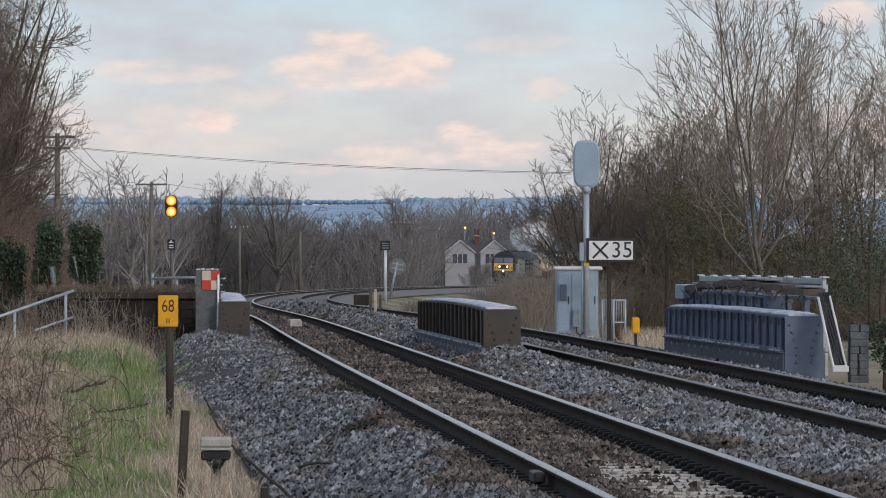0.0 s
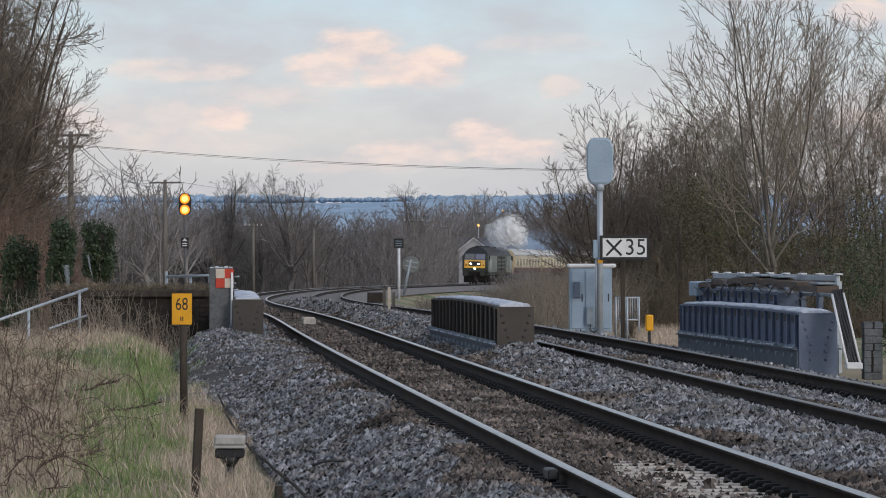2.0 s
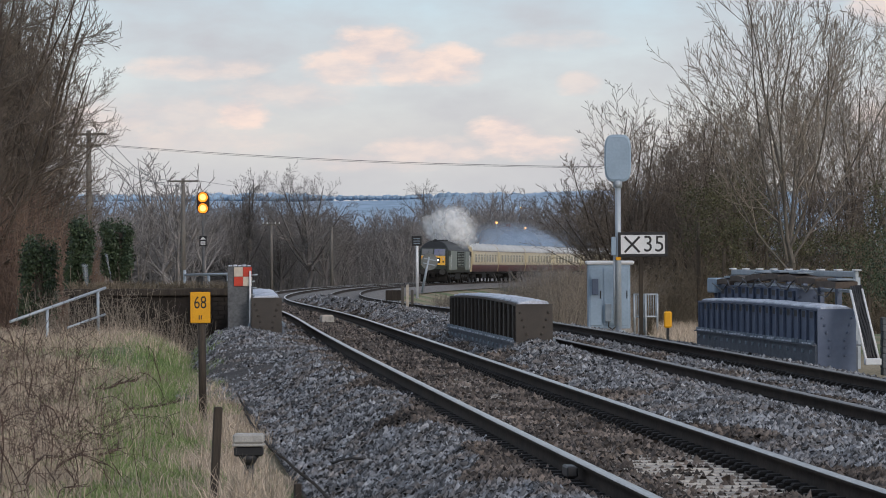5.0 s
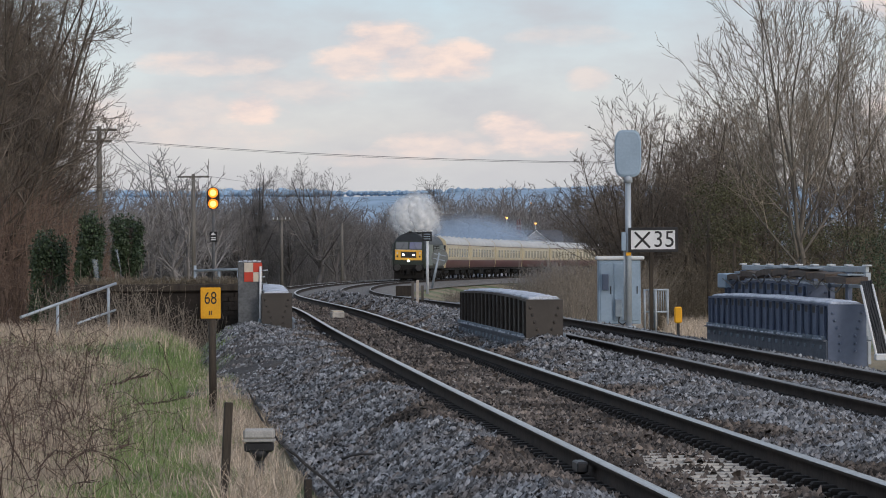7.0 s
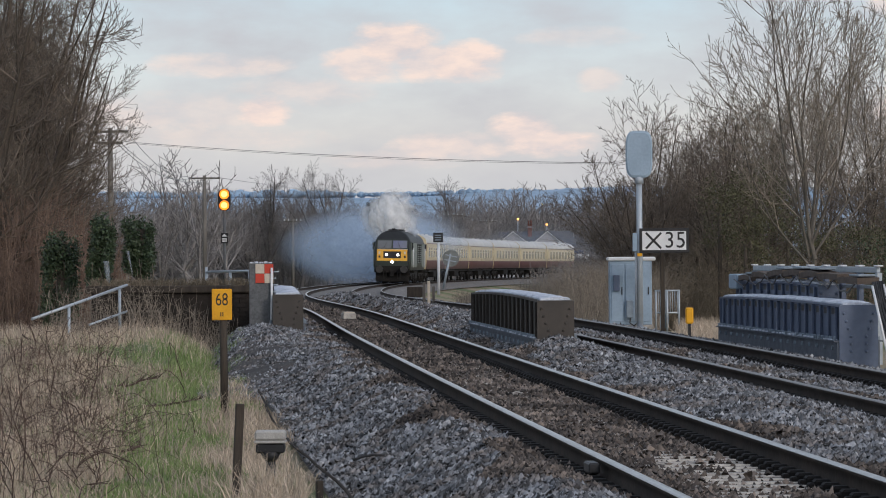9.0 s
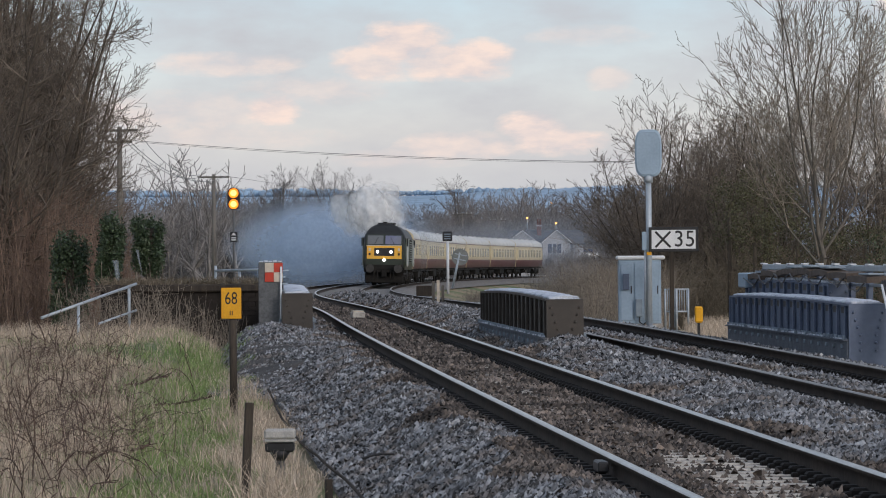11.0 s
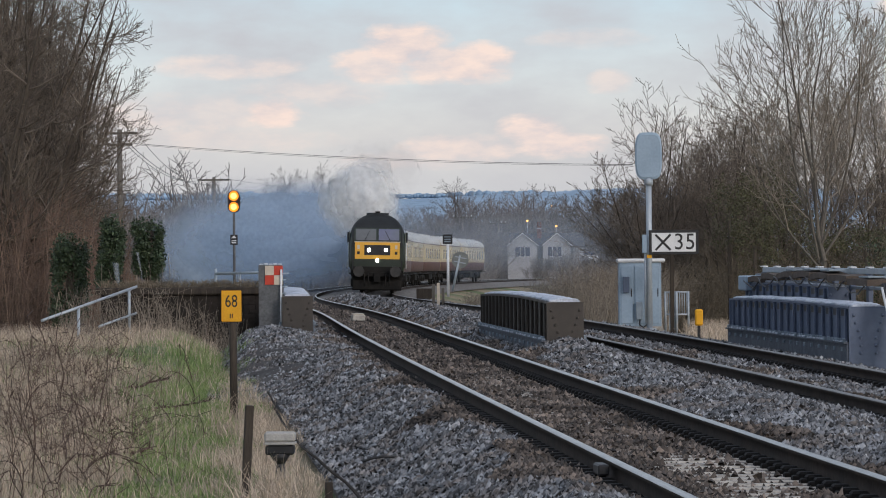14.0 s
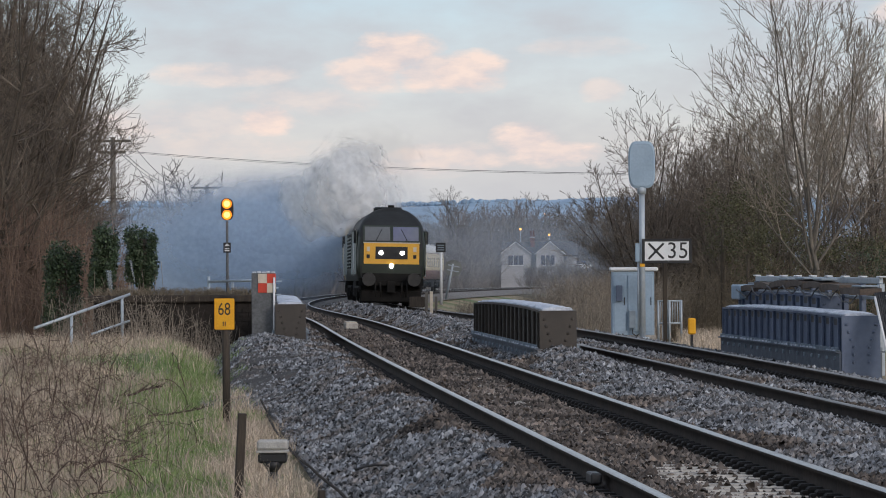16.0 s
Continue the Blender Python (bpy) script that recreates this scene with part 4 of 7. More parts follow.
def coach():
    co = thing("passenger_coach", "maroon and cream railway coach with pale grey roof", "railway coach", group="coaches of the train")
    L_, w = 19.6, 1.38
    h = L_ / 2
    secs = [[(x * k, y, z) for x, z in outline(w, 1.05, 3.02, 3.76)] for y, k in ((-h, 0.985), (-h + 0.1, 1), (0, 1), (h - 0.1, 1), (h, 0.985))]
    n = len(secs[0])

    def which(i, j):
        if j in (0, n - 2):
            return 1
        if j in (1, 2, n - 3, n - 4):
            return 0
        return 2 if j != n - 1 else 3
    body = part("body", loft(bmesh.new(), secs, which), (M["cream"], M["maroon"], M["coach_roof"], M["under"]), co)
    for s in (-1, 1):
        for i in range(8):
            y = -h + 2.3 + i * 2.14
            wi = part("window", B(s * (w + 0.0) - 0.02, s * (w + 0.0) + 0.02, y - 0.6, y + 0.6, 2.0, 2.72, 0.015), M["coach_glass"], body, "dim coach window")
            part("frame", B(s * (w + 0.006) - 0.02, s * (w + 0.006) + 0.02, y - 0.62, y + 0.62, 2.5, 2.53), M["cream"], wi)
        for y in (-h + 0.85, h - 0.85, 0.0):
            part("door", B(s * (w + 0.004) - 0.014, s * (w + 0.004) + 0.014, y - 0.36, y + 0.36, 1.76, 2.9), M["cream"], body)
            part("door_step", B(s * (w + 0.05) - 0.1, s * (w + 0.05) + 0.1, y - 0.4, y + 0.4, 0.93, 0.98), M["under"], co)
        part("gutter", B(s * (w - 0.005) - 0.03, s * (w - 0.005) + 0.03, -h + 0.1, h - 0.1, 3.03, 3.065), M["maroon"], body)
    for i in range(5):
        for s in (-1, 1):
            part("roof_vent", B(s * 0.5 - 0.12, s * 0.5 + 0.12, -h + 2 + i * 3.9, -h + 2.35 + i * 3.9, 3.66, 3.82, 0.03), M["coach_roof"], body)
    for e in (-1, 1):
        part("gangway", B(-0.5, 0.5, e * (h + 0.22) - 0.22, e * (h + 0.22) + 0.22, 1.15, 3.2, 0.05), M["under"], co, "black corridor gangway")
        bogie(co, e * 7.1, (-1.28, 1.28), 0.46, 1.0)
        buffers(co, e * h, -e)
    part("underframe", B(-1.2, 1.2, -h, h, 0.85, 1.05), M["under"], co)
    part("battery_box", B(-1.25, 1.25, -1.7, 1.4, 0.45, 0.86, 0.03), M["under"], co)
    return co


LOCO = locomotive()
COACHES = [coach()]
COACHES += [copy_thing(COACHES[0], Matrix.Identity(4)) for _ in range(5)]


def key_train():
    times = [0.0, 1.5, 3.0, 4.5, 6.0, 7.5, 9.0, 10.5, 12.0, 13.0, 14.0, 15.0, 16.0]
    walk(LOCO, [(t, vehicle_pose(t, 0.0, 10.2, 19.4)) for t in times])
    for i, c in enumerate(COACHES):
        walk(c, [(t, vehicle_pose(t, 19.8 + i * 20.1, 14.2, 19.9)) for t in times])


# ---- bridge parapet on the right: back girder, cable trough, handrail, cable ladder ----
girder("parapet_girder", 49.6, 57.2, 2.52, 0.30, 0.80, 0.04, M["grey_steel"], "blue-grey parapet girder behind the main girder", 11, ledge=False, flat=0.032)


def line_frame(y0, y1, off, z=0.0):
    a, b = Vector(along(y0, off)), Vector(along(y1, off))
    a.z += z
    return pose(*a, 0, 0, math.degrees(math.atan2(-(b.x - a.x), b.y - a.y))), (b - a).length


def cable_trough():
    m, L_ = line_frame(46.6, 57.0, 2.50, 0.84)
    t = thing("cable_trough", "brown sagging boards over black cables on the parapet", "cable trough", m)
    random.seed(5)
    n = 7
    for i in range(n):
        y0, y1 = i * L_ / n, (i + 1) * L_ / n - 0.05
        lift = 0.13 * math.sin(math.pi * (i + 0.5) / n)
        bm = bmesh.new()
        d0, d1 = random.uniform(-0.03, 0.03), random.uniform(-0.03, 0.03)
        loft(bm, [[(-0.16, y, z), (0.16, y, z + 0.02), (0.16, y, z + 0.10), (-0.16, y, z + 0.09)] for y, z in ((y0, lift + d0), ((y0 + y1) / 2, lift + 0.02), (y1, lift + d1))], smooth=False)
        part("board", bm, M["brown_board"], t)
        if i % 2 == 0 or i == 3:
            part("lid", B(-0.12, 0.14, y0 + 0.1, y0 + 0.8, lift + 0.12, lift + 0.15, 0.008), M["frame_blue"], t, "pale displaced cover strip")
        pts = [(-0.19, y0, lift + 0.02)]
        for k in range(1, 7):
            pts.append((-0.19 - 0.02 * random.random(), y0 + k * L_ / n / 6, lift - 0.12 * math.sin(math.pi * k / 6) * random.uniform(0.5, 1.4) + 0.02))
        part("sagging_cable", pipe(bmesh.new(), pts, 0.012), M["cable"], t, "black sagging cable")
    part("end_box", B(-0.2, 0.2, L_ - 0.2, L_ + 0.6, -0.12, 0.14, 0.02), M["pale_paint"], t, "pale metal end box")
    m, L_ = line_frame(47.4, 58.0, 2.82)
    h = thing("parapet_handrail", "pale grey steel handrail frame with flat uprights", "handrail", m)
    part("top_rail", B(-0.03, 0.03, 0, L_, 1.03, 1.12, 0.01), M["galv"], h)
    part("mid_rail", B(-0.025, 0.025, 0, L_, 0.80, 0.85, 0.008), M["galv"], h)
    for i in range(9):
        y = i * L_ / 8
        part("upright", B(-0.035, 0.035, y - 0.09, y + 0.09, -0.3, 1.03), M["grey_steel"] if i else M["galv"], h)
        part("bracket", B(-0.05, 0.05, y - 0.12, y + 0.12, 1.121, 1.145, 0.008), M["white"], h)
    g = thing("cable_ladder", "pale edged ladder carrying thick black cables to the ground", "cable ladder")
    a0, a1, b0, b1 = Vector((5.20, 45.4, 0.86)), Vector((5.36, 44.9, -0.141)), Vector((5.38, 45.6, 0.875)), Vector((5.56, 45.1, -0.143))
    for a, b in ((a0, a1), (b0, b1)):
        part("edge", T(a, b, 0.018, n=6), M["white"], g, "white ladder edge")
    for k in range(5):
        u = (k + 0.5) / 5
        pts = [a0.lerp(b0, u) + Vector((0.0, 0.05, 0.05))]
        for i in range(1, 7):
            pts.append(a0.lerp(b0, u).lerp(a1.lerp(b1, u), i / 6) + Vector((0.012 * math.sin(i * 1.7 + k), 0.03, 0)))
        part("cable", pipe(bmesh.new(), pts, 0.021), M["cable"], g, "black cable")
    bx, by, bz = (5.44, 44.9, -0.11)
    part("foot_box", B(bx - 0.11, bx + 0.11, by - 0.1, by + 0.1, bz - 0.05, bz + 0.04, 0.01), M["white"], g, "white foot cover")


cable_trough()


def stone_pillar():
    x, y, z = (6.019, 47.5, -0.295)
    p = thing("stone_pillar", "mossy grey block stone pier beside the bridge", "stone pier", pose(x, y, z - 0.1))
    random.seed(9)
    for i in range(8):
        w = 0.13 + 0.008 * random.random()
        for s in (-1, 1):
            k = random.uniform(-0.03, 0.03)
            x0, x1 = (-w, k - 0.002) if s < 0 else (k + 0.002, w)
            part("block", B(x0, x1, -0.15, 0.15, i * 0.105, i * 0.105 + 0.101, 0.008), M["stone"], p)
    part("core", B(-0.12, 0.12, -0.14, 0.14, 0, 0.835), M["brick"], p)


stone_pillar()


# ---- right-hand side: sign post, cabinet, fence ----
def speed_sign():
    x, y, z = (3.503, 80.0, -0.489)
    s = thing("speed_sign_post", "tall pale post with black-edged crossing sign and oval board", "sign post", pose(x, y, z))
    part("post", T((0, 0, 0), (0, 0, 4.0), 0.075, 0.07, n=14), M["galv"], s)
    part("base", B(-0.16, 0.16, -0.16, 0.16, 0, 0.06, 0.01), M["galv"], s)
    # oval board seen from its back
    bm = bmesh.new()
    w, h = 0.325, 0.575
    rim = []
    for k in range(32):
        a = 2 * math.pi * k / 32
        c, d = math.cos(a), math.sin(a)
        rim.append((w * math.copysign(abs(c) ** 0.45, c), h * math.copysign(abs(d) ** 0.55, d)))
    loft(bm, [[(p * q, yy, 4.27 + r * q) for p, r in rim] for yy, q in ((-0.115, 0.90), (-0.09, 1.0), (0.05, 1.0))], smooth=False)
    part("oval_board", bm, M["pale_paint"], s, "pale grey rounded signal back")
    part("collar", T((0, 0, 3.55), (0, 0, 3.72), 0.11, n=12), M["galv"], s)
    bd = part("board", B(-0.01, 1.20, -0.13, -0.10, 1.86, 2.46, 0.006), M["black"], s, "black-edged sign board")
    part("face", B(0.06, 1.13, -0.1345, -0.131, 1.93, 2.39), M["white"], bd, "white sign face")
    for k in (-1, 1):
        bm = B(-0.265, 0.265, -0.003, 0.003, -0.027, 0.027)
        part("cross_stroke", bm, M["black"], bd, at=pose(0.335, -0.1375 - 0.003 * k, 2.16, 0, k * 46, 0))
    lettering("digits", "35", 0.56, M["black"], bd, pose(0.86, -0.1365, 2.155, 90, 0, 0), 0.002, 1.05, 0.93)
    part("yellow_tag", B(-0.06, 0.06, -0.09, -0.075, 1.78, 1.86), M["yellow"], s, "small yellow tag")
    part("conduit", T((-0.09, 0.02, 0.2), (-0.09, 0.02, 2.3), 0.03, n=8), M["galv"], s)
    part("junction_box", B(-0.17, -0.06, -0.08, 0.06, 1.9, 2.35, 0.01), M["pale_paint"], s)


speed_sign()


def cabinet():
    x, y, z = (2.828, 82.0, -0.421)
    c = thing("equipment_cabinet", "pale blue-grey metal lineside equipment cabinet with white roof", "equipment cabinet", pose(x, y, z))
    part("body", B(0, 1.06, 0, 0.7, 0.0, 1.60, 0.015), M["pale_paint"], c)
    part("roof", B(-0.05, 1.16, -0.06, 0.78, 1.60, 1.70, 0.03), M["white"], c, "white overhanging roof")
    for x0, x1 in ((0.05, 0.36), (0.40, 0.70), (0.73, 1.02)):
        d = part("door", B(x0, x1, -0.025, 0.0, 0.08, 1.52, 0.008), M["pale_paint"], c)
        part("handle", B(x1 - 0.06, x1 - 0.035, -0.045, -0.026, 0.75, 0.95, 0.004), M["black"], d)
    part("plinth", B(-0.03, 1.09, -0.03, 0.73, -0.3, 0.0), M["sleeper"], c)
    part("side_box", B(0.10, 0.26, -0.12, -0.026, 0.85, 1.25, 0.01), M["grey_steel"], c, "grey wall box")
    part("meter_box", B(0.42, 0.58, -0.16, -0.026, 0.18, 0.62, 0.01), M["frame_blue"], c, "small grey meter box")
    bm = bmesh.new()
    pts = [(0.52, -0.1, 0.2), (0.5, -0.14, 0.05), (0.6, -0.16, -0.02), (0.75, -0.16, 0.1), (0.8, -0.1, 0.25)]
    pipe(bm, pts, 0.018)
    part("hose", bm, M["cable"], c, "black hose")
    f = thing("steel_fence", "grey steel guard fence beside the cabinet", "fence", pose(*(4.036, 83.0, -0.442)))
    for i, px in enumerate((0.0, 0.28, 0.58)):
        part("post", T((px, 0, -0.2), (px, 0, 0.88), 0.028, n=8), M["galv"], f)
    part("top_rail", T((0, 0, 0.86), (0.60, 0, 0.86), 0.022, n=8), M["galv"], f)
    part("low_rail", T((0, 0, 0.30), (0.60, 0, 0.30), 0.022, n=8), M["galv"], f)
    for i in range(9):
        part("bar", T((0.06 + i * 0.06, 0, 0.3), (0.06 + i * 0.06, 0, 0.86), 0.010, n=6), M["galv"], f)
    part("panel", B(0.10, 0.32, 0.03, 0.05, -0.1, 0.82), M["frame_blue"], f)
    t = thing("timber_post", "slim weathered timber post by the cabinet", "post", pose(*(4.106, 81.0, -0.455)))
    part("shaft", B(-0.05, 0.05, -0.05, 0.05, -0.2, 1.85, 0.008), M["wood"], t)
    x, y, z = (4.116, 70.0, -0.338)
    k = thing("yellow_marker", "yellow rounded marker box on a black stake", "marker", pose(x, y, z))
    part("stake", B(-0.03, 0.03, -0.03, 0.03, -0.15, 0.2), M["black"], k)
    part("box", B(-0.085, 0.085, -0.06, 0.06, 0.18, 0.53, 0.03), M["yellow"], k)


cabinet()


# ---- left-hand side: wall, chequered board, rails ----
def left_side():
    x0, x1, zt = -7.6, -4.369, 0.809
    w = thing("wing_wall", "sooty overgrown brick wing wall with a timber coping", "wall", kind="structure")
    part("wall", B(x0, x1, 61.3, 61.8, -1.2, zt - 0.14, 0.01), M["brick"], w)
    part("coping", B(x0 - 0.1, x1 + 0.05, 61.2, 61.9, zt - 0.138, zt, 0.02), M["wood"], w, "dark weathered timber coping beam")
    random.seed(21)
    for i in range(9):  # brick courses that show at the wall's end
        for j in range(4):
            o = 0.11 if i % 2 else 0
            part("brick", B(x1 - 1.0 + j * 0.23 + o, x1 - 1.0 + j * 0.23 + 0.215 + o, 61.27, 61.30, zt - 0.24 - i * 0.085, zt - 0.165 - i * 0.085), M["brick"], w)
    c = thing("chequered_board", "red and cream chequered board on a grey concrete slab post", "sign", pose(*(-4.305, 59.8, -0.083)))
    part("slab", B(-0.215, 0.215, 0.02, 0.10, -0.7, 1.30, 0.012), M["slab"], c, "grey concrete slab")
    for i in range(5):
        part("frost_lump", B(-0.2 + i * 0.085, -0.13 + i * 0.085, 0.03, 0.09, 1.301, 1.325 + 0.01 * (i % 2), 0.006), M["white_top"], c)
    for i in range(2):
        for j in range(2):
            part("square", B(-0.095 + i * 0.165, 0.067 + i * 0.165, -0.002, 0.015, 0.94 + j * 0.175, 1.112 + j * 0.175, 0.003), M["red"] if i == j else M["cream_sq"], c)
    part("white_post", T((0.19, -0.03, -0.3), (0.205, -0.03, 1.22), 0.02, n=8), M["white"], c)
    for k, z in enumerate((0.34, 0.45, 0.60, 0.78, 0.90, 1.02, 1.14)):
        part("peg", T((0.21, 0.0, z), (0.21 + (0.10, 0.07, 0.12, 0.08, 0.11, 0.07, 0.13)[k], -0.02, z + 0.01), 0.012, n=6), M["galv"], c)
    # solid black strip in place of the shade along the slab's edge
    part("dark_gap", B(0.216, 0.24, 0.0, 0.08, -0.2, 1.0), M["cable"], c)
    r = thing("stair_handrail", "galvanised pipe handrail sloping down the bank", "handrail")
    a, b = Vector((-6.663, 59.0, 0.845)), Vector((-8.098, 57.0, 0.281))
    part("top_rail", T(a, b, 0.028, n=8), M["galv"], r)
    a2, b2 = Vector((-6.673, 59.0, 0.367)), Vector((-7.22, 58.0, 0.153))
    part("mid_rail", T(a2, b2, 0.022, n=8), M["galv"], r)
    for top in (a.lerp(b, 0.08), a.lerp(b, 0.62)):
        part("post", T(top, (top.x, top.y, top.z - 0.85), 0.026, n=8), M["galv"], r)
    h = thing("bridge_handrail", "galvanised pipe handrail behind the wall", "handrail")
    a, b = Vector((-6.735, 76.0, 1.003)), Vector((-5.15, 72.8, 1.038))
    part("top_rail", T(a, b, 0.03, n=8), M["galv"], h)
    for u in (0.0, 0.42, 0.75, 1.0):
        p = a.lerp(b, u)
        part("post", T((p.x, p.y, p.z + (0.12 if u == 0 else 0)), (p.x, p.y, p.z - 1.2), 0.032, n=8), M["galv"], h)
    part("lower_rail", T(a - Vector((0, 0, 0.5)), b - Vector((0, 0, 0.5)), 0.025, n=8), M["galv"], h)


left_side()


def signal():
    x, y, z = (-9.122, 110.0, 0.357)
    s = thing("colour_light_signal", "slim railway signal showing two amber lights", "railway signal", pose(x, y, z - 0.9))
    part("post", T((0, 0, 0), (0, 0, 3.45), 0.048, 0.042, n=10), M["slab"], s)
    bm = bmesh.new()
    rim = [(0.21 * math.copysign(abs(math.cos(a)) ** 0.8, math.cos(a)), 0.37 * math.copysign(abs(math.sin(a)) ** 0.55, math.sin(a))) for a in (2 * math.pi * k / 24 for k in range(24))]
    loft(bm, [[(p, yy, 3.84 + r) for p, r in rim] for yy in (-0.05, 0.14)], smooth=False)
    hd = part("head", bm, M["black"], s, "black oval signal head")
    for k in (-1, 1):
        part("lamp", T((0, -0.052, 3.84 + k * 0.185), (0, -0.085, 3.84 + k * 0.185), 0.165, n=20), M["amber"], hd, "glowing amber lamp")
        part("lamp_core", T((0, -0.086, 3.84 + k * 0.185), (0, -0.095, 3.84 + k * 0.185), 0.105, n=16), M["amber_core"], hd, "bright middle of the lamp")
        bm = bmesh.new()
        for i in range(9):
            a0, a1 = math.pi * i / 9, math.pi * (i + 1) / 9
            q = [(0.155 * math.cos(a), yy, 3.84 + k * 0.185 + 0.155 * math.sin(a)) for a in (a0, a1) for yy in (-0.05, -0.2)]
            bm.faces.new([bm.verts.new(q[i_]) for i_ in (0, 1, 3, 2)])
        part("hood", bm, M["black"], hd)
    pl = part("plate", B(-0.125, 0.125, -0.08, -0.06, 2.38, 2.72, 0.008), M["black"], s, "black identification plate")
    bm = bmesh.new()
    bm.faces.new([bm.verts.new(p) for p in ((-0.09, -0.083, 2.60), (0.09, -0.083, 2.60), (0, -0.083, 2.70))])
    part("triangle", bm, M["white"], pl)
    for k in range(2):
        part("bar", B(-0.08, 0.08, -0.084, -0.081, 2.43 + k * 0.07, 2.47 + k * 0.07), M["white"], pl)


signal()


def milepost():
    x, y, z = (-3.414, 41.0, -0.762)
    p = thing("milepost", "yellow 68 mile plate on a weathered timber post", "milepost", pose(x, y, z))
    part("post", T((0, 0, -0.1), (-0.012, 0, 1.62), 0.05, 0.046, n=10), M["wood"], p)
    pl = part("plate", B(-0.147, 0.105, -0.068, -0.055, 1.30, 1.69, 0.008), M["yellow"], p, "yellow enamel plate")
    lettering("digits", "68", 0.22, M["black"], pl, pose(-0.022, -0.0695, 1.55, 90, 0, 0), 0.0012, 1.0, 0.74)
    for k in (-1, 1):
        part("tick", B(-0.022 + k * 0.013 - 0.006, -0.022 + k * 0.013 + 0.006, -0.071, -0.0685, 1.345, 1.40), M["black"], pl)
    q = thing("timber_stake", "leaning dark timber stake in the grass", "stake", pose(*(-2.165, 27.0, -0.724), 0, 3, 12))
    part("shaft", B(-0.034, 0.034, -0.034, 0.034, -0.2, 0.83, 0.006), M["wood"], q)
    q = thing("timber_stake", "short dark timber stake at the grass edge", "stake", pose(*(-1.389, 25.5, -0.589), 0, 0, 20))
    part("shaft", B(-0.026, 0.026, -0.026, 0.026, -0.2, 0.16, 0.005), M["wood"], q)
    b = thing("lineside_box", "pale lidded connection box on a black iron stand", "connection box", pose(*(-2.045, 29.5, -0.57)))
    part("lid", B(-0.14, 0.14, -0.09, 0.09, 0.235, 0.325, 0.018), M["lid"], b, "pale grey metal lid")
    part("lid_edge", B(-0.145, 0.145, -0.095, 0.095, 0.21, 0.234, 0.006), M["lid"], b)
    part("housing", B(-0.13, 0.13, -0.08, 0.08, 0.12, 0.209, 0.015), M["black"], b)
    bm = bmesh.new()
    tube(bm, (0, 0, -0.15), (0, 0, 0.06), 0.035, 0.045, n=8)
    tube(bm, (0, 0, 0.04), (0, 0, 0.13), 0.045, 0.10, n=10)
    part("stand", bm, M["black"], b)
    c = thing("old_cable", "rusty cable lying along the ballast edge", "cable")
    bm = bmesh.new()
    random.seed(3)
    pts = []
    for y in np.arange(24.5, 47, 1.1):
        o = -SPACING - 2.36 - 0.20 * float(fade(26, 36, y)) + 0.02 * math.sin(y * 0.45) + random.uniform(-0.01, 0.01)
        v = Vector(along(y, o))
        v.z = float(v.z) + float(bed_z(o)) + 0.085
        pts.append(v)
    pipe(bm, pts, 0.014)
    part("strand", bm, M["rail_side"], c)
    c = thing("loose_rod", "bent black rod lying on the ballast", "rod")
    bm = bmesh.new()
    pts = [Vector((-1.236, 28.0, -0.427)), Vector((-1.154, 28.0, -0.398)), Vector((-1.057, 28.0, -0.383)), Vector((-0.966, 28.0, -0.388))]
    pipe(bm, pts, 0.012)
    part("strand", bm, M["cable"], c)
    j = thing("rail_joint_box", "black block fixed to the rail side", "rail joint", pose(*along(23.8, -SPACING - 0.84, 0.0), 0, 0, heading(23.8)))
    part("block", B(-0.06, 0.02, -0.14, 0.14, -0.10, -0.02, 0.012), M["black"], j)
    k = thing("concrete_block", "small pale concrete block between the rails", "concrete block", pose(*along(79, -SPACING - 0.02, -0.12), 0, 0, 8))
    part("block", B(-0.15, 0.15, -0.3, 0.3, 0, 0.14, 0.015), M["sleeper"], k)
    part("cap", B(-0.13, 0.13, -0.28, 0.28, 0.141, 0.17, 0.01), M["cream_sq"], k, "pale flat cap")
    k = thing("concrete_block", "small pale concrete block between the rails", "concrete block", pose(*along(126, -0.85, -0.12), 0, 0, 8))
    part("block", B(-0.16, 0.16, -0.3, 0.3, 0, 0.17, 0.015), M["sleeper"], k)


milepost()


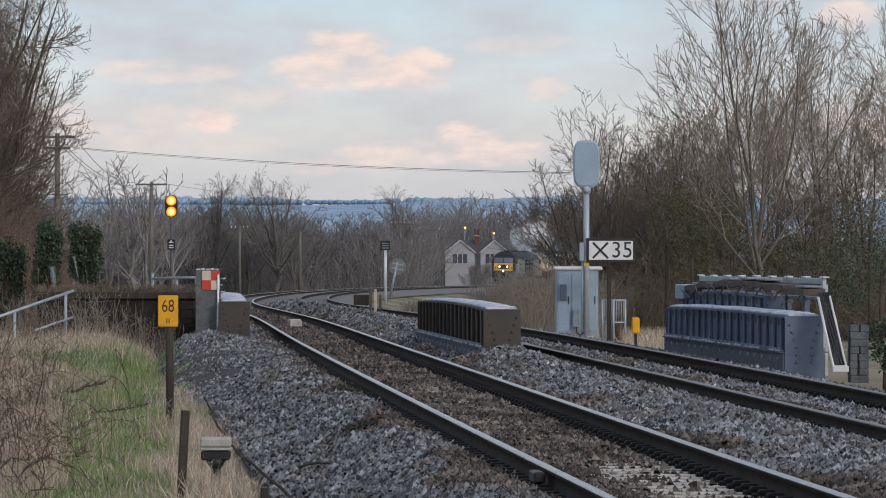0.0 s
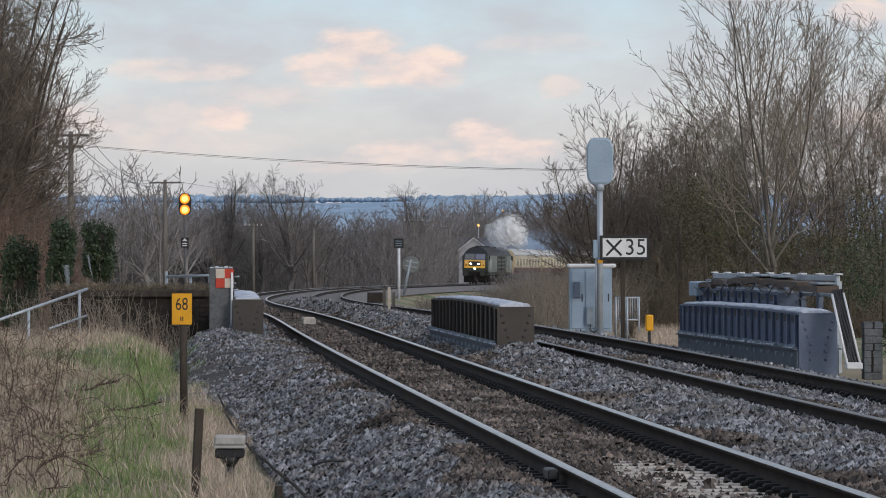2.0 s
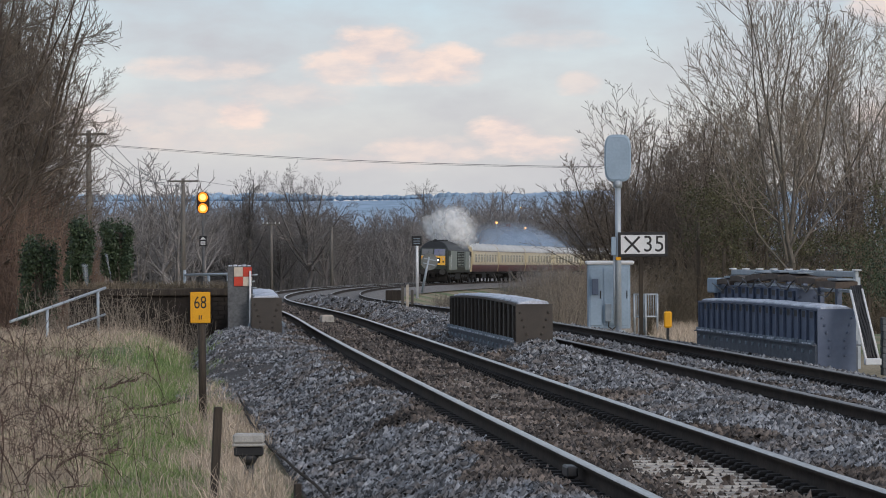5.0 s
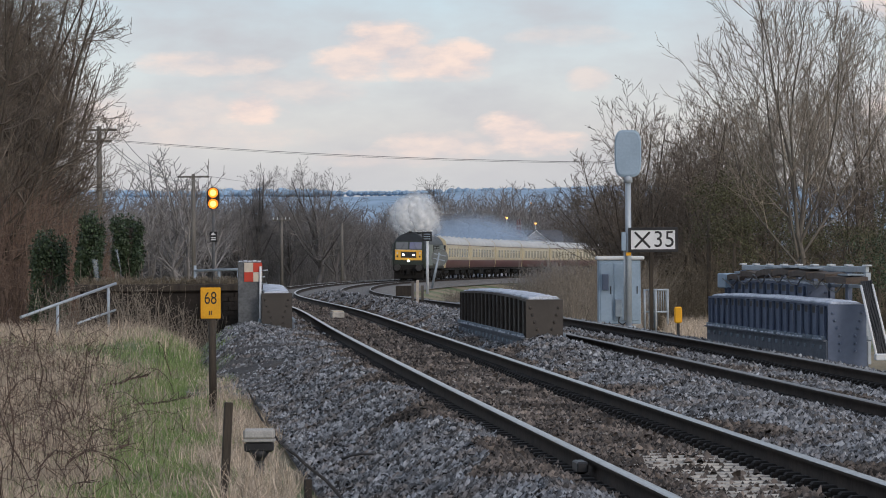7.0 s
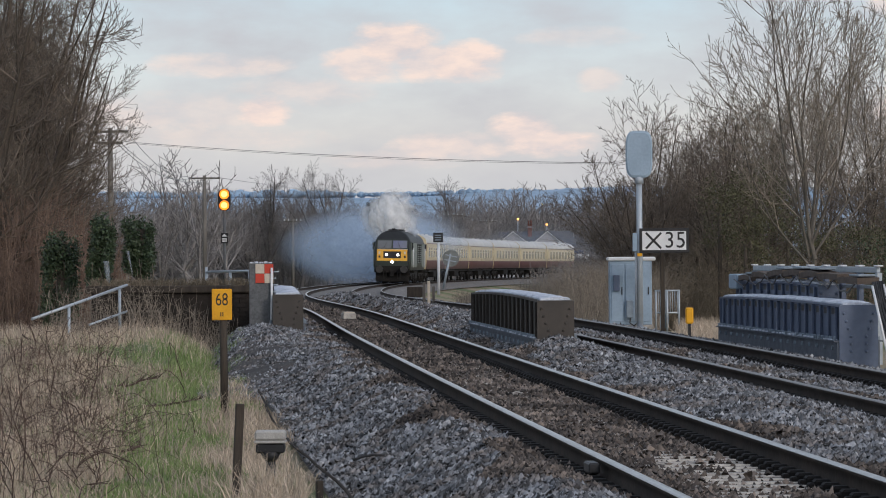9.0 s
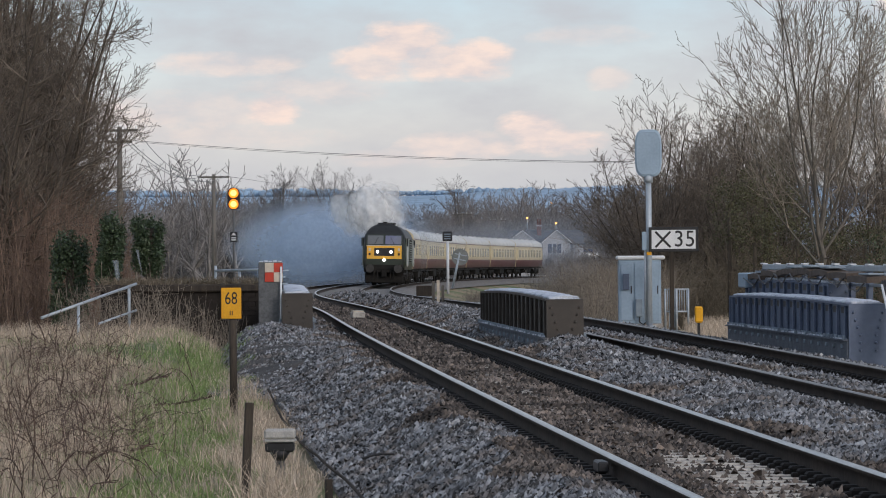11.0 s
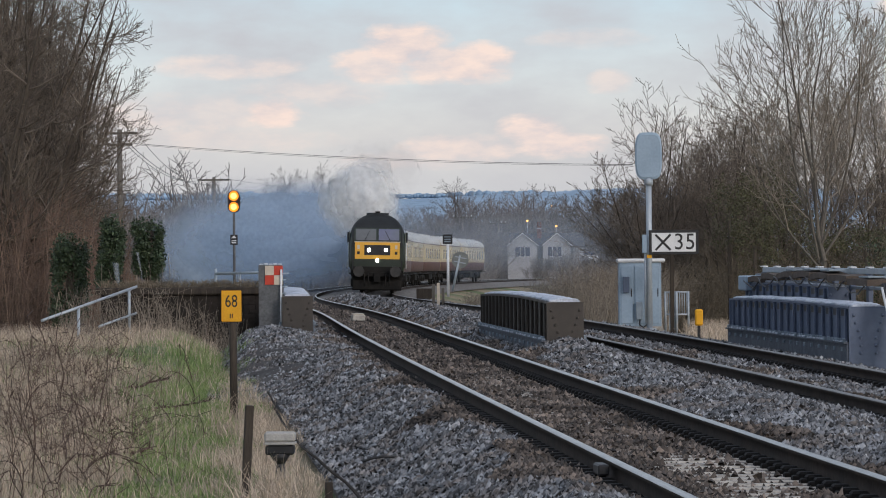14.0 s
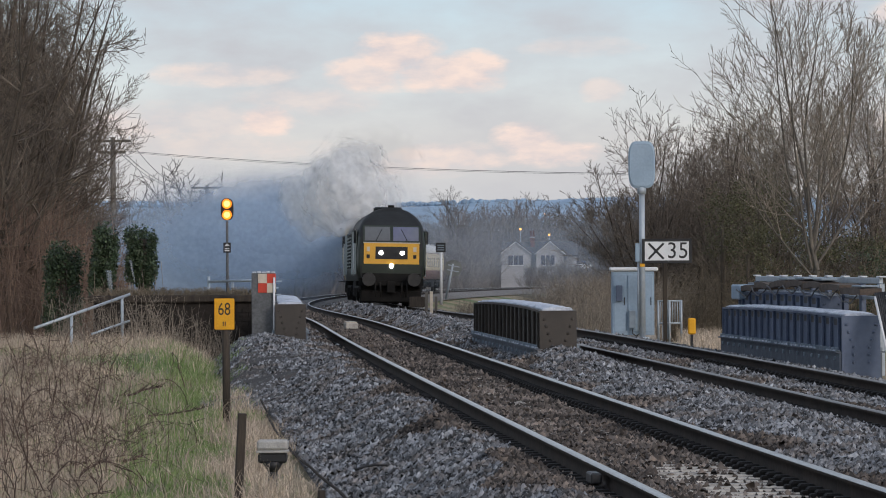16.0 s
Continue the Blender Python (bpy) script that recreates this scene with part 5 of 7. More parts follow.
def far_signs():
    x, y, z = (-2.462, 140.0, 0.1)
    s = thing("reading_board", "white post with a small black square board", "sign post", pose(x, y, z - 0.4))
    part("post", T((0, 0, 0), (0, 0, 2.35), 0.06, n=10), M["white"], s)
    b = part("board", B(-0.22, 0.20, -0.07, -0.03, 2.25, 2.66, 0.01), M["black"], s)
    for k in range(3):
        part("bar", B(-0.15, 0.13, -0.075, -0.071, 2.33 + k * 0.1, 2.37 + k * 0.1), M["frame_blue"], b)
    x, y, z = (-2.204, 136.0, 0.182)
    d = thing("round_sign", "leaning round grey board seen from its back", "sign", pose(x, y, z - 0.2, 0, 12, 0))
    part("post", T((0, 0, 0), (0, 0, 1.5), 0.05, n=8), M["galv"], d)
    ds = part("disc", T((0.05, -0.03, 1.32), (0.05, 0.0, 1.32), 0.35, n=24), M["board_back"], d)
    for k in (-0.12, 0.08):
        part("rib", B(-0.2, 0.3, -0.05, -0.031, 1.32 + k, 1.36 + k), M["galv"], ds)
    for i, h in enumerate((0.42, 0.46, 0.28)):
        p = thing("marker_post", "short pale timber marker post", "post", pose(*(-2.472, 112.0, 0.031)) @ pose(i * 0.16, i * 0.1, 0))
        part("shaft", B(-0.05, 0.05, -0.05, 0.05, -0.3, h, 0.01), M["cream_sq"] if i == 1 else M["pole_wood"], p)
    b = thing("timber_baulk", "dark timber baulk lying by the track", "timber", pose(*(-2.83, 114.0, 0.127)))
    part("beam", B(-0.28, 0.26, -0.1, 0.1, -0.2, 0.16, 0.015), M["wood"], b)


far_signs()


# ---- telegraph poles and wires ----
def pole(px, tops, arms, r=0.13, group="telegraph poles"):
    x, y, z = px
    p = thing("telegraph_pole", "weathered timber telegraph pole with crossarms", "telegraph pole", pose(x, y, z), group=group)
    part("shaft", T((0, 0, -3.0), (0, 0, tops), r * 1.2, r * 0.85, n=8), M["pole_wood"], p)
    for zz, w in arms:
        a = part("crossarm", B(-w, w, -0.16, -0.06, zz - 0.07, zz + 0.07), M["pole_wood"], p)
        for k in (-0.92, -0.45, 0.45, 0.92):
            part("insulator", T((k * w, -0.11, zz + 0.07), (k * w, -0.11, zz + 0.28), 0.05, 0.035, n=6), M["white"], a)
    return p


def wires():
    pole((-22.374, 190.0, 1.31), 8.975 - 1.3, ((8.746 - 1.3, 1.05), (8.091 - 1.3, 0.75)), 0.17)
    pole((-23.309, 262.0, 1.314), 7.999 - 1.3, ((7.773 - 1.3, 1.25),), 0.16)
    pole((-20.483, 330.0, 1.317), 5.3 - 1.3, ((5.015 - 1.3, 0.9),), 0.15)
    pole((-15.703, 360.0, 1.319), 5.043 - 1.3, (), 0.16)
    pole((-5.634, 430.0, 1.322), 6.957 - 1.3, ((6.734 - 1.3, 1.3),), 0.17)
    pole((-1.166, 520.0, 1.327), 7.154 - 1.3, ((6.886 - 1.3, 1.3),), 0.17)

    def wire(a, b, sag, r=0.02):
        a, b = Vector(a), Vector(b)
        w = thing("overhead_wire", "thin dark sagging overhead wire", "wire", group="overhead wires")
        bm = bmesh.new()
        pts = [a.lerp(b, i / 14) - Vector((0, 0, sag * 4 * (i / 14) * (1 - i / 14))) for i in range(15)]
        pipe(bm, pts, r, 4)
        part("strand", bm, M["cable"], w)
    wire((-21.49, 190.0, 8.16), (6.624, 170.0, 6.13), 0.25, 0.013)
    wire((-21.49, 190.0, 8.09), (6.624, 170.0, 6.07), 0.26, 0.008)
    wire((-21.391, 190.0, 8.812), (-24.438, 262.0, 7.999), 0.9)
    wire((-22.014, 190.0, 8.124), (-24.122, 262.0, 7.864), 0.9)
    wire((-21.784, 190.0, 8.124), (-22.315, 262.0, 7.864), 1.2)
    wire((-22.315, 262.0, 7.864), (-6.228, 430.0, 10.071), 0.8, 0.014)
    wire((-24.348, 262.0, 7.864), (-21.166, 330.0, 5.072), 0.8, 0.014)
    wire((-15.703, 360.0, 4.981), (-6.969, 430.0, 6.808), 0.6, 0.02)
    wire((-15.703, 360.0, 4.857), (-20.483, 330.0, 3.593), 1.2, 0.02)
    wire((-4.374, 430.0, 6.734), (11.2, 560.0, 6.929), 0.8, 0.02)


wires()


# ---- the white house beyond the bend ----
def house():
    x, y, z = (0.359, 520.0, 1.327)
    h = thing("house", "white rendered house with two gables and a slate roof", "house", pose(x, y, z - 4.0))
    e, r, d = 6.15, 8.05, 7.0   # eaves, ridge, depth

    def gable_block(x0, x1, y0, y1):
        bm = bmesh.new()
        m = (x0 + x1) / 2
        f = [(x0, y0, 0), (x1, y0, 0), (x1, y0, e), (m, y0, r - 0.1), (x0, y0, e)]
        loft(bm, [f, [(p[0], y1, p[2]) for p in f]], smooth=False)
        part("wall", bm, M["render_wall"], h)
        for s in (0, 1):
            bm = bmesh.new()
            ex = (x0 - 0.25, e - 0.15) if s == 0 else (x1 + 0.25, e - 0.15)
            q = [(ex[0], ex[1]), (m, r), (m, r + 0.16), (ex[0], ex[1] + 0.16)]
            loft(bm, [[(a, y0 - 0.3, b) for a, b in q], [(a, y1, b) for a, b in q]], smooth=False)
            part("roof", bm, M["slate"], h, "grey slate roof slope")
            bm = bmesh.new()
            q = [(ex[0], ex[1] - 0.12), (m, r - 0.12), (m, r + 0.02), (ex[0], ex[1] + 0.02)]
            loft(bm, [[(a, y0 - 0.36, b) for a, b in q], [(a, y0 - 0.305, b) for a, b in q]], smooth=False)
            part("bargeboard", bm, M["white"], h)
    gable_block(0.0, 4.7, 0.0, d)
    gable_block(5.6, 10.0, -0.4, d)
    part("wall", B(0.1, 11.7, 1.2, d - 0.2, 0, e - 0.02), M["render_wall"], h)
    bm = bmesh.new()
    f = [(1.0, e - 0.1), (d / 2 + 0.6, r - 0.02), (d + 0.2, e - 0.1)]
    loft(bm, [[(xx, a, b) for a, b in f] for xx in (0.1, 12.0)], smooth=False)
    part("roof", bm, M["slate"], h, "grey slate roof slope")
    bm = bmesh.new()
    loft(bm, [[(xx, a, b) for a, b in ((1.2, e - 0.15), (d / 2 + 0.6, r - 0.15), (d - 0.2, e - 0.15))] for xx in (11.7, 12.02)], smooth=False)
    part("gable_end", bm, M["render_wall"], h)
    part("wall", B(10.3, 12.0, -0.2, 1.19, 0, e - 0.5), M["render_wall"], h)
    bm = bmesh.new()
    loft(bm, [[(xx, a, b) for a, b in ((-0.5, e - 0.45), (1.6, e + 0.75), (1.6, e + 0.9), (-0.5, e - 0.3))] for xx in (9.9, 12.25)], smooth=False)
    part("roof", bm, M["slate"], h, "grey slate roof slope")
    for x0, x1, yy in ((1.2, 3.5, 0.0), (6.4, 8.5, -0.4)):
        for z0 in (4.3,):
            wi = part("window", B(x0, x1, yy - 0.05, yy - 0.01, z0, z0 + 1.5), M["glass"], h, "dark window")
            for k in range(1, 3):
                part("frame", B(x0 + (x1 - x0) * k / 3 - 0.04, x0 + (x1 - x0) * k / 3 + 0.04, yy - 0.08, yy - 0.051, z0, z0 + 1.5), M["white"], wi)
            part("sill", B(x0 - 0.1, x1 + 0.1, yy - 0.15, yy - 0.01, z0 - 0.1, z0 - 0.01), M["white"], wi)
    ch = part("chimney", B(4.7, 5.4, 2.8, 3.6, 6.3, 9.1), M["red_brick"], h, "red brick chimney stack")
    part("band", B(4.62, 5.48, 2.72, 3.68, 8.65, 8.8), M["render_wall"], ch)
    for k in (4.85, 5.25):
        part("pot", T((k, 3.2, 9.1), (k, 3.2, 9.8), 0.14, 0.12, n=8), M["red_brick"], ch)
    for px in ((3.766, 560.0, 7.798), (8.69, 560.0, 6.832), (9.897, 700.0, 12.56)):
        s = thing("street_lamp", "distant lit street lamp on a thin column", "street lamp", pose(*px), group="distant street lamps")
        part("column", T((0, 0, -9), (0, 0, 0), 0.07, n=6), M["galv"], s)
        part("lantern", T((0, -0.1, 0.1), (0, -0.1, -0.2), 0.19, 0.14, n=10), M["street_amber"], s, "glowing amber lantern")
    for px, w in (((-10.924, 440.0, -0.801), 1.0), ((13.128, 540.0, 1.328), 2.2)):
        b = thing("parked_van", "pale van parked beyond the line", "van", pose(px[0], px[1], px[2] - 0.8))
        part("body", B(-w, w, -0.9, 0.9, 0.35, 1.2, 0.15), M["white"], b)
        part("cab", B(-w * 0.75, w * 0.7, -0.85, 0.85, 1.2, 1.75, 0.2), M["glass"], b, "dark windows")
        for k in (-0.6, 0.6):
            part("wheel", T((k * w, -0.92, 0.33), (k * w, -0.7, 0.33), 0.33, n=14), M["under"], b)


house()


# ---- bare trees, scrub, ivy, grass ----
def tubes_np(a, b, ra, rb, sides=3):
    """Corners and faces of many thin tapered sticks."""
    a, b = np.asarray(a, float), np.asarray(b, float)
    ra, rb = np.asarray(ra, float), np.asarray(rb, float)
    d = b - a
    d /= np.linalg.norm(d, axis=1, keepdims=True) + 1e-9
    ref = np.where(np.abs(d[:, 2:3]) > 0.9, [[1.0, 0, 0]], [[0, 0, 1.0]])
    p = np.cross(d, ref)
    p /= np.linalg.norm(p, axis=1, keepdims=True) + 1e-9
    q = np.cross(d, p)
    ang = 2 * np.pi * np.arange(sides) / sides
    ring = p[:, None] * np.cos(ang)[None, :, None] + q[:, None] * np.sin(ang)[None, :, None]
    v = np.concatenate([a[:, None] + ring * ra[:, None, None], b[:, None] + ring * rb[:, None, None]], 1)
    n = len(a)
    base = (np.arange(n) * 2 * sides)[:, None, None]
    j = np.arange(sides)
    f = np.stack([j, (j + 1) % sides, (j + 1) % sides + sides, j + sides], -1)[None] + base
    return v.reshape(-1, 3), f.reshape(-1, 4)


def plant(kinds, spots, label, group, name="bare_tree"):
    for i, (x, y, k, turn) in enumerate(spots):
        t = thing(name, label, "tree", pose(x, y, float(ground_z(x, y)) - 0.1, 0, 0, turn), group=group)
        for nm, me in zip(("trunk", "crown"), kinds[k]):
            part(nm, me, None, t)


def spread_tree(seed, height, fork=0.28, limbs=6, spread=(8, 48), counts=(9, 7, 4), ratio=(0.50, 0.48, 0.46), angle=(40, 40, 40), lift=(0.10, 0.10, 0.06), bend=0.07, thick=1.0, twig=0.008):
    """A bare tree whose trunk forks into rising limbs with straight, fine, upturned twigs: (from, to, radius, radius, order)."""
    rng = random.Random(seed)
    out = []

    def branch(p, d, length, r, order):
        n = (7, 5, 4, 3)[order - 1]
        pts, dirs, rad = [p], [d], [r]
        for i in range(n):
            up = lift[min(order - 1, 2)]
            d = (d + Vector((rng.gauss(0, bend), rng.gauss(0, bend), rng.gauss(0, bend * 0.7) + up))).normalized()
            p = p + d * length / n
            pts.append(p)
            dirs.append(d)
            rad.append(max(r * (1 - 0.86 * (i + 1) / n), twig * 0.75))
            out.append((pts[-2], p, rad[-2], rad[-1], order))
        if order <= len(counts):
            count = max(2, round(counts[order - 1] * rng.uniform(0.8, 1.2)))
            for k in range(count):
                u = 0.16 + 0.80 * (k + rng.random()) / count
                i = min(int(u * n), n - 1)
                at_, dd = pts[i].lerp(pts[i + 1], u * n - i), dirs[i + 1]
                side = dd.orthogonal().normalized()
                side.rotate(Matrix.Rotation(rng.uniform(0, 2 * math.pi), 3, dd))
                a = radians(angle[order - 1] * rng.uniform(0.65, 1.3))
                branch(at_, (dd * math.cos(a) + side * math.sin(a)).normalized(), length * ratio[order - 1] * (1.2 - 0.72 * u) * rng.uniform(0.7, 1.25), max(rad[i] * 0.55, twig), order + 1)

    p, r = Vector((0, 0, -0.4)), 0.0135 * height * thick
    for i in range(4):
        q = Vector((rng.gauss(0, 0.008) * height, rng.gauss(0, 0.008) * height, fork * height * (i + 1) / 4))
        out.append((p, q, r * (1.25 - i * 0.1), r * (1.15 - i * 0.1), 0))
        p = q
    for k in range(limbs):
        a, b = radians(spread[0] + (spread[1] - spread[0]) * k / max(limbs - 1, 1)), 2.4 * k + rng.uniform(-0.4, 0.4)
        d = Vector((math.sin(a) * math.cos(b), math.sin(a) * math.sin(b), math.cos(a)))
        low = p - Vector((0, 0, fork * height * 0.35 * k / limbs))
        branch(low, d, height * (1 - fork) * rng.uniform(0.88, 1.05) * (1.0 - 0.22 * k / limbs), r * (0.80 - 0.35 * k / limbs), 1)
    return out


def spread_meshes(seed, height, wood, twigs, **kw):
    seg = spread_tree(seed, height, **kw)
    res = []
    for name, test, m, sides in (("trunk", lambda o: o <= 1, wood, 6), ("crown", lambda o: o > 1, twigs, 3)):
        q = [g for g in seg if test(g[4])]
        v, f = tubes_np([g[0] for g in q], [g[1] for g in q], [g[2] for g in q], [g[3] for g in q], sides)
        res.append(mesh_np(name, v, f, m))
    return res


TALL = [spread_meshes(11 + i, h, M["pale_bark"], M["pale_twig"], fork=0.27, limbs=9, spread=(3, 43), counts=(10, 7, 4), angle=(36, 38, 40), lift=(0.06, 0.11, 0.09), bend=0.085, twig=0.0085, thick=0.52) for i, h in enumerate((10.3, 10.0, 9.0))]
MID = [spread_meshes(31 + i, h, M["bark"], M["twig"], fork=0.20, limbs=7, spread=(5, 50), counts=(9, 7, 4), angle=(44, 44, 42), lift=(0.05, 0.08, 0.07), bend=0.10, twig=0.0085) for i, h in enumerate((7.6, 6.8, 5.6))]
LEFT = [spread_meshes(51 + i, h, M["bark"], M["twig"], fork=0.10, limbs=9, spread=(2, 22), counts=(13, 8, 4), ratio=(0.27, 0.48, 0.46), angle=(62, 46, 42), lift=(0.04, 0.12, 0.10), bend=0.09, twig=0.008) for i, h in enumerate((12.5, 11.0))]
plant(TALL, [(8.78, 91, 0, 120), (13.4, 112, 1, 70), (16.2, 108, 0, 150), (12.2, 120, 2, 30), (17.8, 118, 0, 10), (10.4, 122, 2, 200)],
      "tall bare winter tree with pale forking limbs and upright twigs", "tall trees beside the line")
plant(MID, [(4.9, 112, 0, 20), (5.75, 120, 0, 90), (7.4, 128, 0, 160), (7.32, 116, 1, 300), (8.75, 122, 0, 45), (4.9, 105, 2, 180), (8.617, 105, 2, 15), (7.101, 104, 2, 75), (5.698, 108, 2, 250), (7.743, 112, 0, 10), (8.96, 116, 0, 260), (6.629, 108, 1, 330), (11.8, 103, 2, 40), (13.6, 105, 1, 130)],
      "bushy bare winter tree with dense brown twigs", "scrubby trees beside the line")
plant(LEFT, [(-13.1, 88, 0, 0), (-13.9, 98, 1, 80), (-14.6, 92, 0, 160), (-15.7, 104, 0, 200), (-13.9, 84, 1, 40), (-17.9, 112, 0, 280), (-16.4, 114, 0, 330), (-16.0, 118, 1, 10), (-12.4, 80, 1, 120), (-13.6, 95, 0, 230), (-14.0, 88, 1, 300)],
      "tall bare thicket tree with upturned brown branches", "thicket trees by the bridge")
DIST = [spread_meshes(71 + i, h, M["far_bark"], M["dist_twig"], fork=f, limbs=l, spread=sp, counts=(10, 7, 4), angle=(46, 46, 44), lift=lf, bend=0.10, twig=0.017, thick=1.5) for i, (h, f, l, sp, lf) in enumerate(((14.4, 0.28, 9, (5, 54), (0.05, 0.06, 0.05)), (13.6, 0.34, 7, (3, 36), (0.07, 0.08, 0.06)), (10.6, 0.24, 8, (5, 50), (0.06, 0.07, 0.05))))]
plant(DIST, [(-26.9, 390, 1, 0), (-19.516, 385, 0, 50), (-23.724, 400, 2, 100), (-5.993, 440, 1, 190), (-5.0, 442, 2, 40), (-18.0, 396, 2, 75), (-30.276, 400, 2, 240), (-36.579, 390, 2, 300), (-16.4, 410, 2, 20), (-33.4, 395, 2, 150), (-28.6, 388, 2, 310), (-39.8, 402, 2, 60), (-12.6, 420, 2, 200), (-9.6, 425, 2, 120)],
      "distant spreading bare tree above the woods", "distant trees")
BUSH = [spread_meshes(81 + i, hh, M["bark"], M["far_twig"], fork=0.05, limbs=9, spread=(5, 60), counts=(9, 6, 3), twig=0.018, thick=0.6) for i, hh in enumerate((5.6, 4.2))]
plant(BUSH, [(6.252, 490, 1, 0), (8.414, 488, 0, 70), (10.01, 492, 0, 140), (11.815, 486, 1, 210), (4.516, 485, 1, 280), (13.686, 490, 0, 300)],
      "bare brown garden bush before the white house", "bushes before the house", "garden_bush")


def stuff(name, v, f, material, label, category):
    return tagged(new(name, mesh_np(name, v, f, material)), label, category, kind="stuff")


def shoots(rng, x, y, h, r, lean=0.25, z=None, forks=3):
    """Upright shoots with side twigs at the places x, y."""
    n = len(x)
    z = ground_z(x, y) - 0.05 if z is None else z
    a = np.stack([x, y, z], -1)
    d = np.stack([rng.normal(0, lean, n), rng.normal(0, lean, n), np.ones(n)], -1) * h[:, None]
    m = a + d * 0.5
    b = a + d + np.stack([rng.normal(0, lean, n), rng.normal(0, lean, n), np.zeros(n)], -1) * h[:, None] * 0.5
    A, Bb, R0, R1 = [a, m], [m, b], [r, r * 0.75], [r * 0.75, r * 0.4]
    for k in range(forks):
        u = rng.uniform(0.2, 0.95, (n, 1))
        p = np.where(u < 0.5, a + (m - a) * u * 2, m + (b - m) * (u * 2 - 1))
        e = np.stack([rng.normal(0, 0.3, n), rng.normal(0, 0.3, n), rng.uniform(0.0, 0.4, n)], -1) * h[:, None] * 0.7
        A.append(p)
        Bb.append(p + e)
        R0.append(r * 0.5)
        R1.append(r * 0.35)
    return tubes_np(np.concatenate(A), np.concatenate(Bb), np.concatenate(R0), np.concatenate(R1))


def area(rng, n, x0, x1, y0, y1):
    """Spots in a wedge: across as shares of the distance."""
    y = rng.uniform(y0, y1, n)
    return rng.uniform(x0, x1, n) * y, y


def far_woods():
    rng = np.random.default_rng(4)
    V, F, base = [], [], 0
    kinds = []
    for i in range(7):
        seg = spread_tree(90 + i, 9.0 + i % 4, fork=0.12 + 0.03 * i, limbs=5, spread=(5, 58), counts=(7, 4), angle=(44, 44), bend=0.10, twig=0.030, thick=1.3)
        kinds.append(tubes_np([g[0] for g in seg], [g[1] for g in seg], [g[2] for g in seg], [g[3] for g in seg]))
    x, y = area(rng, 250, -0.155, -0.006, 405, 540)
    x2, y2 = area(rng, 170, -0.012, 0.06, 590, 720)
    x3, y3 = area(rng, 40, -0.155, -0.075, 300, 380)
    x, y = np.concatenate([x, x2, x3]), np.concatenate([y, y2, y3])
    for i in range(len(x)):
        v, f = kinds[i % 7]
        a = rng.uniform(0, 6.28)
        c, s = math.cos(a), math.sin(a)
        k = rng.uniform(0.7, 1.05) + 0.2 * float(fade(-0.03, -0.06, x[i] / y[i])) + 0.5 * float(y[i] > 585)
        w = (v * [k * 1.2, k * 1.2, k]) @ np.array([[c, s, 0], [-s, c, 0], [0, 0, 1]])
        V.append(w + [x[i], y[i], float(ground_z(x[i], min(y[i], 600)))])
        F.append(f + base)
        base += len(v)
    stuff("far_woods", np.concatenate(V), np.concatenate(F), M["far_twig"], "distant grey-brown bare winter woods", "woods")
    x, y = area(rng, 13000, -0.155, -0.004, 400, 560)
    xr, yr = area(rng, 3500, -0.006, 0.06, 585, 680)
    x, y = np.concatenate([x, xr]), np.concatenate([y, yr])
    h = rng.uniform(3.0, 8.8, len(x)) * (1 + 0.35 * fade(-0.035, -0.06, x / y)) * (1 + 0.2 * wob(x, y, 0.21))
    h = np.minimum(h, 9.0 + rng.uniform(-1.5, 0.8, len(x)))
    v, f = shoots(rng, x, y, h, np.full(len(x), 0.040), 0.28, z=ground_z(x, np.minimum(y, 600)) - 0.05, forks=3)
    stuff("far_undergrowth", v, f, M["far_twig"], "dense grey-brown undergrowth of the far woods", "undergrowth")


far_woods()


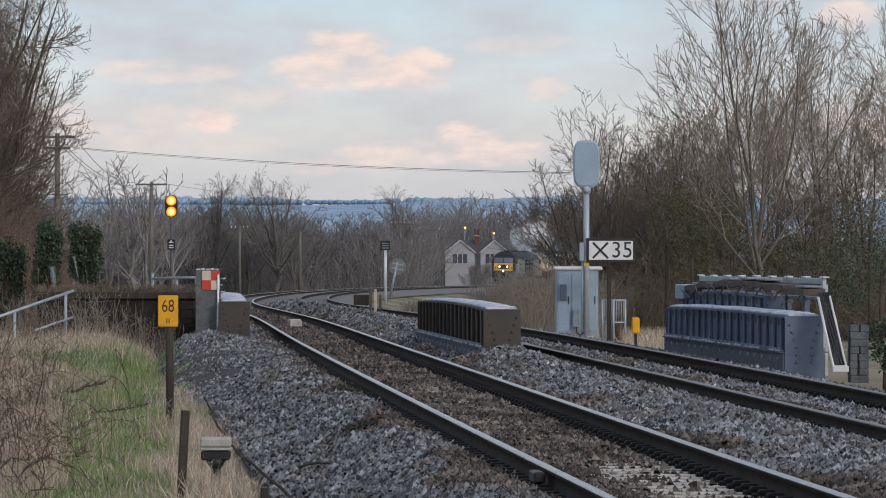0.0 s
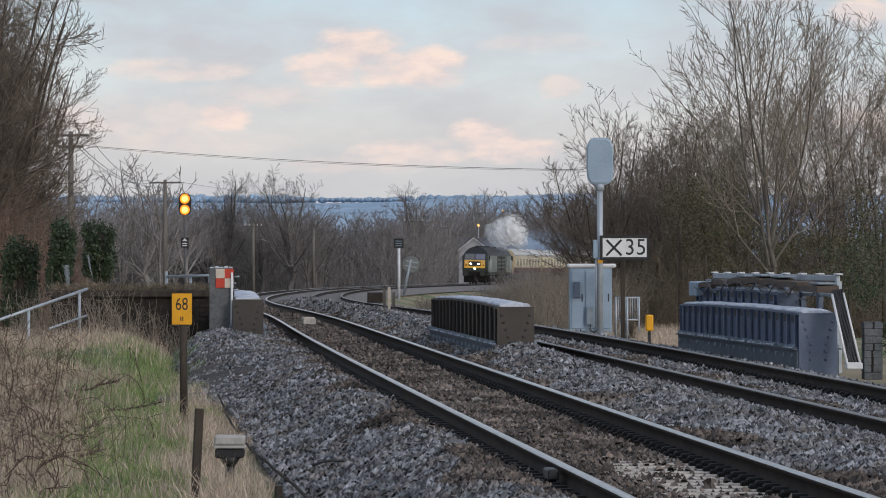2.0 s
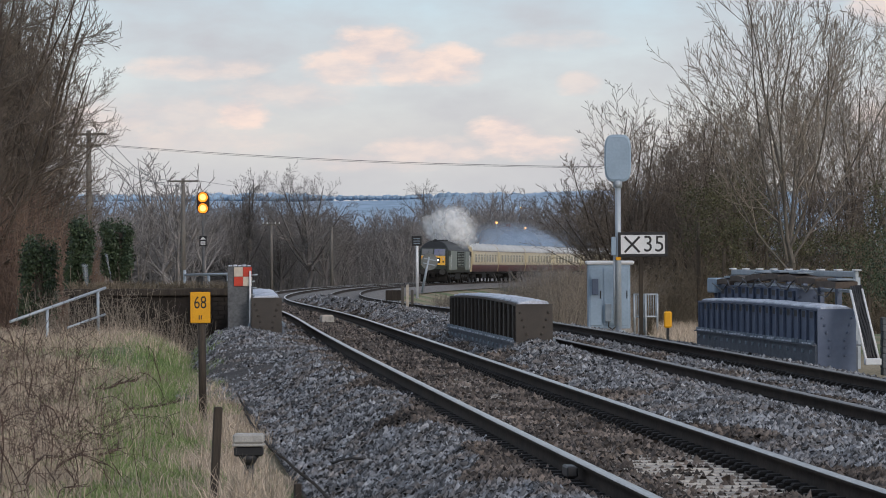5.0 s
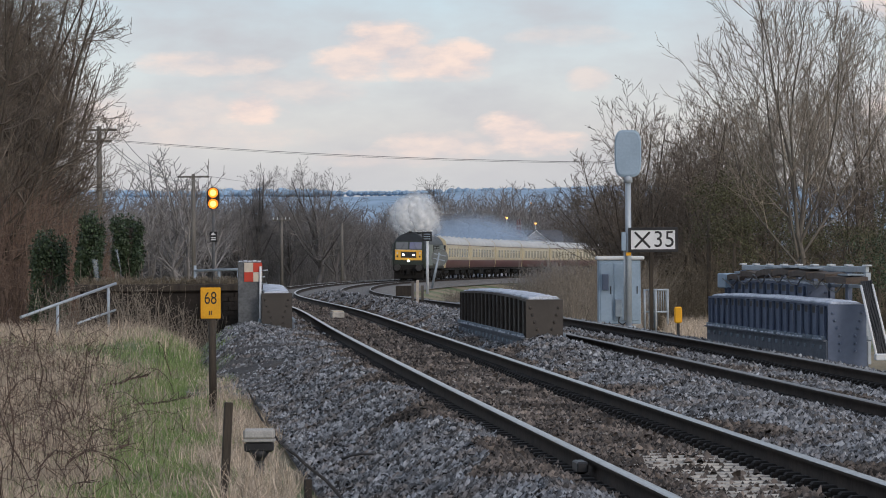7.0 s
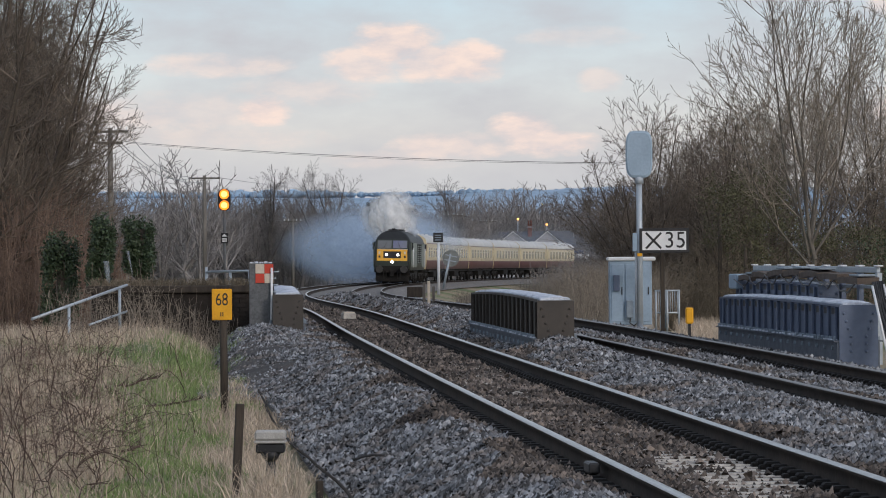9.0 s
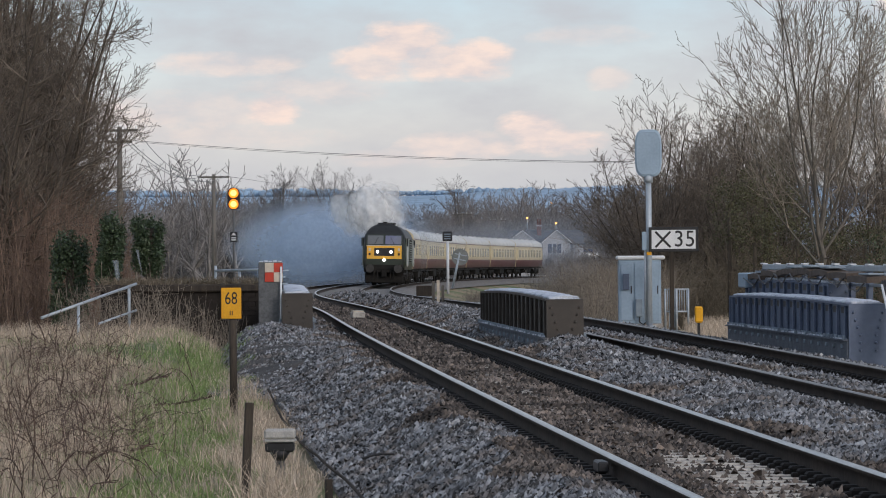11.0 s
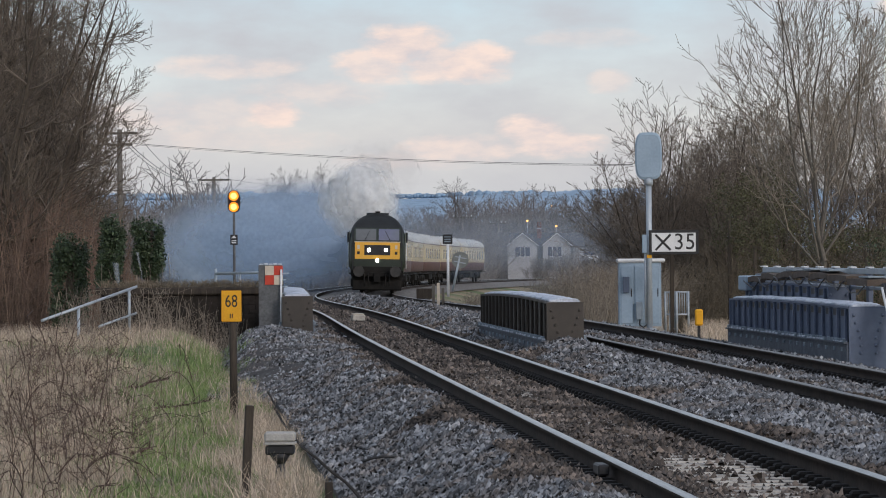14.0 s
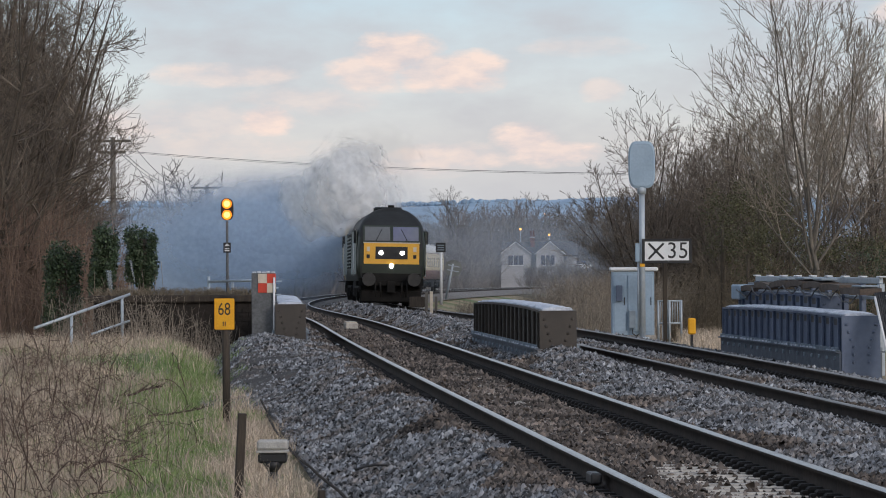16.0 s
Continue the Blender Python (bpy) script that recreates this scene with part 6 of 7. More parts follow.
def thickets():
    rng = np.random.default_rng(8)
    # right bank: brown scrub behind the cabinet and girders
    V, F, base = [], [], 0
    kinds = []
    for i in range(4):
        seg = spread_tree(140 + i, 3.4 + 0.4 * i, fork=0.03, limbs=10, spread=(6, 72), counts=(8, 5), ratio=(0.5, 0.5), angle=(48, 46), lift=(0.06, 0.06, 0.06), bend=0.13, twig=0.008, thick=0.5)
        kinds.append(tubes_np([g[0] for g in seg], [g[1] for g in seg], [g[2] for g in seg], [g[3] for g in seg]))
    x, y = area(rng, 60, 0.042, 0.155, 100, 128)
    for i in range(len(x)):
        v, f = kinds[i % 4]
        a = rng.uniform(0, 6.28)
        c, s = math.cos(a), math.sin(a)
        k = rng.uniform(0.5, 0.95) * (0.70 + 0.45 * float(fade(0.05, 0.10, x[i] / y[i])))
        V.append((v * k) @ np.array([[c, s, 0], [-s, c, 0], [0, 0, 1]]) + [x[i], y[i], float(ground_z(x[i], y[i]))])
        F.append(f + base)
        base += len(v)
    stuff("right_bank_scrub", np.concatenate(V), np.concatenate(F), M["scrub"], "dense brown winter thorn scrub on the bank", "scrub")
    x, y = area(rng, 7000, 0.035, 0.155, 98, 130)
    v, f = shoots(rng, x, y, rng.uniform(0.6, 2.4, len(x)), rng.uniform(0.007, 0.013, len(x)), 0.38, forks=4)
    stuff("bank_undergrowth", v, f, M["scrub"], "tangled brown undergrowth on the bank", "scrub")
    # low brush between the bend and the cabinet
    x, y = area(rng, 9000, -0.012, 0.05, 88, 150)
    keep = off_line(x, y) > 3.0
    x, y = x[keep], y[keep]
    v, f = shoots(rng, x, y, rng.uniform(0.4, 1.6, len(x)) * (0.7 + 0.6 * fade(0.0, 0.03, x / y)), rng.uniform(0.006, 0.011, len(x)), 0.22)
    stuff("low_brush", v, f, M["pale_twig"], "low tan-brown brush beside the bend", "brush")
    x, y = area(rng, 6500, -0.006, 0.04, 300, 500)
    keep = off_line(x, y) > 5.0
    x, y = x[keep], y[keep]
    v, f = shoots(rng, x, y, rng.uniform(0.5, 2.4, len(x)) * (1 + 0.5 * np.exp(-((x / y - 0.020) / 0.009) ** 2)), rng.uniform(0.016, 0.028, len(x)), 0.25)
    stuff("far_brush", v, f, M["far_twig"], "grey-brown brush before the house", "brush")
    # left: thicket round the ivy-clad stumps and wall
    x, y = area(rng, 6000, -0.165, -0.085, 76, 112)
    keep = rng.uniform(0, 1, len(x)) < 0.25 + 0.75 * fade(-0.10, -0.125, x / y)
    x, y = x[keep], y[keep]
    h = rng.uniform(0.8, 3.6, len(x)) * (0.35 + 0.8 * fade(-0.10, -0.14, x / y))
    v, f = shoots(rng, x, y, h, rng.uniform(0.008, 0.016, len(x)), 0.16)
    stuff("left_thicket", v, f, M["bramble"], "tangled brown thicket behind the wall", "thicket")
    x, y = area(rng, 300, -0.135, -0.081, 58.5, 61.0)
    v, f = shoots(rng, x, y, rng.uniform(0.25, 1.0, len(x)), rng.uniform(0.004, 0.008, len(x)), 0.16)
    stuff("wall_growth", v, f, M["pale_twig"], "bare brown stems growing before the wall", "undergrowth")
    x, y = rng.uniform(-7.6, -4.55, 900), rng.uniform(61.2, 61.8, 900)
    v, f = shoots(rng, x, y, rng.uniform(0.03, 0.16, 900), rng.uniform(0.005, 0.010, 900), 0.5, z=np.full(900, 0.80))
    stuff("wall_moss", v, f, M["scrub"], "ragged moss and dead stems along the wall top", "moss")
    x, y = area(rng, 5000, -0.10, -0.045, 76, 125)
    keep = off_line(x, y) < -SPACING - 3.0
    x, y = x[keep], y[keep]
    v, f = shoots(rng, x, y, rng.uniform(0.3, 1.3, len(x)), rng.uniform(0.006, 0.012, len(x)), 0.25)
    stuff("left_bank_brush", v, f, M["bramble"], "brown brush on the bank beyond the wall", "brush")
    # brambles in the near grass
    A, Bb, R = [], [], []
    for i in range(250):
        y = rng.uniform(29, 57) if i < 205 else rng.uniform(25, 31)
        x = rng.uniform(-0.153, -0.119 if rng.uniform() < 0.8 else -0.092) * y
        z = float(ground_z(x, y))
        p = np.array([x, y, z])
        tall = rng.uniform() < 0.3
        d = np.array([rng.normal(0, 0.35), rng.normal(0, 0.4), 1.0]) if not tall else np.array([rng.normal(0, 0.06), rng.normal(0, 0.08), 1.0])
        L_ = rng.uniform(0.7, 1.7)
        r = rng.uniform(0.003, 0.010) if rng.uniform() < 0.4 else 0.004
        for k in range(8):
            q = p + d / np.linalg.norm(d) * L_ / 8
            A.append(p)
            Bb.append(q)
            R.append(r * (1 - k / 10))
            if k > 2 and rng.uniform() < 0.5:
                A.append(q)
                Bb.append(q + np.array([rng.normal(0, 0.12), rng.normal(0, 0.12), rng.normal(0.03, 0.1)]))
                R.append(r * 0.6)
            d = d + np.array([rng.normal(0, 0.14), rng.normal(0, 0.14), -0.02 if tall else -0.28])
            p = q
            if p[2] < z:
                break
    v, f = tubes_np(A, Bb, R, np.array(R) * 0.8)
    x, y = area(rng, 800, -0.152, -0.112, 33, 54)
    keep = wob(x, y, 1.3, 7) > -0.2
    x, y = x[keep], y[keep]
    v2, f2 = shoots(rng, x, y, rng.uniform(0.12, 0.42, len(x)), rng.uniform(0.003, 0.006, len(x)), 0.9, forks=4)
    stuff("bramble_litter", v2, f2, M["dark_bramble"], "low tangle of dead brown bramble litter in the grass", "brambles")
    stuff("brambles", v, f, M["dark_bramble"], "arching dead brown bramble stems in the grass", "brambles")


thickets()


def dead_branch(x0, x1, y, seed, lift):
    """A fallen bare branch with short upturned side twigs."""
    rng = random.Random(seed)
    b = thing("dead_branch", "fallen dark brown dead branch lying in the grass", "branch", group="dead branches")
    pts = [Vector((x0 + (x1 - x0) * u, y + 0.3 * u, float(ground_z(x0, y)) + lift * (0.4 + u) + rng.uniform(-0.02, 0.02))) for u in (i / 7 for i in range(8))]
    bm = pipe(bmesh.new(), pts, 0.016)
    part("stem", bm, M["dark_bramble"], b)
    for p in pts[1:]:
        for k in range(3):
            q = p + Vector((rng.uniform(0.0, 0.16), rng.uniform(-0.1, 0.1), rng.uniform(-0.02, 0.13)))
            part("twig", T(p, q, 0.007, 0.003, n=4), M["dark_bramble"], b)


dead_branch(-4.75, -3.95, 43, 1, 0.10)
dead_branch(-5.5, -4.9, 47, 2, 0.14)
dead_branch(-4.6, -3.7, 33.5, 3, 0.08)


def leaf_cloud(rng, centre, size, n, leaf, lumps=9):
    """Leaves gathered in lumps over a rounded body."""
    c = rng.uniform(-0.78, 0.78, (lumps, 3))
    pick = rng.integers(0, lumps, n)
    d = rng.normal(0, 1, (n, 3))
    d /= np.linalg.norm(d, axis=1, keepdims=True)
    p = c[pick] + d * rng.uniform(0.1, 0.42, (n, 1))
    p = p * np.asarray(size) + np.asarray(centre)
    u = rng.normal(0, 1, (n, 3))
    u /= np.linalg.norm(u, axis=1, keepdims=True)
    w = np.cross(u, rng.normal(0, 1, (n, 3)))
    w /= np.linalg.norm(w, axis=1, keepdims=True)
    s = leaf * rng.uniform(0.6, 1.3, (n, 1))
    v = np.stack([p - u * s, p + w * s * 0.6, p + u * s, p - w * s * 0.6], 1)
    return v.reshape(-1, 3), np.arange(n * 4).reshape(n, 4)


def ivy_things():
    rng = np.random.default_rng(12)
    for (x0, x1, y0, y1), d in (((-25, 46, 425, 585), 70), ((60, 108, 402, 545), 69), ((124, 178, 402, 498), 72)):
        k = d / 5800
        cx, cz = ((x0 + x1) / 2 - 784) * k, 1.3 - ((y0 + y1) / 2 - 470) * k
        g = float(ground_z(cx, d))
        t = thing("ivy_clad_stump", "tree stump smothered in dark green ivy", "stump", pose(cx, d, g), group="ivy stumps")
        part("stump", T((0, 0.0, -0.3), (0.05, 0, cz - g + (y1 - y0) * k * 0.35), 0.16, 0.10, n=9), M["bark"], t)
        v, f = leaf_cloud(rng, (0, 0, cz - g), ((x1 - x0) * k * 0.52, 0.4, (y1 - y0) * k * 0.54), 9500, 0.034, 44)
        part("ivy", mesh_np("ivy", v, f, M["ivy"]), None, t)
        for xa, xb, wa, wb, za, zb in {60: ((0.15, 0.22, 0.065, 0.04, 0.02, -0.54),), 124: ((-0.20, -0.10, 0.035, 0.012, -0.05, -0.55),)}.get(x0, ()):
            bm = bmesh.new()
            rows = []
            for i in range(6):
                u = i / 5
                cx_, w_, z_, y_ = xa + (xb - xa) * u, wa + (wb - wa) * u, cz - g + za + (zb - za) * u, -0.46 + 0.03 * math.sin(i * 1.9)
                rows.append([(cx_ - w_, y_, z_), (cx_, y_ - 0.03, z_), (cx_ + w_, y_, z_), (cx_, y_ - 0.02, z_)])
            part("torn_sheet", loft(bm, rows), M["plastic"], t, "pale hanging strip of torn plastic")
        s = []
        for i in range(60):
            b = np.array([rng.normal(0, 0.2), rng.normal(-0.2, 0.1), rng.uniform(0, cz - g)])
            s.append((b, b + [rng.normal(0, 0.1), rng.normal(0, 0.1), -rng.uniform(0.2, 0.7)]))
        v, f = tubes_np([q[0] for q in s], [q[1] for q in s], np.full(60, 0.008), np.full(60, 0.004))
        tagged(part("dead_stems", mesh_np("dead_stems", v, f, M["pale_twig"]), None, t, "pale dead hanging stems"), kind="stuff")
    for px, py, d, sx, sz in ((1480, 500, 93, 1.3, 1.0), (1560, 480, 96, 1.2, 1.3), (1570, 610, 47.5, 0.30, 0.42), (1420, 460, 98, 1.6, 0.9), (1180, 395, 99, 0.8, 1.3), (1245, 360, 99.5, 1.2, 1.2), (1300, 440, 98.5, 1.2, 1.0), (1540, 400, 99, 1.2, 1.2), (1225, 450, 98, 0.9, 1.0)):
        k = d / 5800
        c = ((px - 784) * k, d, 1.3 - (py - 470) * k)
        g = float(ground_z(c[0], c[1]))
        t = thing("ivy_bush", "dark evergreen ivy bush among bare twigs", "bush", pose(c[0], c[1], g), group="ivy bushes")
        part("stem", T((0, 0, -0.2), (0, 0, c[2] - g), 0.08, 0.05, n=7), M["bark"], t)
        v, f = leaf_cloud(rng, (0, 0, c[2] - g), (sx, 0.8 if d > 60 else 0.3, sz), int(1700 * sx * sz) if d > 60 else 1800, 0.036 if d > 60 else 0.025, 30)
        part("leaves", mesh_np("leaves", v, f, M["olive"] if d > 97 else M["ivy"]), None, t)


ivy_things()


def grass():
    rng = np.random.default_rng(2)

    def blades(x, y, h, w):
        n = len(x)
        z = ground_z(x, y) - 0.02
        a = rng.uniform(0, np.pi, n)
        e = np.stack([np.cos(a), np.sin(a), np.zeros(n)], -1) * w[:, None]
        b = np.stack([x, y, z], -1)
        d = np.stack([rng.normal(0, 0.25, n), rng.normal(0, 0.25, n), np.ones(n)], -1) * h[:, None]
        m = b + d * 0.55
        t = b + d + np.stack([rng.normal(0, 0.28, n), rng.normal(0, 0.28, n), -0.12 * np.ones(n)], -1) * h[:, None]
        v = np.stack([b - e, b + e, m + e * 0.7, m - e * 0.7, t], 1).reshape(-1, 3)
        k = np.arange(n) * 5
        return v, np.concatenate([np.stack([k, k + 1, k + 2], -1), np.stack([k, k + 2, k + 3], -1), np.stack([k + 3, k + 2, k + 4], -1)])
    n = 120000
    y = 23 + 40 * rng.uniform(0, 1, n) ** 1.25
    x = rng.uniform(-0.158, -0.03, n) * y
    o = off_line(x, y)
    edge = -SPACING - 2.54 + 0.12 * np.sin(y * 1.3) - 0.25 * fade(50, 60, y)
    keep = (o < edge) & (wob(x, y, 2.6, 3) > -1.1)
    x, y, o = x[keep], y[keep], o[keep]
    u = x / y
    # green lawn-like patches, dead grass elsewhere
    g = 1.25 * np.exp(-((u + 0.101) / 0.019) ** 2) * (0.35 + 0.65 * fade(58, 44, y)) + 0.75 * fade(30.5, 26, y) * fade(-0.070, -0.085, u) + 0.3 * wob(x, y, 1.1, 1)
    green = rng.uniform(0, 1, len(x)) < np.clip(g, 0.04, 0.85)
    tuft = np.clip(0.6 + 0.5 * wob(x, y, 2.2, 5), 0.3, 1.5)
    h = np.where(green, rng.uniform(0.05, 0.17, len(x)), rng.uniform(0.10, 0.42, len(x)) * tuft)
    h = h * (1 + 0.5 * fade(-0.09, -0.075, u) * ~green)
    h = h * (0.42 + 0.58 * fade(0.0, 0.7, (edge[keep] - o)))
    v, f = blades(x[~green], y[~green], h[~green], rng.uniform(0.0025, 0.006, (~green).sum()))
    stuff("dead_grass", v, f, M["dry_grass"], "long straw-coloured dead grass beside the ballast", "grass")
    v, f = blades(x[green], y[green], h[green], rng.uniform(0.003, 0.006, green.sum()))
    stuff("green_grass", v, f, M["green_grass"], "short fresh green grass patches", "grass")
    n = 8000
    y = rng.uniform(42, 59, n)
    o = rng.uniform(-7.45, -6.55, n) + 0.25 * np.sin(y * 2.1)
    x = track_x(y) + o
    v, f = blades(x, y, rng.uniform(0.06, 0.22, n), rng.uniform(0.003, 0.007, n))
    v[:, 2] += np.repeat(np.maximum(track_z(y) + shoulder(np.maximum(o, -7.15), y) - ground_z(x, y), 0), 5)
    stuff("bank_weeds", v, f, M["green_grass"], "small green weeds at the foot of the ballast", "weeds")
    n = 5000
    y = rng.uniform(60, 96, n)
    x = rng.uniform(0.055, 0.085, n) * y
    keep = off_line(x, y) > 3.2
    v, f = blades(x[keep], y[keep], rng.uniform(0.2, 0.55, n)[keep], rng.uniform(0.004, 0.009, n)[keep])
    stuff("cess_grass", v, f, M["dry_grass"], "pale dead grass beside the cabinet", "grass")
    n = 4000
    y = rng.uniform(110, 150, n)
    x = rng.uniform(-0.024, -0.004, n) * y
    keep = off_line(x, y) > 2.6
    v, f = blades(x[keep], y[keep], rng.uniform(0.1, 0.4, n)[keep], rng.uniform(0.006, 0.012, n)[keep])
    stuff("bend_grass", v, f, M["dry_grass"], "yellowed grass by the bend", "grass")


grass()


# ---- loose ballast ----
def ballast_stones():
    rng = np.random.default_rng(6)
    # angular chips: four upper faces, the underside bedded in its neighbours
    base = np.array([(1, 0.1, -0.5), (-0.1, 1, -0.5), (-1, -0.1, -0.5), (0.1, -1, -0.5), (0, 0, 0.75)], float)
    tri = np.array([(0, 1, 4), (1, 2, 4), (2, 3, 4), (3, 0, 4)])
    n = 520000
    y = 21.0 + 115 * rng.uniform(0, 1, n) ** 2.4
    x = rng.uniform(-0.10, 0.142, n) * y
    y[:26000] = rng.uniform(45, 60.3, 26000)
    x[:26000] = track_x(y[:26000]) + rng.uniform(-7.1, -4.8, 26000)
    o = off_line(x, y)
    rail_o = np.min(np.abs(o[:, None] - np.array([-SPACING - 0.7525, -SPACING + 0.7525, -0.7525, 0.7525])), 1)
    inside = np.minimum(np.abs(o), np.abs(o + SPACING)) < 0.68
    bank = (y > 45) & (y < 60.3) & (o < -4.95)
    keep = (o > np.where(bank, -7.05, -6.12)) & (o < 2.6) & (rail_o > np.where(inside, 0.24, 0.13))
    keep &= ~(inside & (rng.uniform(0, 1, n) < 0.06 + 0.90 * fade(28.0, 25.0, y) * fade(-0.9, 0.1, o + SPACING) * (wob(x, y, 2.0, 2) > -0.8)))
    keep &= ~((np.abs(o + SPACING / 2) < 0.36) & (y > 47.8) & (y < 60))
    x, y, o, inside, bank = x[keep], y[keep], o[keep], inside[keep], bank[keep]
    n = len(x)
    r = (0.0145 + 0.021 * rng.uniform(0, 1, n) ** 1.6) * (1 + 0.25 * fade(30, 60, y) + 0.8 * fade(60, 130, y))
    z = track_z(y) + np.where(bank, np.maximum(shoulder(o, y) + 0.012, bed_z(o)), bed_z(o)) + r * rng.uniform(-0.2, 1.1, n) + 0.012 * np.abs(wob(x, y, 1.9)) + heap(o, y)
    c = np.stack([x, y, z], -1)
    shape = base[None] * rng.uniform(0.55, 1.35, (n, 5, 1)) + rng.normal(0, 0.22, (n, 5, 3))
    a, b = rng.uniform(0, 6.28, n), rng.normal(0, 0.45, n)
    ca, sa, cb, sb = np.cos(a), np.sin(a), np.cos(b), np.sin(b)
    R = np.stack([np.stack([ca, -sa, 0 * a], -1), np.stack([sa * cb, ca * cb, -sb], -1), np.stack([sa * sb, ca * sb, cb], -1)], 1)
    v = c[:, None] + np.einsum("nij,nkj->nki", R, shape) * r[:, None, None]
    rust = (np.minimum(np.abs(o + SPACING) - 1.15, np.abs(o) - 0.05) + 0.35 * wob(x, y, 1.1, 4) < 0)
    for flag, m, name, label in ((False, "stones", "ballast_stones", "loose grey angular ballast stones"), (True, "rusty_stones", "stained_ballast", "rust-stained brown ballast stones between the rails")):
        k = rust == flag
        f = (tri[None] + (np.arange(k.sum()) * 5)[:, None, None]).reshape(-1, 3)
        stuff(name, v[k].reshape(-1, 3), f, M[m], label, "ballast")


ballast_stones()


# ---- exhaust smoke: billowing rigid clots that thin out towards their rims ----
def smoke_mat(name, a, b, dense, size, ragged, grain):
    """Smoke of a clot with half sizes size: dense in its middle, ragged and clear at its rim."""
    m = mat(name, a, b, 0.5, 1.0, spec=0.0)
    N, L = m.node_tree.nodes, m.node_tree.links
    tl, mx, out = N.new("ShaderNodeBsdfTranslucent"), N.new("ShaderNodeMixShader"), N["Material Output"]
    tl.inputs["Color"].default_value = (*a, 1)
    L.new(N["Principled BSDF"].outputs[0], mx.inputs[1])
    L.new(tl.outputs[0], mx.inputs[2])

    def op(kind, x, y, clamp=False):
        n = N.new("ShaderNodeMath")
        n.operation, n.use_clamp = kind, clamp
        for i, v in enumerate((x, y)):
            if isinstance(v, (int, float)):
                n.inputs[i].default_value = v
            else:
                L.new(v, n.inputs[i])
        return n.outputs[0]
    tc, sep = N.new("ShaderNodeTexCoord"), N.new("ShaderNodeSeparateXYZ")
    L.new(tc.outputs["Object"], sep.inputs[0])
    ns = N.new("ShaderNodeTexNoise")
    ns.inputs["Scale"].default_value, ns.inputs["Detail"].default_value, ns.inputs["Roughness"].default_value = grain, 4.0, 0.5
    L.new(tc.outputs["Object"], ns.inputs["Vector"])
    u, w = op("DIVIDE", sep.outputs[0], size[0]), op("DIVIDE", sep.outputs[2], size[2])
    r2 = op("ADD", op("MULTIPLY", u, u), op("MULTIPLY", w, w))
    body = op("SUBTRACT", op("SUBTRACT", 1.0, r2), op("MULTIPLY", op("SUBTRACT", 0.62, ns.outputs["Fac"]), ragged), True)
    soft = op("MULTIPLY", op("MULTIPLY", body, body), op("SUBTRACT", 3.0, op("MULTIPLY", body, 2.0)))
    tr, veil = N.new("ShaderNodeBsdfTransparent"), N.new("ShaderNodeMixShader")
    L.new(op("MULTIPLY", soft, dense, True), veil.inputs[0])
    L.new(tr.outputs[0], veil.inputs[1])
    L.new(mx.outputs[0], veil.inputs[2])
    L.new(veil.outputs[0], out.inputs["Surface"])
    return m


def clot(seed, size, material, lump=0.22, freq=1.6):
    """A rounded, billowing body of smoke, open towards its far side."""
    bm = bmesh.new()
    bmesh.ops.create_icosphere(bm, subdivisions=5, radius=1.0)
    bmesh.ops.delete(bm, geom=[v for v in bm.verts if v.co.y > -0.12], context="VERTS")
    off = Vector((seed * 3.7, seed * 1.9, seed * 0.7))
    for v in bm.verts:
        p = v.co.copy()
        k = 1 + lump * noise.fractal(p * freq + off, 0.9, 2.1, 4)
        v.co = Vector((p.x * size[0], p.y * size[1], p.z * size[2])) * k
    return mesh_of("smoke", bm, material, smooth=True)


PUFF_SIZE, SOOT_SIZE, HAZE_SIZE, THIN_SIZE = (2.05, 1.2, 1.65), (2.6, 1.2, 2.2), (8.0, 3.0, 3.9), (13.0, 4.0, 3.6)
SMOKE = dict(white=smoke_mat("white_exhaust", (0.97, 0.97, 0.97), (0.94, 0.945, 0.95), 1.0, PUFF_SIZE, 1.15, 0.9),
             dark=smoke_mat("sooty_exhaust", (0.50, 0.47, 0.44), (0.45, 0.43, 0.41), 0.16, SOOT_SIZE, 1.4, 0.8),
             haze=smoke_mat("blue_exhaust_haze", (0.50, 0.62, 0.78), (0.46, 0.57, 0.73), 0.58, HAZE_SIZE, 1.0, 0.20),
             thin=smoke_mat("thin_blue_haze", (0.52, 0.64, 0.80), (0.48, 0.59, 0.75), 0.19, THIN_SIZE, 1.2, 0.14))
PUFF = [clot(40 + i, PUFF_SIZE, SMOKE["white"], 0.20, 1.9) for i in range(3)]
SOOT = [clot(50, SOOT_SIZE, SMOKE["dark"])]
HAZE = [clot(60 + i, HAZE_SIZE, SMOKE["haze"], 0.12, 1.2) for i in range(3)]
THIN = [clot(70, THIN_SIZE, SMOKE["thin"], 0.10, 1.2)]
SMOKES = []


def exhaust_at(t):
    return vehicle_pose(t, 0.0, 10.2, 19.4) @ Vector((0, -0.8, 4.0))


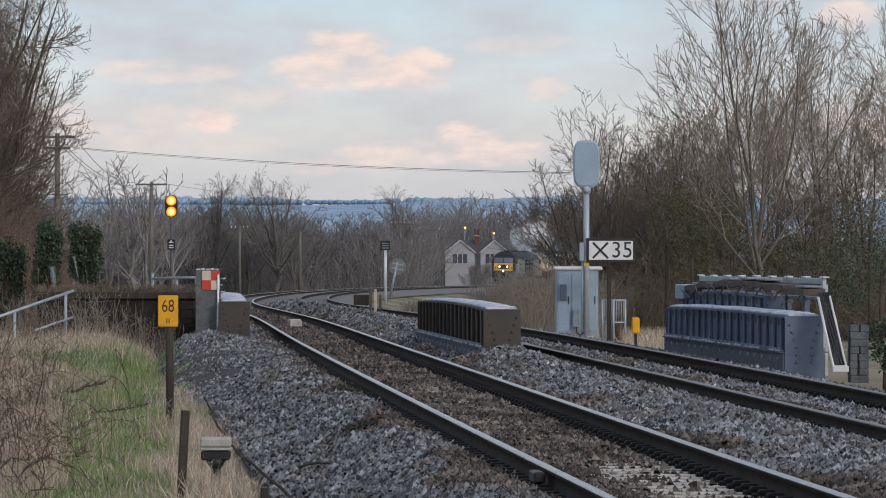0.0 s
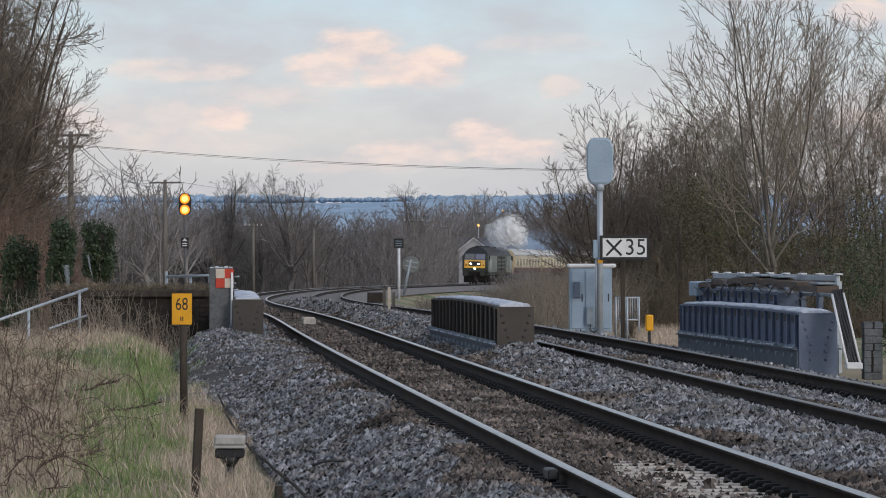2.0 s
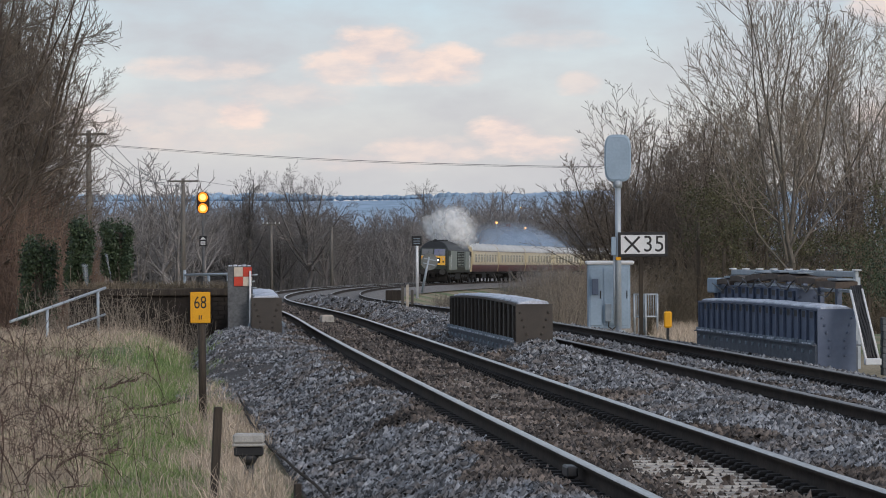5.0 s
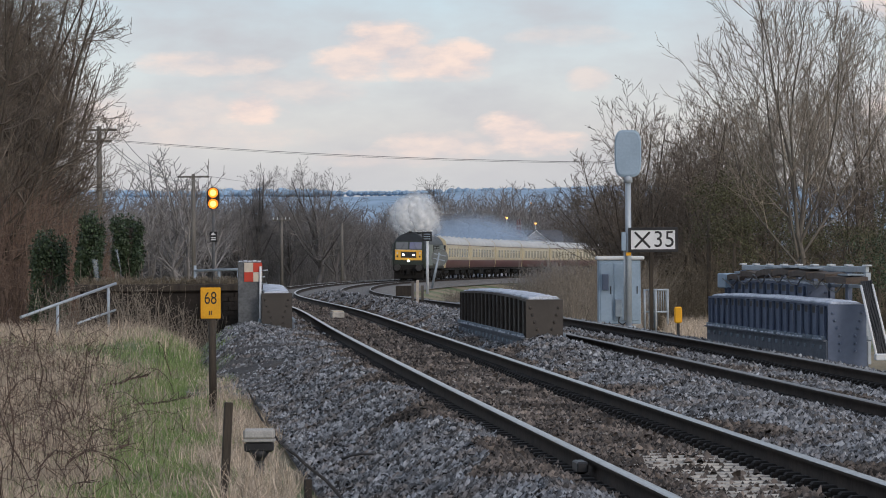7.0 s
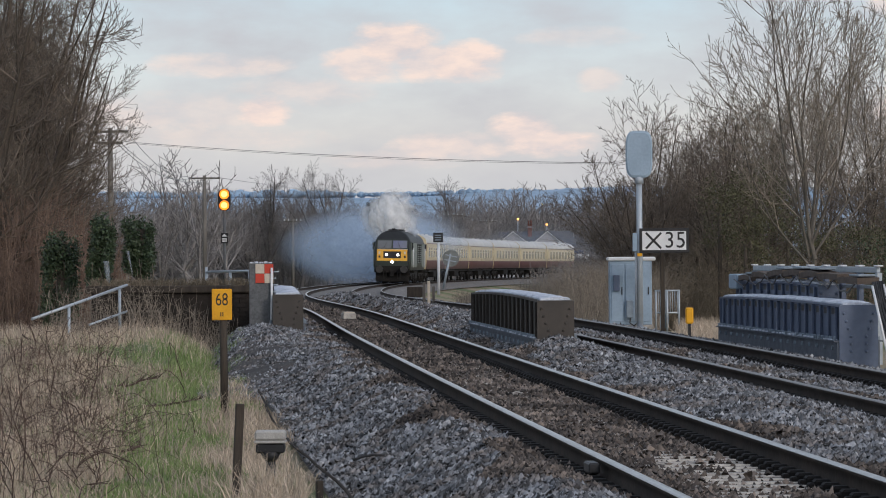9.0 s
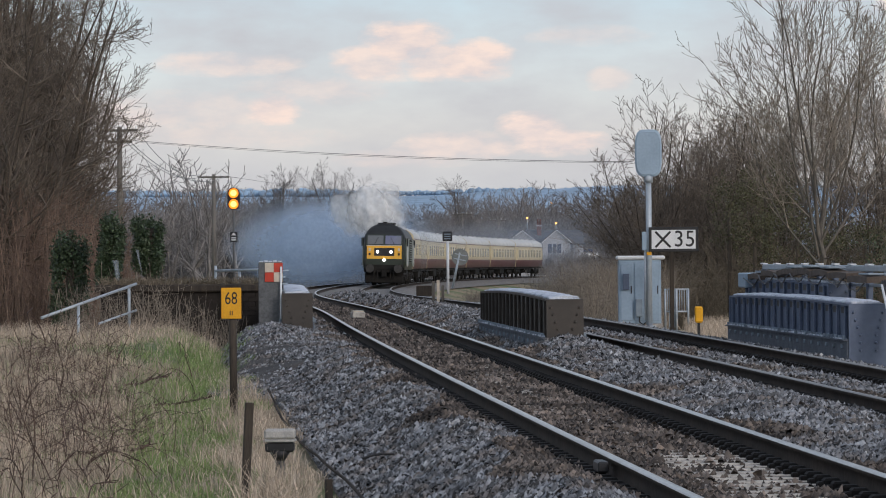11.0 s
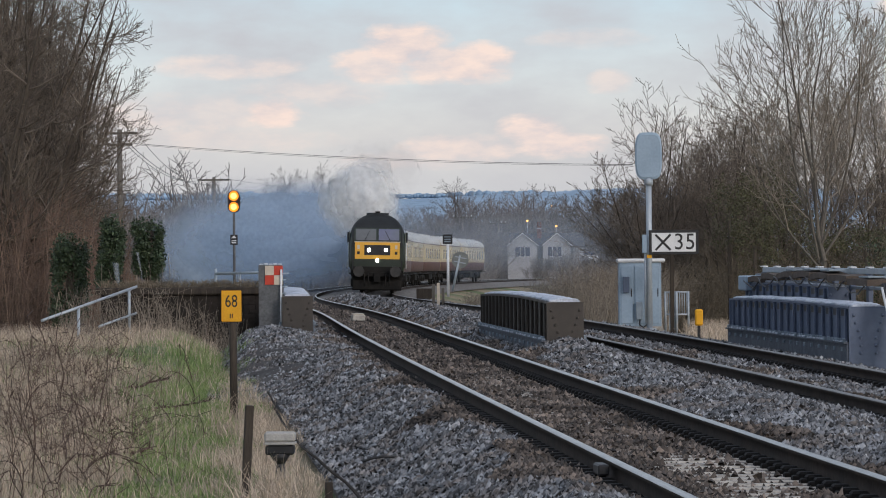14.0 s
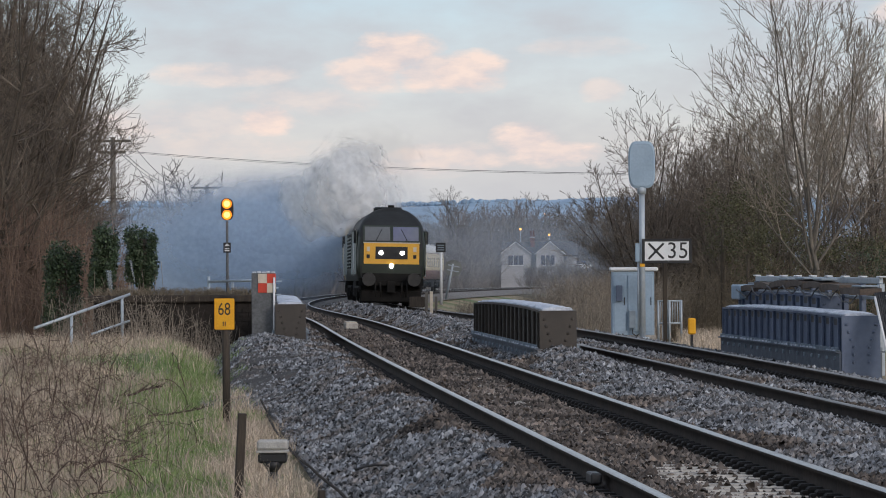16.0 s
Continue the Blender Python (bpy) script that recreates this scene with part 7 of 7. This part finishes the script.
def smoke_things():
    rng = random.Random(14)
    # side (to the left of travel as seen), back along the train, up; growth with time: later smoke hangs lower and wider to the left
    for i in range(6):
        a, b = 1.047 * i + 0.5, 0.35 + 0.5 * (i % 2)
        o = (b * math.cos(a), rng.uniform(0, 4), b * math.sin(a))
        t = thing("smoke_puff", "billowing white exhaust smoke above the locomotive", "smoke", group="exhaust puffs")
        part("puff", PUFF[i % 3], None, t, at=pose(0, 0, 0, 0, rng.uniform(0, 360), 0))
        SMOKES.append((t, "puff", i / 5, o))
    for i in range(1):
        t = thing("soot_puff", "thin brown sooty exhaust above the white smoke", "smoke", group="exhaust puffs")
        part("puff", SOOT[0], None, t, at=pose(0, 0, 0, 0, i * 160, 0))
        SMOKES.append((t, "soot", i, (0, 0, 0)))
    for i in range(6):
        o = (rng.uniform(-1, 1), rng.uniform(-1, 1), rng.uniform(0, 1))
        t = thing("smoke_haze", "thin blue-grey smoke haze drifting beside the train", "smoke", group="smoke haze")
        part("haze", HAZE[i % 3], None, t, at=pose(0, 0, 0, 0, (i % 2) * 180, 0))
        SMOKES.append((t, "haze", i / 5, o))
    for i in range(2):
        t = thing("smoke_haze", "thin blue smoke hanging behind the coaches", "smoke", group="smoke haze")
        part("haze", THIN[0], None, t, at=pose(0, 0, 0, 0, i * 180, 0))
        SMOKES.append((t, "thin", i, (0, 0, 0)))


smoke_things()


# the white clot over the stack: seconds, to the right, up, half width, half height
CLOT = ((0.0, 2.1, 1.5, 1.5, 0.6), (1.0, 2.4, 1.3, 2.2, 0.6), (2.0, 2.2, 1.4, 1.4, 0.8), (3.0, 1.3, 1.1, 1.6, 0.7), (4.0, 0.6, 1.1, 1.7, 0.8), (6.5, 0.5, 1.3, 1.6, 0.8), (7.5, -0.6, 1.2, 1.9, 0.8),
        (8.0, 0.0, 1.1, 1.3, 1.0), (9.0, -0.7, 0.8, 1.6, 0.9), (11.5, -1.4, 0.7, 1.5, 0.7), (12.5, -1.6, 0.6, 1.6, 1.0), (13.5, -1.2, 0.6, 1.3, 1.1), (14.5, -0.9, 0.8, 1.0, 0.7), (15.0, -1.0, 0.6, 1.1, 0.8), (16.0, -1.8, 0.6, 1.5, 1.2))


def key_smoke():
    ct = np.array(CLOT)
    times = [0.0, 1.0, 2.0, 3.0, 4.0, 5.2, 6.5, 7.5, 8.0, 9.0, 10.2, 11.5, 12.5, 13.5, 14.5, 15.0, 16.0]
    for ob, what, k, o in SMOKES:
        rows = []
        for t in times:
            e = exhaust_at(t)
            late = float(fade(4, 12, t))
            cx, cz, hx, hz = (float(np.interp(t, ct[:, 0], ct[:, i])) for i in range(1, 5))
            if what == "puff":
                # the clots roll about the middle of the cloud
                p = e + Vector((cx + hx * o[0] + 0.15 * math.sin(t * 1.1 + k * 9), 1.0 + o[1], cz + hz * o[2] + 0.12 * math.sin(t * 0.9 + k * 7)))
                turn = 20 * math.sin(t * 0.5 + k * 7)
            elif what == "soot":
                over = float(fade(8, 13, t))
                p = e + Vector((cx * 0.6 + 0.5 * over, 3.0, 0.2 + over * 1.9 + 0.1 * math.sin(t + k)))
                turn = 10 * math.sin(t)
            elif what == "thin":
                p = e + Vector((6.0 + 9.0 * k - 3.0 * late, 105 + 14 * k + 100 * (1 - float(fade(8, 13, t))), -2.6 + 0.9 * (k % 2) + 1.2 * late))
                turn = 6 * math.sin(t * 0.3 + k)
            else:
                far = 1 - float(fade(5, 9.5, t))
                wide = 3.0 + 2.8 * float(fade(8, 16, t))
                p = e + Vector((-4.6 * late - wide * k * (0.25 + 0.95 * float(fade(8, 16, t))) + far * (9.0 * k + 6.0), 14 + 26 * o[1] * o[1] + 10 * k + 130 * far, -2.1 + (2.4 - 0.9 * late) * o[2] + 0.4 * math.sin(t * 0.4 + 5 * k)))
                turn = 12 * math.sin(t * 0.3 + k * 5)
            rows.append((t, pose(p.x, p.y, p.z, 0, 0, turn)))
        walk(ob, rows)


def bird():
    b = thing("flying_bird", "small dark bird flapping across the sky", "bird")
    bm = bmesh.new()
    rings = [[(x, r * math.cos(a), r * 0.85 * math.sin(a)) for a in (2 * math.pi * k / 8 for k in range(8))] for x, r in ((-0.20, 0.015), (-0.14, 0.03), (-0.04, 0.055), (0.05, 0.05), (0.11, 0.032), (0.15, 0.03), (0.18, 0.008))]
    body = part("body", loft(bm, rings), M["bird"], b)
    part("tail", B(-0.28, -0.16, -0.035, 0.035, -0.006, 0.006, 0.003), M["bird"], body)
    wings = []
    for s in (-1, 1):
        bm = bmesh.new()
        rows = [[(x0, s * y, 0.004), (x1, s * y, 0.004), (x1, s * y, -0.004), (x0, s * y, -0.004)] for y, x0, x1 in ((0.03, -0.06, 0.07), (0.15, -0.06, 0.08), (0.25, -0.05, 0.05), (0.31, -0.03, 0.0))]
        w = part("wing", loft(bm, rows, smooth=False), M["bird"], b)
        wings.append((s, w))
    return b, wings


BIRD, WINGS = bird()


def key_bird():
    walk(BIRD, [(t, pose(-16.2 + 8.2 * (t - 4), 150 + 0.6 * (t - 4), 12.85 + 1.5 * (t - 4), 0, -8, 4)) for t in (0.0, 4.0, 8.0, 12.0, 16.0)])
    for s, w in WINGS:
        walk(w, [(k * 0.1, pose(0, 0, 0, s * (45 if k % 2 == 0 else -8), 0, 0)) for k in range(161)])


def motions():
    key_train()
    key_smoke()
    key_bird()


motions()
